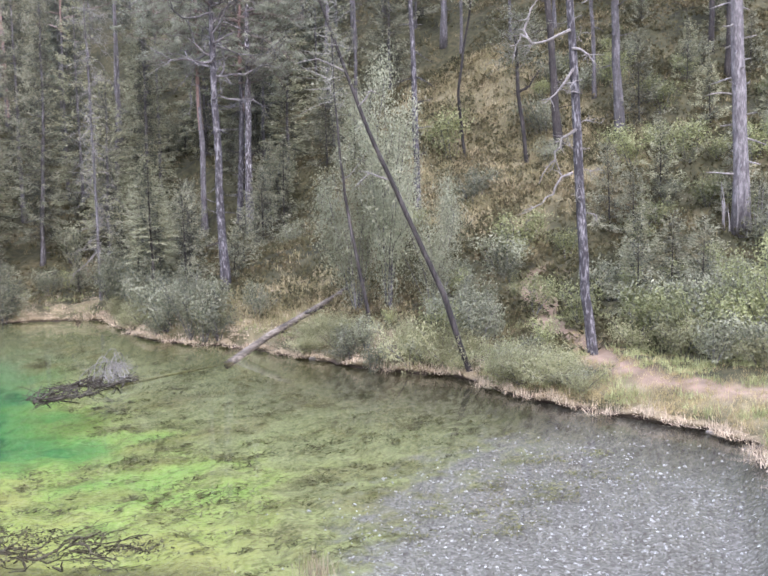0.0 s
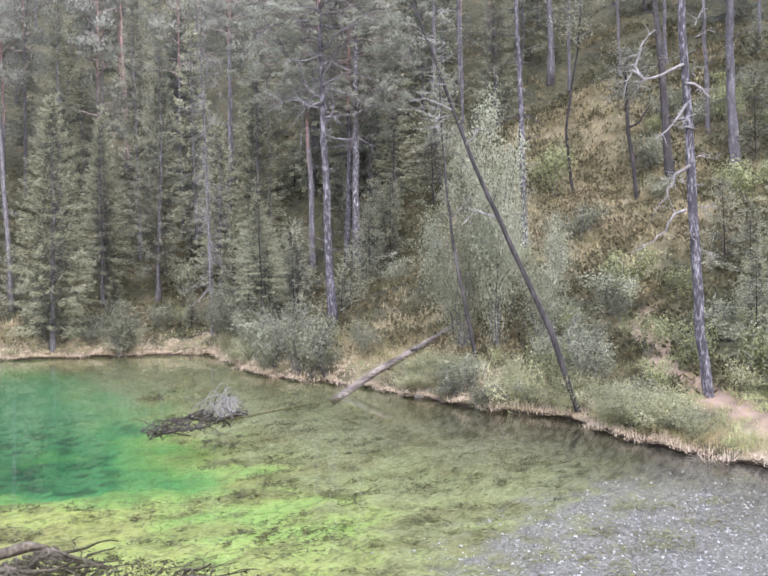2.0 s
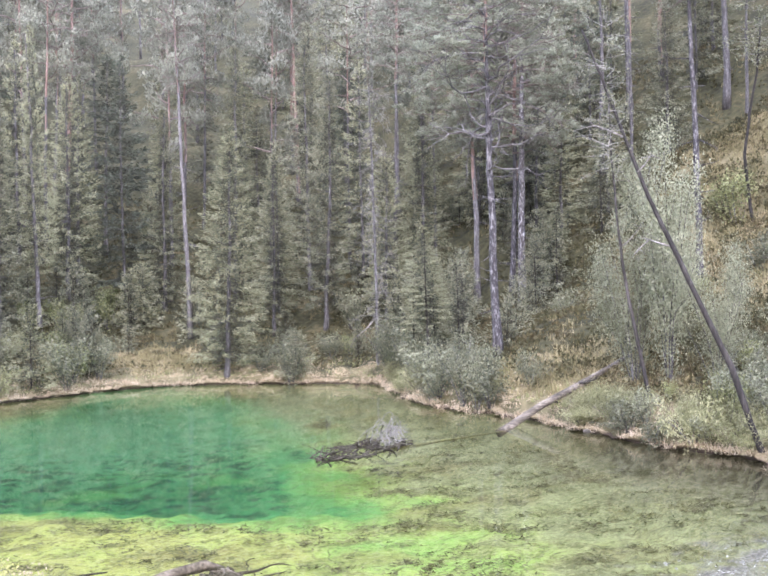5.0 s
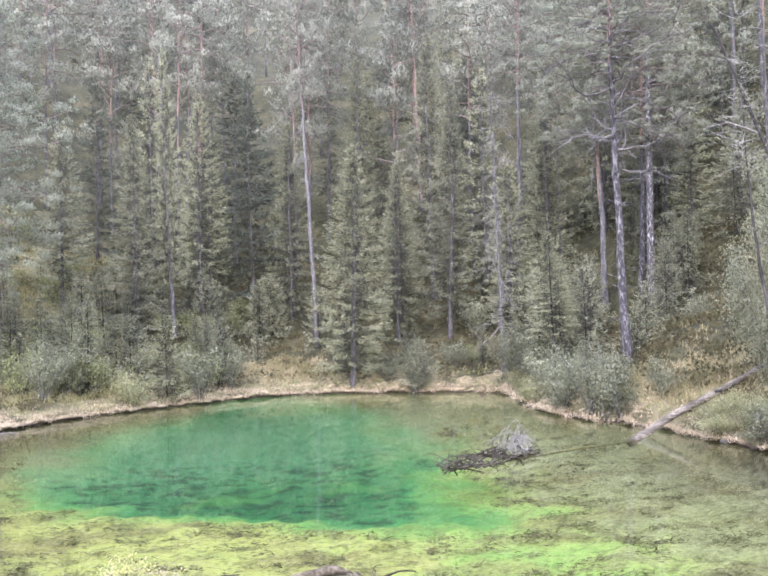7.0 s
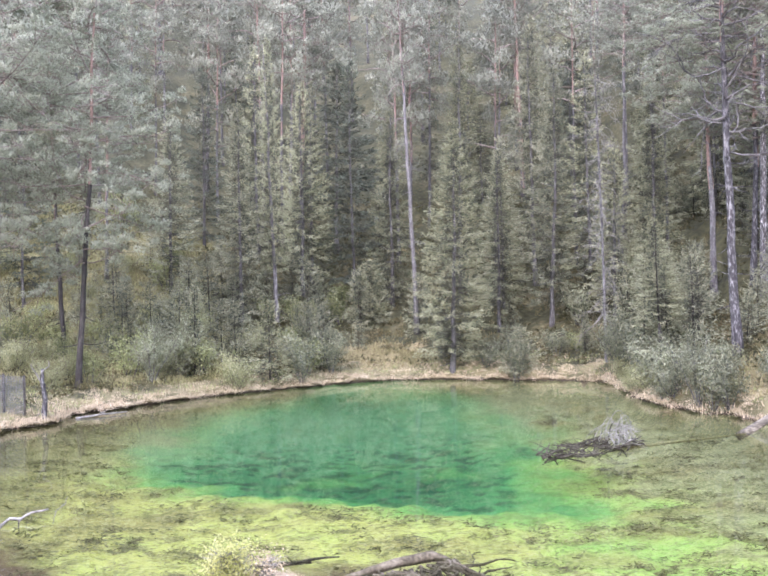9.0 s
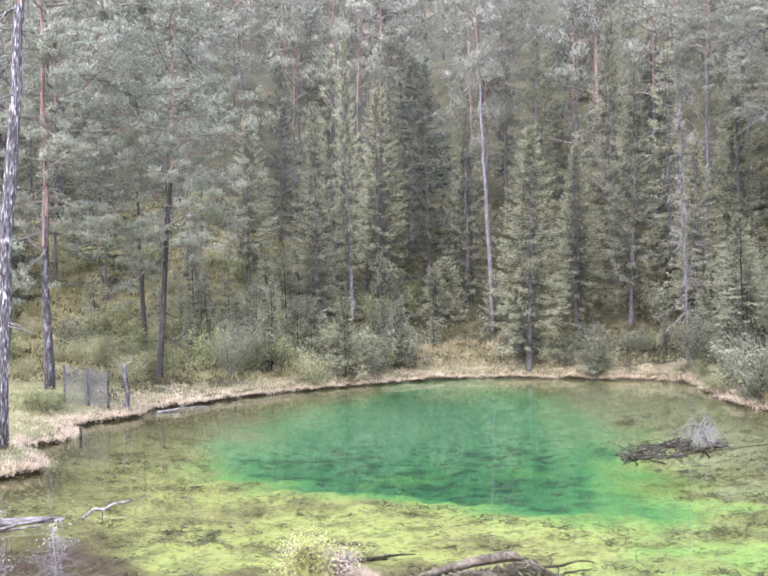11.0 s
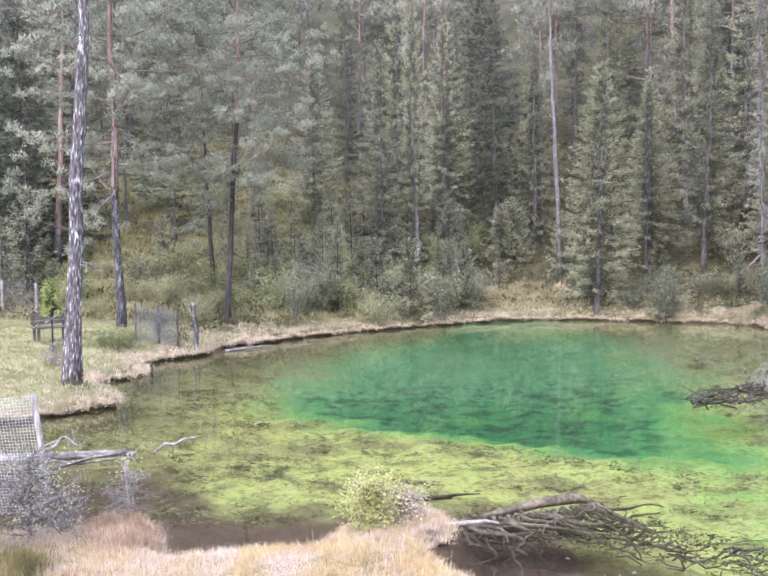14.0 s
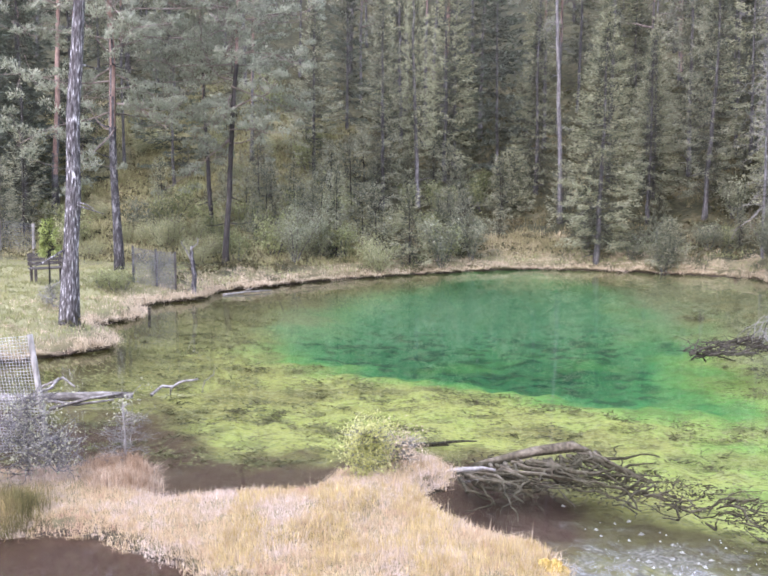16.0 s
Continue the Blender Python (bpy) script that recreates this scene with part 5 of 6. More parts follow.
def heath_keep(x, y, s, u):
    turn, d = np.degrees(np.arctan2(x, y)), np.hypot(x, y)
    return (s > 0.8) & (y > 12.2) & (d < 62) & (turn > -24) & (turn < 63) & (u < 0.25 + 0.75 * np.clip(bumps(x, y, 2.6, 12) + 0.5, 0, 1)) & (track_weight(x, y) < 0.3) & (meadow_weight(x, y, s) < 0.3)


heath = np.concatenate([scatter(21000, (-22, 42, 12, 60), heath_keep, 10), scatter(17000, (15, 40, 9, 36), heath_keep, 16)])
pts = tufts(heath, 11, 0.16, 11)
pts[:, 2] += np.random.uniform(0.0, 0.22, len(pts))
d = np.random.normal(0, 0.8, pts.shape) + (0, 0, 0.6)
ln = np.random.uniform(0.07, 0.20, len(pts))
stuff("heath", twigs_mesh("heath", pts, d, ln, ln * 0.55, [M_HEATH], None, 0.3), "low bilberry and heather over the slopes", "undergrowth")
weed_at = scatter(15000, (-8, 13, 8.5, 25), lambda x, y, s, u: (s < -0.4) & (deep_part(x, y) < 0.15) & ((y > 13.5) | (x > 4.0)) & (bumps(x, y, 1.7, 18) + 0.7 * bumps(x, y, 0.6, 19) > 0.55), 20)
pts = tufts(weed_at, 14, 0.13, 21)
pts[:, 2] += np.random.uniform(0.02, 0.07, len(pts))
d = np.random.normal(0, 1, pts.shape) * (1, 0.6, 0.12)
ln = np.random.uniform(0.03, 0.14, len(pts))
M_WEED = material("pondweed", [(0.10, 0.092, 0.045), (0.17, 0.16, 0.07), (0.27, 0.27, 0.11)], 0.8, 6, 0.9, 0.0, island=0.45)
stuff("pondweed", twigs_mesh("pondweed", pts, d, ln, ln * 0.16 + 0.004, [M_WEED], None, 0.6), "dark olive pondweed and debris on the pond bed", "pondweed")
clump_at = scatter(5200, (-8, 13.5, 9.5, 30), lambda x, y, s, u: (s < -0.3) & (u < (0.08 + 0.25 * (bumps(x, y, 3.0, 25) > 0.0)) * np.where(deep_part(x, y) > 0.2, 0.0, 1.0)) & ((y > 13.5) | (x > 4.0)) & (gravel_part(x, y) < 0.5), 22)
r = np.random.RandomState(23)
pts = np.repeat(clump_at, 40, 0)
pts = pts + np.concatenate([r.normal(0, 1, (len(pts), 2)) * np.repeat(r.uniform(0.05, 0.20, (len(clump_at), 1)), 40, 0) * (1.3, 0.5), r.uniform(0.0, 0.06, (len(pts), 1))], 1)
ln = r.uniform(0.04, 0.15, len(pts))
stuff("pondweed", twigs_mesh("pondweed", pts, r.normal(0, 1, pts.shape) * (1, 0.6, 0.25), ln, ln * 0.14 + 0.004, [material("brown_pondweed", [(0.075, 0.072, 0.036), (0.135, 0.13, 0.058), (0.21, 0.205, 0.09)], 0.8, 6, 0.9, 0.0, island=0.45)], None, 0.4), "dark brown weed clumps on the pond bed", "pondweed")
shard_at = scatter(16000, (2.2, 14, 4.5, 12), lambda x, y, s, u: (s < -0.15) & (u < gravel_part(x, y)), 24)[:2600]
shard_at[:, 2] += 0.01
flat = r.uniform(0, 6.283, len(shard_at))
size = 0.012 + 0.028 * r.random_sample(len(shard_at)) ** 3
ring = np.stack([shard_at + np.stack([np.cos(flat + k * 1.57) * size * (1.3 if k % 2 else 0.8), np.sin(flat + k * 1.57) * size * (1.3 if k % 2 else 0.8), 0 * size - 0.01], -1) for k in range(4)], 1)
tip = shard_at + np.stack([0 * size, 0 * size, size * 0.6], -1)
V = np.stack([ring[:, k] if j < 2 else tip for a in range(4) for j, k in enumerate((a, (a + 1) % 4, 0))], 1).reshape(-1, 3)
stuff("gravel", raw_mesh("gravel", V, np.arange(len(V), dtype=np.int32), 3, material("gravel_shards", [(0.20, 0.185, 0.16), (0.40, 0.385, 0.36), (0.75, 0.74, 0.72)], 19, 60, 0.8, 0.0, island=0.3)), "pale angular gravel on the shallow bed", "gravel")
slope_grass = scatter(16000, (-14, 40, 8, 55), lambda x, y, s, u: heath_keep(x, y, s, u) & (bumps(x, y, 4.0, 13) > 0.1), 12)
pts = tufts(slope_grass, 12, 0.10, 13)
stuff("slope_grass", blade_mesh("slope_grass", pts, np.random.uniform(0.12, 0.38, len(pts)), 0.026, 0.7, M_SLOPE), "tufts of dry grass on the open slope")


straw = scatter(90000, (3, 34, 18, 42), lambda x, y, s, u: (s > 0.5) & (u < open_slope(x, y) * np.clip(0.75 + 0.5 * bumps(x, y, 1.1, 45), 0.15, 1)), 46)
pts = tufts(straw, 8, 0.10, 47)
stuff("slope_grass", blade_mesh("slope_grass", pts, np.random.uniform(0.10, 0.34, len(pts)), 0.026, 0.9, material("straw_blades", [(0.19, 0.175, 0.085), (0.31, 0.27, 0.145), (0.46, 0.385, 0.245)], 0.7, 4, 0.8, 0.0, island=0.3, translucent=0.25)), "straw-coloured grass on the open slope")


# ---- single trees and dead wood on the right bank ----
def bent_tree(name, pts, r0, r1, mat, label, branches=(), branch_mat=None, category="tree", sides=8, branch_r=0.022):
    """A trunk along a crooked line, with each bare branch a part of its own."""
    base = Vector(pts[0])
    t = thing(name, base.x, base.y, base.z, label, category)
    wood, n = Wood(), len(pts)
    fine, rad = [Vector(pts[0]) - base - (Vector(pts[1]) - base) * 0.12], [r0 * 1.25]
    for i in range(n - 1):
        for k in range(3):
            u = (i + k / 3) / (n - 1)
            p = Vector(pts[i]).lerp(Vector(pts[i + 1]), k / 3) - base
            fine.append(p + Vector((random.uniform(-1, 1), random.uniform(-1, 1), 0)) * 0.012)
            rad.append(r0 + (r1 - r0) * u)
    fine.append(Vector(pts[-1]) - base)
    rad.append(r1)
    wood.stick(fine, rad, sides, rough=0.08)
    part("trunk", wood.mesh("trunk", [mat]), t)
    for b in branches:
        wood = Wood()
        line = []
        for i in range(len(b) - 1):
            for k in range(2):
                line.append(Vector(b[i]).lerp(Vector(b[i + 1]), k / 2) - base + Vector((random.uniform(-1, 1), random.uniform(-1, 1), random.uniform(-1, 1))) * 0.035)
        line.append(Vector(b[-1]) - base)
        m = len(line)
        wood.stick(line, [branch_r * (1.15 - i / m) for i in range(m)], 5, rough=0.1)
        for _ in range(5 if category == "tree" else 0):
            k = random.randint(1, m - 2)
            q = wander(line[k], Vector((random.uniform(-1, 1), random.uniform(-1, 1), random.uniform(-0.8, 0.5))), random.uniform(0.15, 0.5), 4, 0.4)
            wood.stick(q, [branch_r * 0.45, branch_r * 0.4, branch_r * 0.3, branch_r * 0.2, branch_r * 0.12], 3, cap=False)
        part("branch", wood.mesh("branch", [branch_mat or mat]), t)
    return t


def sprig_part(parent, at, h, r, count, mat, twigs=M_TWIG, leaf=0.07, name="foliage"):
    """A loose head of thin twigs with small leaves."""
    P, D, wood = [], [], Wood()
    for i in range(count):
        a = random.uniform(0, 6.28)
        path = wander((at[0], at[1], at[2] + h * random.random()), (math.cos(a), math.sin(a), random.uniform(-0.2, 0.7)), r * random.uniform(0.4, 1.1), 4, 0.3)
        wood.stick(path, [0.008, 0.007, 0.006, 0.004, 0.003], 3, cap=False)
        for _ in range(16):
            k = random.randint(1, 4)
            P.append(path[k] + Vector((random.gauss(0, 1), random.gauss(0, 1), random.gauss(0, 1))) * 0.09)
            D.append(Vector((random.gauss(0, 1), random.gauss(0, 1), random.gauss(0, 1))))
    tagged(part("twigwork", wood.mesh("twigs", [twigs]), parent), kind="stuff")
    if mat:
        ln = leaf * np.random.uniform(0.6, 1.4, len(P))
        tagged(part(name, leaf_mesh(name, P, D, ln, ln * 0.5, mat), parent), kind="stuff")


random.seed(41), np.random.seed(41)
lean = bent_tree("leaning_tree", [(14.53, 14.86, 0.24), (14.13, 15.23, 1.94), (13.65, 15.66, 3.38), (13.21, 16.03, 4.70), (12.74, 16.40, 6.12), (12.39, 16.66, 7.41), (12.14, 16.84, 8.26), (11.81, 17.07, 9.31)],
                 0.072, 0.02, M_BARK_DARK, "dark slender birch leaning far over the pond",
                 [[(13.3, 15.95, 4.5), (12.95, 16.3, 4.65), (12.6, 16.5, 4.3)], [(12.74, 16.40, 6.12), (12.9, 16.2, 6.45), (13.1, 16.1, 6.4)], [(12.5, 16.6, 6.9), (12.0, 16.9, 7.2), (11.6, 17.2, 7.1)]], M_DEAD_WOOD)
sprig_part(lean, (-2.3, 1.9, 6.0), 3.2, 0.9, 60, M_WILLOW, leaf=0.06)
thin = bent_tree("slender_birch", [(14.76, 18.63, 0.70), (14.51, 18.82, 2.23), (14.29, 18.99, 3.87), (14.16, 19.08, 5.12), (14.07, 19.15, 6.72), (14.03, 19.18, 8.43)],
                 0.055, 0.015, M_BARK_DARK, "thin dark-stemmed birch leaning among willows", [[(14.2, 19.05, 4.6), (14.45, 18.9, 4.9), (14.75, 18.7, 5.4)]], M_DEAD_WOOD, branch_r=0.014)
sprig_part(thin, (-0.6, 0.5, 5.6), 2.2, 0.7, 36, M_WILLOW, leaf=0.06)
dry_pine = bent_tree("dead_pine", [(16.01, 12.49, 0.49), (15.89, 12.64, 1.96), (15.83, 12.71, 4.06), (15.77, 12.79, 6.13), (15.69, 12.88, 8.18), (15.65, 12.93, 10.19)],
          0.118, 0.07, M_BARK_FLECKED, "bare dead pine with crooked bleached branches beside the track",
          [[(15.63, 12.80, 7.55), (15.33, 13.15, 7.35), (15.09, 13.42, 7.29), (14.96, 13.57, 7.48), (14.89, 13.64, 7.25), (14.81, 13.72, 6.90)],
           [(15.09, 13.42, 7.29), (14.99, 13.53, 7.60), (15.10, 13.41, 8.00), (15.27, 13.22, 8.29)],
           [(15.66, 12.76, 6.74), (15.56, 12.88, 6.49), (15.43, 13.04, 6.19), (15.23, 13.27, 6.10)],
           [(15.70, 12.72, 5.49), (15.53, 12.92, 5.26), (15.43, 13.04, 5.01), (15.36, 13.12, 4.75), (15.19, 13.31, 4.34)],
           [(15.67, 12.75, 4.56), (15.49, 12.96, 4.46), (15.39, 13.08, 4.12), (15.22, 13.28, 3.92), (14.97, 13.55, 3.75)],
           [(15.67, 12.75, 7.19), (15.85, 12.53, 7.02), (15.98, 12.37, 6.76)]], M_DEAD_WOOD, branch_r=0.03)
tagged(part("dead_branchwork", dead_branches(9.6, 3.4, 15, 0.75, M_DEAD_WOOD, 0.014, 4, 0.05, 3), dry_pine, "curled bleached twigs", Matrix.Translation((-0.15, 0.2, -0.5))), kind="stuff")
far_birch = bent_tree("bent_birch", [(25.50, 26.09, 5.0), (25.33, 26.25, 6.54), (25.21, 26.37, 8.42), (25.36, 26.22, 9.91), (25.55, 26.04, 11.38), (25.66, 25.94, 13.03)],
                      0.07, 0.03, M_BARK_DARK, "thin dark bent birch on the open slope")
sprig_part(far_birch, (0, 0, 6.5), 2.5, 1.2, 40, M_WILLOW, leaf=0.10)
kinked = bent_tree("kinked_birch", [(25.55, 23.03, 4.85), (25.44, 23.15, 6.49), (25.30, 23.30, 8.08), (25.28, 23.31, 9.30), (25.22, 23.39, 10.35)],
                   0.085, 0.05, M_BARK_DARK, "short dark tree with a knotted bare head on the slope", [[(25.3, 23.3, 8.1), (25.6, 23.1, 8.3), (25.9, 22.8, 8.9)]], M_BARK_DARK, branch_r=0.05)
sprig_part(kinked, (-0.3, 0.3, 4.0), 2.0, 1.4, 90, M_WILLOW, leaf=0.10)
snag = bent_tree("dead_spruce", [(13.99, 34.77, 0.5), (13.97, 34.78, 3.84), (13.91, 34.80, 7.38), (13.85, 34.83, 10.14), (13.81, 34.84, 11.92)],
                 0.07, 0.015, M_BARK_GREY, "grey dead spruce with fine drooping twigs at the bank's corner", [[(13.98, 34.78, 2.6), (13.5, 34.6, 2.2), (12.9, 34.5, 1.8), (12.6, 34.4, 1.3)]], M_DEAD_WOOD)
tagged(part("dead_branchwork", dead_branches(11.3, 1.8, 120, 1.25, M_TWIG, 0.014, 4, 0.12, 2), snag), kind="stuff")
foot = thing("deadwood", 24.62, 14.12, ground_at(24.62, 14.12), "bleached broken sticks leaning on a stout pine's foot", "dead wood")
for i in range(16):
    a = 0.42 * i + 2.2
    wood = Wood()
    wood.stick(wander((math.cos(a) * 0.5, math.sin(a) * 0.5, -0.05), (-math.cos(a) * 0.12 + random.uniform(-0.2, 0.2), -math.sin(a) * 0.12, 1.0), random.uniform(0.7, 1.7), 5, 0.14), [0.022, 0.02, 0.018, 0.015, 0.011, 0.006], 5)
    part("stick", wood.mesh("stick", [M_DEAD_WOOD]), foot)

log = thing("fallen_log", 12.3, 21.36, 0, "barkless grey log sloping from the bank into the water", "log")
wood = Wood()
wood.stick([(-0.35, 0.0, -0.14), (0.05, 0.02, 0.04), (1.0, 0.03, 0.52), (2.0, 0.05, 0.90), (3.0, 0.1, 1.30), (4.05, 0.16, 1.76)], [0.105, 0.105, 0.10, 0.092, 0.08, 0.055], 9, rough=0.09)
part("trunk", wood.mesh("trunk", [material("grey_log", [(0.03, 0.026, 0.021), (0.10, 0.086, 0.068), (0.30, 0.262, 0.212)], 4, 24, 0.85, 0.8, 0.02, stretch=(0.3, 1, 1))]), log)
for a, b in (((1.2, 0.03, 0.6), (1.8, 0.0, 0.62)), ((2.2, 0.0, 1.05), (2.5, -0.3, 1.15))):
    wood = Wood()
    wood.stick(wander(a, Vector(b) - Vector(a), 0.5, 3, 0.1), [0.035, 0.03, 0.022, 0.014], 5)
    part("branch_stub", wood.mesh("branch_stub", [M_BARK_DARK]), log)


def rock(name, x, y, z, sx, sy, sz, label, mat, seed):
    bm = bmesh.new()
    bmesh.ops.create_icosphere(bm, subdivisions=3, radius=1)
    for v in bm.verts:
        q = v.co + Vector((seed, seed * 0.7, 0))
        v.co *= 1 + 0.28 * noise.noise(q * 1.3) + 0.10 * noise.noise(q * 3.5)
        v.co = Vector((v.co.x * sx, v.co.y * sy, v.co.z * sz))
    me = bpy.data.meshes.new(name)
    bm.to_mesh(me)
    bm.free()
    me.materials.append(mat)
    ob = new(name, me)
    ob.location = (x, y, z)
    return tagged(ob, label, "rock", "stones at the water's edge")


M_STONE = material("pale_limestone", [(0.13, 0.12, 0.105), (0.22, 0.205, 0.185), (0.33, 0.31, 0.285)], 4, 24, 0.9, 0.8, 0.03, thing=0.2)
for i, (x, y, sx, sy, sz) in enumerate(((13.85, 19.75, 0.30, 0.24, 0.13), (13.75, 20.25, 0.2, 0.16, 0.1), (13.75, 8.3, 0.08, 0.06, 0.04))):
    rock("stone", x, y, 0.03, sx, sy, sz, "pale weathered stone at the water's edge", M_STONE, i * 3.1)

# ---- dead wood in the pond ----
M_WET = material("wet_dark_wood", [(0.024, 0.021, 0.015), (0.055, 0.048, 0.036), (0.12, 0.108, 0.086)], 3, 20, 0.9, 0.7, 0.02, spec=0.1)


def heap(name, x, y, label, sticks, reach, mat, rise, flat=(1.0, 1.0), thick=0.018, z=0.0, arches=0, turn=0.0, curl=0.2):
    """A heap of crossed sticks, each a part."""
    t = thing(name, x, y, z, label, "dead wood")
    for i in range(sticks):
        a = random.uniform(-0.5, 0.5) + turn + (math.pi if random.random() < 0.5 else 0)
        p = Vector((random.uniform(-1, 1) * reach * flat[0] * 0.7, random.uniform(-1, 1) * reach * flat[1] * 0.5, random.uniform(-0.02, rise) * max(0.1, 1 - random.random())))
        ln = random.uniform(0.4, 1.0) * reach
        wood = Wood()
        path = wander(p - Vector((math.cos(a), math.sin(a), 0)) * ln / 2, (math.cos(a), math.sin(a), random.uniform(-0.1, 0.12)), ln, 6, curl)
        r = thick * random.uniform(0.5, 1.4)
        wood.stick(path, [r * (1.15 - k / 8) for k in range(7)], 5)
        for _ in range(2):
            k = random.randint(1, 5)
            q = wander(path[k], Vector((random.uniform(-1, 1), random.uniform(-1, 1), random.uniform(-0.2, 0.5))), ln * 0.35, 3, 0.35)
            wood.stick(q, [r * 0.5, r * 0.4, r * 0.3, r * 0.15], 3, cap=False)
        part("stick", wood.mesh("stick", [mat]), t)
    for i in range(arches):
        a, w, h = random.uniform(0, 3.14), random.uniform(0.25, 0.62), random.uniform(0.3, 0.85)
        c = Vector((random.uniform(-0.3, 0.3) + 0.35, random.uniform(-0.15, 0.15), 0))
        wood = Wood()
        pts = [c + Vector((math.cos(a) * w * math.cos(u), math.sin(a) * w * math.cos(u), h * math.sin(u))) + Vector((random.gauss(0, 0.02), random.gauss(0, 0.02), random.gauss(0, 0.02))) for u in (0.0, 0.4, 0.8, 1.2, 1.6, 2.0, 2.4, 2.8)]
        wood.stick(pts, [0.009] * 8, 3, cap=False)
        part("twig", wood.mesh("twig", [M_TWIG]), t)
    return t


pile = heap("brush_pile", 8.0, 20.1, "raft of bleached sticks with arching twigs in the pond", 50, 1.1, M_WET, 0.11, (1.2, 1.0), 0.021, 0.0, 12, radians(40))
tagged(part("twigwork", dead_branches(0.5, 0.05, 38, 0.55, M_TWIG, 0.008, 4, 0.05, 2), pile, place=Matrix.Translation((0.35, 0.0, 0.0))), kind="stuff")
heap("brush_pile", 6.95, 19.35, "flat raft of dark wet sticks in the pond", 30, 0.9, M_WET, 0.06, (1.1, 0.8), 0.022, -0.02, 0, radians(25))
pole = thing("sunken_pole", 8.5, 19.9, 0, "long thin dark pole lying just under the water", "dead wood")
wood = Wood()
wood.stick([(-0.2, 0, -0.04), (1.2, 0.5, -0.03), (2.4, 0.9, -0.04), (3.6, 1.35, -0.06)], [0.04, 0.036, 0.028, 0.016], 6)
part("trunk", wood.mesh("trunk", [M_WEED]), pole)

# the root tangle off the spit
roots = thing("root_tangle", 2.2, 11.2, -0.08, "tangle of dark waterlogged roots off the spit", "dead wood")
M_ROOT = material("waterlogged_roots", [(0.038, 0.031, 0.021), (0.093, 0.078, 0.053), (0.178, 0.151, 0.111)], 3, 18, 0.9, 0.7, 0.03, spec=0.1)
wood = Wood()
wood.stick([(-1.5, 0.35, -0.06), (-1.0, 0.65, 0.04), (-0.3, 1.0, 0.10), (0.25, 1.25, 0.10), (0.5, 1.2, 0.03)], [0.03, 0.05, 0.062, 0.075, 0.03], 9, rough=0.2)
part("trunk", wood.mesh("trunk", [M_ROOT]), roots)
for i in range(110):
    u = random.random()
    start = Vector((-1.3 + 3.1 * u + random.uniform(-0.3, 0.3), 0.7 - 1.5 * u * u + random.uniform(-0.5, 0.4), random.uniform(-0.14, 0.03)))
    a = random.choice((-0.55, -0.35, 2.7, -1.0, 0.3, -0.7)) + random.uniform(-0.35, 0.35)
    ln = random.uniform(0.3, 1.1)
    path = wander(start, (math.cos(a), math.sin(a), random.uniform(-0.05, 0.05)), ln, 7, 0.55)
    path = [Vector((p.x, p.y, max(-0.20, min(0.0, p.z - 0.07)))) for p in path]
    r = random.uniform(0.005, 0.02)
    wood = Wood()
    wood.stick(path, [r * (0.5 + 0.28 * k if k < 3 else 1.35 - k / 7) for k in range(8)], 5, rough=0.12)
    part("root", wood.mesh("root", [M_ROOT]), roots)
for x, y, a, ln, r in ((0.45, 0.9, -0.75, 0.9, 0.06), (0.3, 0.85, -1.9, 0.7, 0.05)):
    wood = Wood()
    wood.stick([Vector((p.x, p.y, max(-0.1, min(0.1, p.z)))) for p in wander((x, y, 0.05), (math.cos(a), math.sin(a), -0.05), ln, 6, 0.18)], [r * (0.4 + 0.35 * k if k < 2 else 1.2 - k / 7) for k in range(7)], 7, rough=0.2)
    part("root", wood.mesh("root", [M_ROOT]), roots)
for i in range(64):
    u = random.random()
    start = Vector((-1.35 + 1.9 * u, 0.25 + 0.85 * u + random.uniform(-0.1, 0.1), 0.03))
    a = -0.55 - 0.9 * random.random() * (1 - 0.5 * u)
    ln = random.uniform(0.6, 1.7)
    path = wander(start, (math.cos(a), math.sin(a), 0), ln, 12, 0.6)
    path = [Vector((p.x, p.y, max(-0.09, min(0.06, 0.045 - 0.12 * k / 12 + 0.5 * p.z)))) for k, p in enumerate(path)]
    g = random.uniform(0.010, 0.032)
    wood = Wood()
    wood.stick(path, [g * (1.25 - k / 14) * random.uniform(0.85, 1.15) for k in range(13)], 6, rough=0.1)
    part("root", wood.mesh("root", [M_ROOT]), roots)
r = np.random.RandomState(77)
u = r.random_sample((60, 1))
mid = np.concatenate([2.2 - 1.1 + 3.6 * u + r.normal(0, 0.2, u.shape), 11.2 + 0.7 - 2.0 * u * u + r.normal(0, 0.35, u.shape), np.full(u.shape, -0.18)], 1)
pts = np.repeat(mid, 50, 0) + r.normal(0, 1, (3000, 3)) * (0.14, 0.08, 0.03)
ln = r.uniform(0.02, 0.08, len(pts))
stuff("waterweed", twigs_mesh("waterweed", pts, r.normal(0, 1, pts.shape) * (1, 0.7, 0.4), ln, ln * 0.35, [material("brown_waterweed", [(0.035, 0.028, 0.018), (0.075, 0.062, 0.037), (0.135, 0.115, 0.068)], 2, 9, 0.9, 0.0, island=0.5)], None, 0.4), "dark mossy weed caught among sunken roots", "pondweed")
bent_tree("driftwood", [(0.75, 11.35, 0.03), (0.95, 11.3, 0.07), (1.15, 11.4, 0.05), (1.3, 11.38, 0.03)], 0.035, 0.015, M_DEAD_WOOD, "small bleached driftwood at the tip of the spit", category="dead wood")

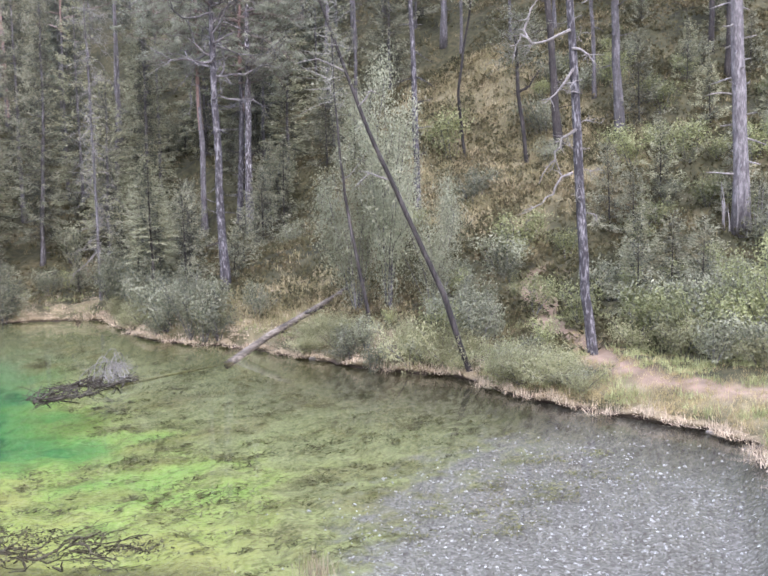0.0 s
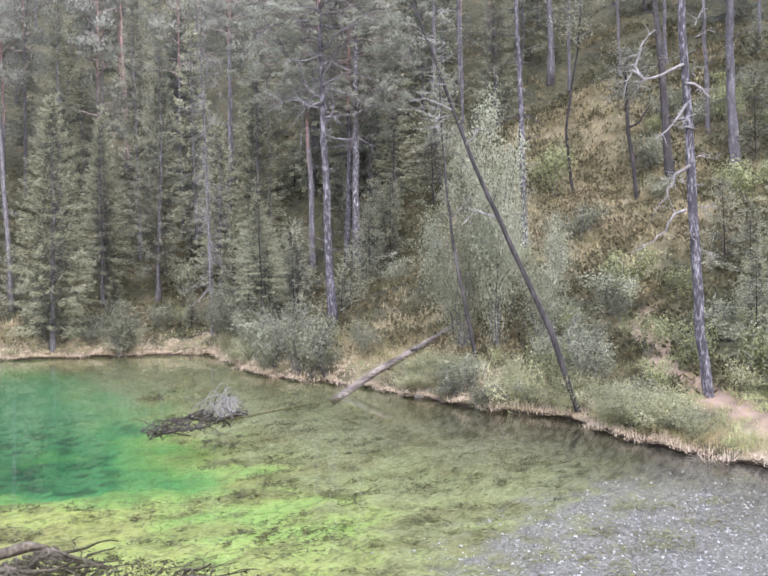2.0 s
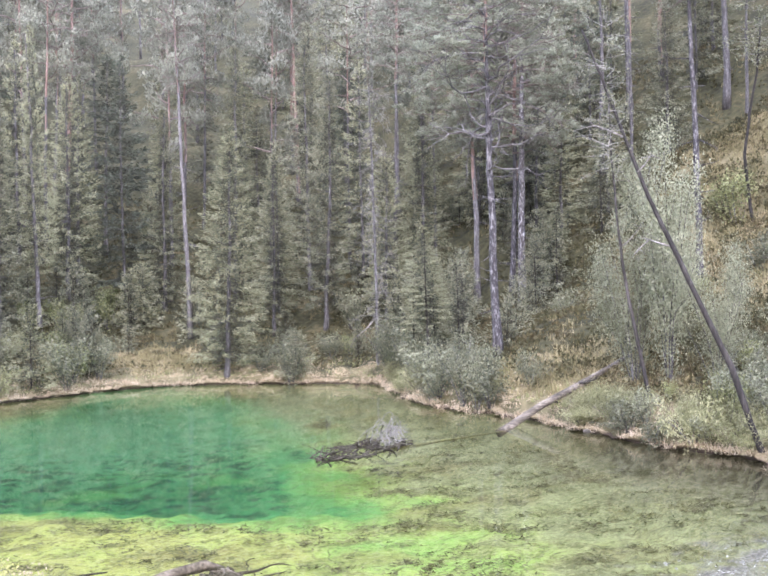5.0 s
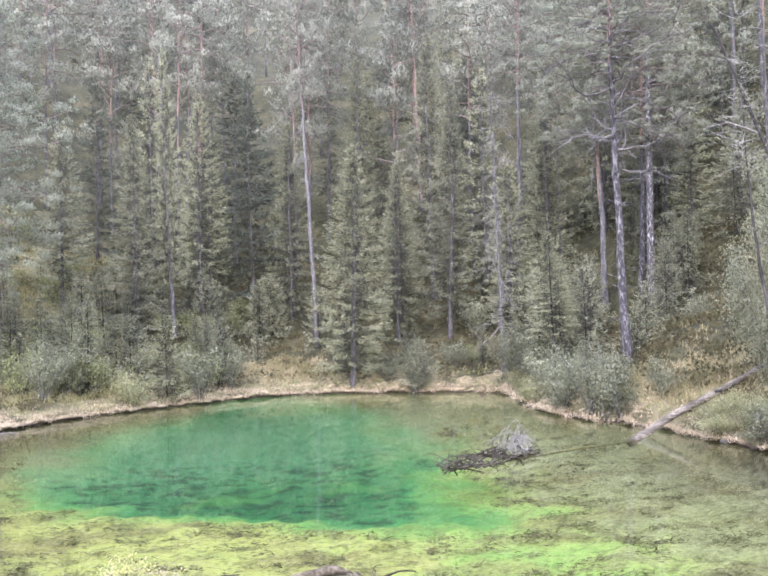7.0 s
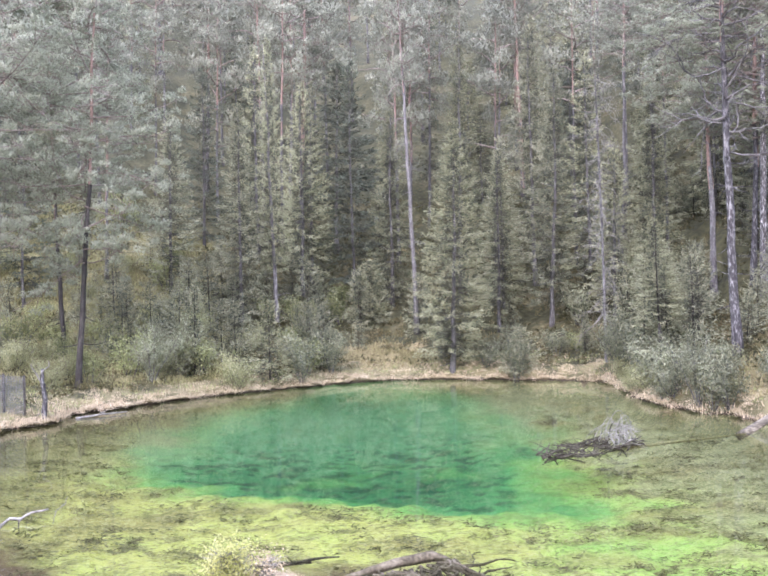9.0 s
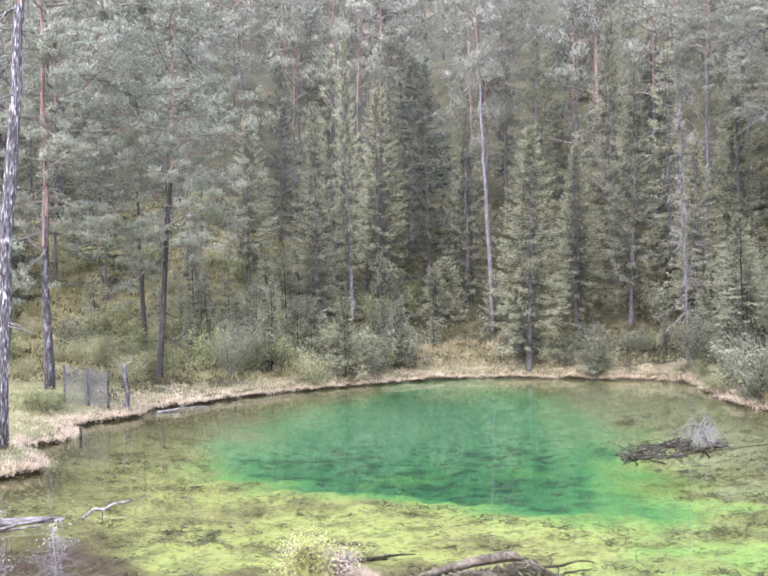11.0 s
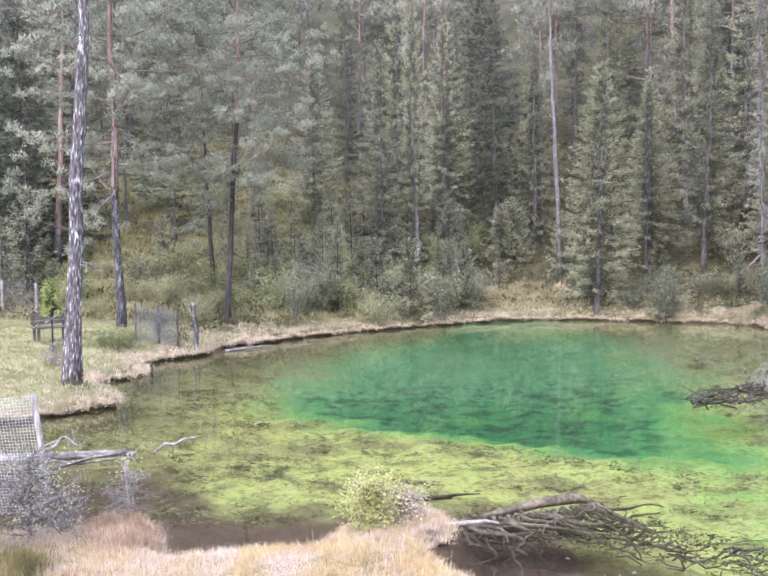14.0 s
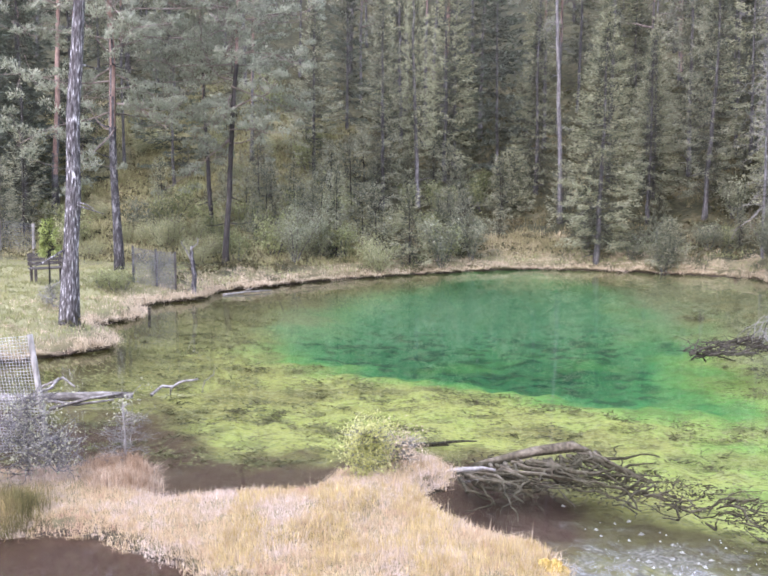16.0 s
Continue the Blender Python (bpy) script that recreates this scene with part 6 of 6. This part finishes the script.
# sunken branches on the bed
for x, y, a, ln in ((0.8, 14.6, -0.1, 1.2),):
    b = thing("sunken_branch", x, y, ground_at(x, y) + 0.06, "dark sunken branch on the pond bed", "dead wood", "sunken branches")
    wood = Wood()
    wood.stick(wander((-ln / 2, 0, 0), (math.cos(a), math.sin(a), 0), ln, 6, 0.16), [0.04, 0.04, 0.035, 0.03, 0.025, 0.018, 0.01], 5)
    part("trunk", wood.mesh("trunk", [M_WET]), b)
    for _ in range(4):
        wood = Wood()
        wood.stick(wander((random.uniform(-0.4, 0.4) * ln, 0, 0), (random.uniform(-1, 1), random.uniform(-1, 1), 0.1), 0.4 * ln, 4, 0.3), [0.018, 0.015, 0.012, 0.008, 0.004], 4)
        part("branch", wood.mesh("branch", [M_WET]), b)

# drift logs by the wire fence
M_DRIFT = material("grey_driftwood", [(0.05, 0.044, 0.038), (0.137, 0.124, 0.108), (0.331, 0.312, 0.287)], 4, 24, 0.85, 0.8, 0.02, stretch=(0.35, 1, 1))
drift = thing("drift_log", -4.8, 15.15, 0.02, "peeled drift log lying in the shallows", "log")
wood = Wood()
wood.stick([(-1.6, -0.1, 0.02), (-0.6, -0.03, 0.04), (0.2, 0.03, 0.06), (0.62, 0.07, 0.05)], [0.075, 0.075, 0.06, 0.045], 8, rough=0.06)
part("trunk", wood.mesh("trunk", [M_DRIFT]), drift)
for pts in ([(-0.9, -0.1, 0.03), (-0.2, -0.3, -0.02), (0.4, -0.25, 0.05)], [(-0.5, -0.6, -0.02), (0.0, -0.2, 0.06), (0.5, 0.0, 0.1)], [(-1.2, 0.7, 0.0), (-0.8, 0.9, 0.16), (-0.55, 0.75, 0.03)], [(-0.85, 0.85, 0.16), (-0.95, 0.7, 0.02), (-1.1, 0.5, 0.0)]):
    wood = Wood()
    wood.stick(pts, [0.028, 0.026, 0.018], 5, rough=0.08)
    part("branch", wood.mesh("branch", [M_DRIFT]), drift)
bent_tree("drift_branch", [(-3.95, 15.6, 0.0), (-3.83, 15.8, 0.09), (-3.68, 15.9, 0.05), (-3.55, 16.0, 0.12), (-3.3, 16.15, 0.13)], 0.03, 0.018, M_DRIFT, "bleached crooked branch standing out of the water", [[(-3.7, 15.9, 0.06), (-3.72, 15.88, -0.1)]], category="dead wood", sides=6, branch_r=0.02)
bent_tree("drift_twig", [(-3.2, 16.0, -0.05), (-3.15, 16.05, 0.12), (-3.02, 16.12, 0.22), (-2.98, 16.15, 0.33)], 0.01, 0.005, M_DEAD_WOOD, "thin pale twig standing out of the water", category="dead wood", sides=4)
bent_tree("drift_branch", [(-5.0, 29.0, 0.02), (-4.4, 29.4, 0.06), (-3.7, 29.9, 0.05)], 0.04, 0.02, M_DEAD_WOOD, "pale branch afloat beside the bank", [[(-4.4, 29.4, 0.06), (-4.2, 29.2, 0.2)]], category="dead wood", sides=6)
bent_tree("mooring_stub", [(-6.37, 25.0, -0.3), (-6.36, 25.0, 0.16)], 0.045, 0.04, M_WET, "short dark stub standing in the water", category="post", sides=6)

# ---- by the meadow: stump, bench, fences ----
stump = bent_tree("dead_stump", [(-5.78, 28.0, 0.12), (-5.75, 28.0, 0.7), (-5.82, 28.02, 1.25), (-5.8, 28.0, 1.6)], 0.085, 0.045, M_BARK_FLECKED, "broken grey tree stump with splintered top by the water",
                  [[(-5.8, 28.0, 1.2), (-6.0, 27.95, 1.5), (-6.1, 27.9, 1.75)], [(-5.8, 28.0, 1.45), (-5.6, 27.95, 1.7), (-5.65, 27.95, 1.85)], [(-5.76, 28.0, 0.4), (-6.1, 27.9, 0.15), (-6.3, 27.85, 0.1)]], M_DEAD_WOOD, "stump")


def bevel_box(sx, sy, sz, mat, name, b=0.008):
    bm = bmesh.new()
    bmesh.ops.create_cube(bm, size=1)
    for v in bm.verts:
        v.co = Vector((v.co.x * sx, v.co.y * sy, v.co.z * sz))
    bmesh.ops.bevel(bm, geom=bm.edges[:], offset=b, segments=1, affect="EDGES")
    me = bpy.data.meshes.new(name)
    bm.to_mesh(me)
    bm.free()
    me.materials.append(mat)
    return me


M_PLANK = material("weathered_plank", [(0.03, 0.026, 0.022), (0.065, 0.057, 0.05), (0.13, 0.115, 0.10)], 3, 25, 0.85, 0.6, 0.01, stretch=(0.3, 1, 1))
bx, by = -9.75, 27.0
bench = thing("bench", bx, by, ground_at(bx, by), "weathered dark wooden bench on the meadow", "bench", m=Matrix.Translation((bx, by, ground_at(bx, by))) @ Matrix.Rotation(radians(38), 4, "Z"))
for x in (-0.42, 0.42):
    for y in (-0.2, 0.2):
        part("leg", bevel_box(0.07, 0.07, 0.44, M_PLANK, "leg"), bench, place=Matrix.Translation((x, y, 0.2)))
    part("back_post", bevel_box(0.06, 0.05, 0.5, M_PLANK, "back_post"), bench, place=Matrix.Translation((x, 0.25, 0.62)) @ Matrix.Rotation(radians(-10), 4, "X"))
    part("armrest", bevel_box(0.06, 0.5, 0.04, M_PLANK, "armrest"), bench, place=Matrix.Translation((x, 0.02, 0.6)))
for y in (-0.2, -0.07, 0.06, 0.19):
    part("seat_plank", bevel_box(1.0, 0.11, 0.035, M_PLANK, "seat_plank"), bench, place=Matrix.Translation((0, y, 0.437)))
for z in (0.56, 0.68, 0.80):
    part("back_plank", bevel_box(1.0, 0.03, 0.105, M_PLANK, "back_plank"), bench, place=Matrix.Translation((0, 0.24 + (z - 0.5) * 0.16, z)) @ Matrix.Rotation(radians(-10), 4, "X"))

guard = thing("young_spruce", -9.22, 25.61, ground_at(-9.22, 25.61), "small bright spruce on a bare stem beside the bench", "tree")
wood = Wood()
wood.stick([(0, 0, -0.1), (0.01, 0, 0.6), (-0.02, 0.01, 1.2), (0, 0, 1.7)], [0.03, 0.026, 0.02, 0.008], 6)
part("trunk", wood.mesh("trunk", [M_BARK_DARK]), guard)
part("crown", spruce_crown(1.1, 0.32, 0.0, 48, 60, material("bright_young_needles", [(0.19, 0.23, 0.065), (0.32, 0.37, 0.12), (0.44, 0.48, 0.20)], 2, 9, 0.6, 0.0, island=0.4, translucent=0.4), 0.0, 0.14), guard, place=Matrix.Translation((0, 0, 1.0)) @ Matrix.Scale(0.82, 4))
tuft = thing("dead_bush", -8.16, 22.81, ground_at(-8.16, 22.81), "small grey dead bush on the meadow", "shrub")
tagged(part("branchwork", dead_branches(0.55, 0.02, 26, 0.4, M_TWIG, 0.012, 4, 0.0, 2), tuft), kind="stuff")
sprig_part(tuft, (0, 0, 0.15), 0.4, 0.28, 16, M_WILLOW, leaf=0.05)

M_WIRE = material("galvanised_wire", [(0.315, 0.315, 0.307), (0.435, 0.435, 0.427), (0.54, 0.54, 0.532)], 8, 40, 0.45, 0.0, metal=0.3)
M_WIRE_OLD = material("dull_wire", [(0.112, 0.115, 0.122), (0.175, 0.178, 0.187), (0.238, 0.241, 0.252)], 8, 40, 0.6, 0.0, metal=0.2)
M_POST = material("grey_post", [(0.11, 0.103, 0.092), (0.21, 0.20, 0.18), (0.40, 0.385, 0.355)], 6, 24, 0.85, 0.6, 0.01, stretch=(1, 1, 0.25))


def wire_fence(name, a, b, h, cell, wire, mat, label, posts, post_r, post_mat, sag=0.0, z_a=None, z_b=None, bottom=0.02, lean=0.0):
    """Square wire netting between posts; each wire is a real round strand."""
    a, b = Vector(a), Vector(b)
    za, zb = z_a if z_a is not None else ground_at(*a), z_b if z_b is not None else ground_at(*b)
    t = thing(name, a.x, a.y, za, label, "fence")
    run = Vector((b.x - a.x, b.y - a.y, zb - za))
    side = Vector((-run.y, run.x, 0)).normalized()
    net = Wood()
    cols, rws = int(run.length / cell), int((h - bottom) / cell)

    def at(u, v):
        drop = sag * math.sin(math.pi * min(1, u * 1.0)) * (v / h) ** 2
        wave = 0.02 * math.sin(u * 9 + v * 2.5) + 0.012 * math.sin(u * 23 - v * 5)
        return run * u + Vector((0, 0, v - drop)) + side * (wave - 0.07) - run.normalized() * lean * v

    for i in range(cols + 1):
        net.stick([at(i / cols, bottom + (h - bottom) * k / 6) for k in range(7)], [wire] * 7, 3, cap=False)
    for j in range(rws + 1):
        net.stick([at(i / 14, bottom + (h - bottom) * j / rws) for i in range(15)], [wire] * 15, 3, cap=False)
    tagged(part("netting", net.mesh("netting", [mat]), t), kind="stuff")
    for u in posts:
        wood = Wood()
        foot = run * u
        top = foot + Vector((0, 0, h + 0.03)) - run.normalized() * lean * h
        wood.stick([foot - Vector((0, 0, 0.3)), foot.lerp(top, 0.35), foot.lerp(top, 0.7), top], [post_r, post_r, post_r * 0.97, post_r * 0.93], 8, rough=0.03)
        part("post", wood.mesh("post", [post_mat]), t)
    return t


wire_fence("wire_fence", (-4.28, 11.75), (-8.4, 11.3), 1.62, 0.04, 0.0032, M_WIRE, "silvery wire netting on grey posts in the shallows", (0.0, 0.62, 1.0), 0.042, M_POST, 0.12, 0.0, 0.1, 0.14, -0.12)
wire_fence("wire_fence", (-7.65, 28.3), (-6.3, 27.95), 1.1, 0.05, 0.006, M_WIRE_OLD, "rusty wire netting guard on dark posts by the water", (0.0, 0.55, 1.0), 0.035, M_PLANK, 0.03)
shrub("w", -7.0, 28.55, 1.05, 0.9)
wire_fence("wire_fence", (-12.7, 33.8), (-17.0, 35.2), 1.15, 0.09, 0.005, M_WIRE_OLD, "dull wire netting fence behind the meadow", (0.0, 0.33, 0.66, 1.0), 0.06, M_POST, 0.02)

# ---- plants on the spit ----
M_PALE_LEAF = material("pale_willow_leaves", [(0.24, 0.24, 0.15), (0.36, 0.36, 0.25), (0.46, 0.45, 0.34)], 3, 14, 0.7, 0.0, island=0.15, translucent=0.4)
bush = thing("flowering_bush", -0.2, 10.75, ground_at(-0.2, 10.75), "small yellow-green bush on the spit", "shrub")
M_YELLOW = material("yellow_leaves", [(0.31, 0.32, 0.10), (0.48, 0.48, 0.19), (0.62, 0.60, 0.32)], 3, 14, 0.6, 0.0, island=0.15, translucent=0.45)
sprig_part(bush, (-0.04, 0, 0.05), 0.42, 0.28, 420, M_YELLOW, leaf=0.032, name="leaves")
bush = thing("low_bush", 0.12, 11.0, ground_at(0.12, 11.0), "low pale bush on the tip of the spit", "shrub")
sprig_part(bush, (0, 0, 0.03), 0.2, 0.3, 130, M_DRY, leaf=0.03, name="leaves")
dead = thing("dead_bush", -3.1, 10.9, ground_at(-3.1, 10.9), "grey leafless bush on the spit", "shrub")
tagged(part("branchwork", dead_branches(0.7, 0.05, 64, 0.34, M_DEAD_WOOD, 0.0045, 4, -0.03, 2), dead), kind="stuff")
wood = Wood()
wood.stick([(0, 0, -0.1), (0.01, 0, 0.4), (-0.01, 0.01, 0.85)], [0.016, 0.014, 0.010], 6)
part("stem", wood.mesh("stem", [M_DEAD_WOOD]), dead)
sprig_part(dead, (0.05, 0, 0.62), 0.3, 0.22, 9, M_PALE_LEAF, leaf=0.034)
for x, y, h, n in ((-4.1, 10.55, 0.95, 60), (-4.6, 10.1, 0.95, 50), (-3.75, 10.5, 0.5, 26)):
    sh = thing("bog_willow", x, y, ground_at(x, y), "twiggy grey bog willow with few pale leaves", "shrub", "shrubs on the spit")
    tagged(part("branchwork", dead_branches(h, 0.05, n, 0.5, M_BARK_PALE, 0.008, 4, -0.04, 2), sh), kind="stuff")
    sprig_part(sh, (0, 0, 0.1), h * 0.85, 0.42, n, M_PALE_LEAF, leaf=0.034, name="leaves")
hummock = scatter(1500, (-3.55, -2.55, 10.3, 11.4), lambda x, y, s, u: (s > 0.02) & (np.hypot(x + 3.05, y - 10.85) < 0.5), 53)
pts = tufts(hummock, 12, 0.05, 54)
pts[:, 2] += 0.12 * np.clip(1 - np.hypot(pts[:, 0] + 3.05, pts[:, 1] - 10.85) / 0.5, 0, 1)
stuff("tussock_sedge", blade_mesh("tussock_sedge", pts, np.random.uniform(0.08, 0.24, len(pts)), 0.009, 0.8, material("russet_blades", [(0.24, 0.15, 0.09), (0.40, 0.29, 0.19), (0.56, 0.46, 0.35)], 3, 14, 0.8, 0.0, island=0.35, translucent=0.25)), "russet sedge hummock under the dead bush", "sedge")
tuft_at = np.array([[5.75, 8.25, -0.35], [5.84, 8.28, -0.35], [5.66, 8.22, -0.35], [5.78, 8.2, -0.35]])
pts = tufts(tuft_at, 26, 0.10, 61)
stuff("sedge_tuft", blade_mesh("sedge_tuft", pts, np.random.uniform(0.29, 0.38, len(pts)), 0.010, 0.3, M_DRY), "small tawny sedge tuft in the shallows", "sedge")
pts = tufts(scatter(900, (-5.4, -3.7, 9.2, 9.9), lambda x, y, s, u: (s > 0.02) & (s < 1.4), 51), 16, 0.07, 52)
stuff("tussock_sedge", blade_mesh("tussock_sedge", pts, np.random.uniform(0.1, 0.32, len(pts)), 0.010, 0.85, material("tussock_blades", [(0.07, 0.062, 0.03), (0.18, 0.16, 0.062), (0.38, 0.29, 0.15)], 2.5, 14, 0.8, 0.0, island=0.45, translucent=0.25)), "dark olive tussocks by the brown pool", "sedge")
moss = thing("moss_hummock", 1.35, 8.1, 0.1, "bright yellow moss hummock at the edge of the spit", "moss")
bm = bmesh.new()
bmesh.ops.create_icosphere(bm, subdivisions=4, radius=1)
for v in bm.verts:
    v.co *= 0.85 + 0.3 * noise.noise(v.co * 2) + 0.16 * noise.noise(v.co * 7) + 0.08 * noise.noise(v.co * 17)
    v.co = Vector((v.co.x * 0.22, v.co.y * 0.2, v.co.z * 0.2))
me = bpy.data.meshes.new("cushion")
bm.to_mesh(me)
bm.free()
me.materials.append(material("yellow_moss", [(0.13, 0.085, 0.025), (0.31, 0.215, 0.055), (0.44, 0.33, 0.11)], 9, 50, 0.95, 1.0, 0.02))
part("cushion", me, moss)
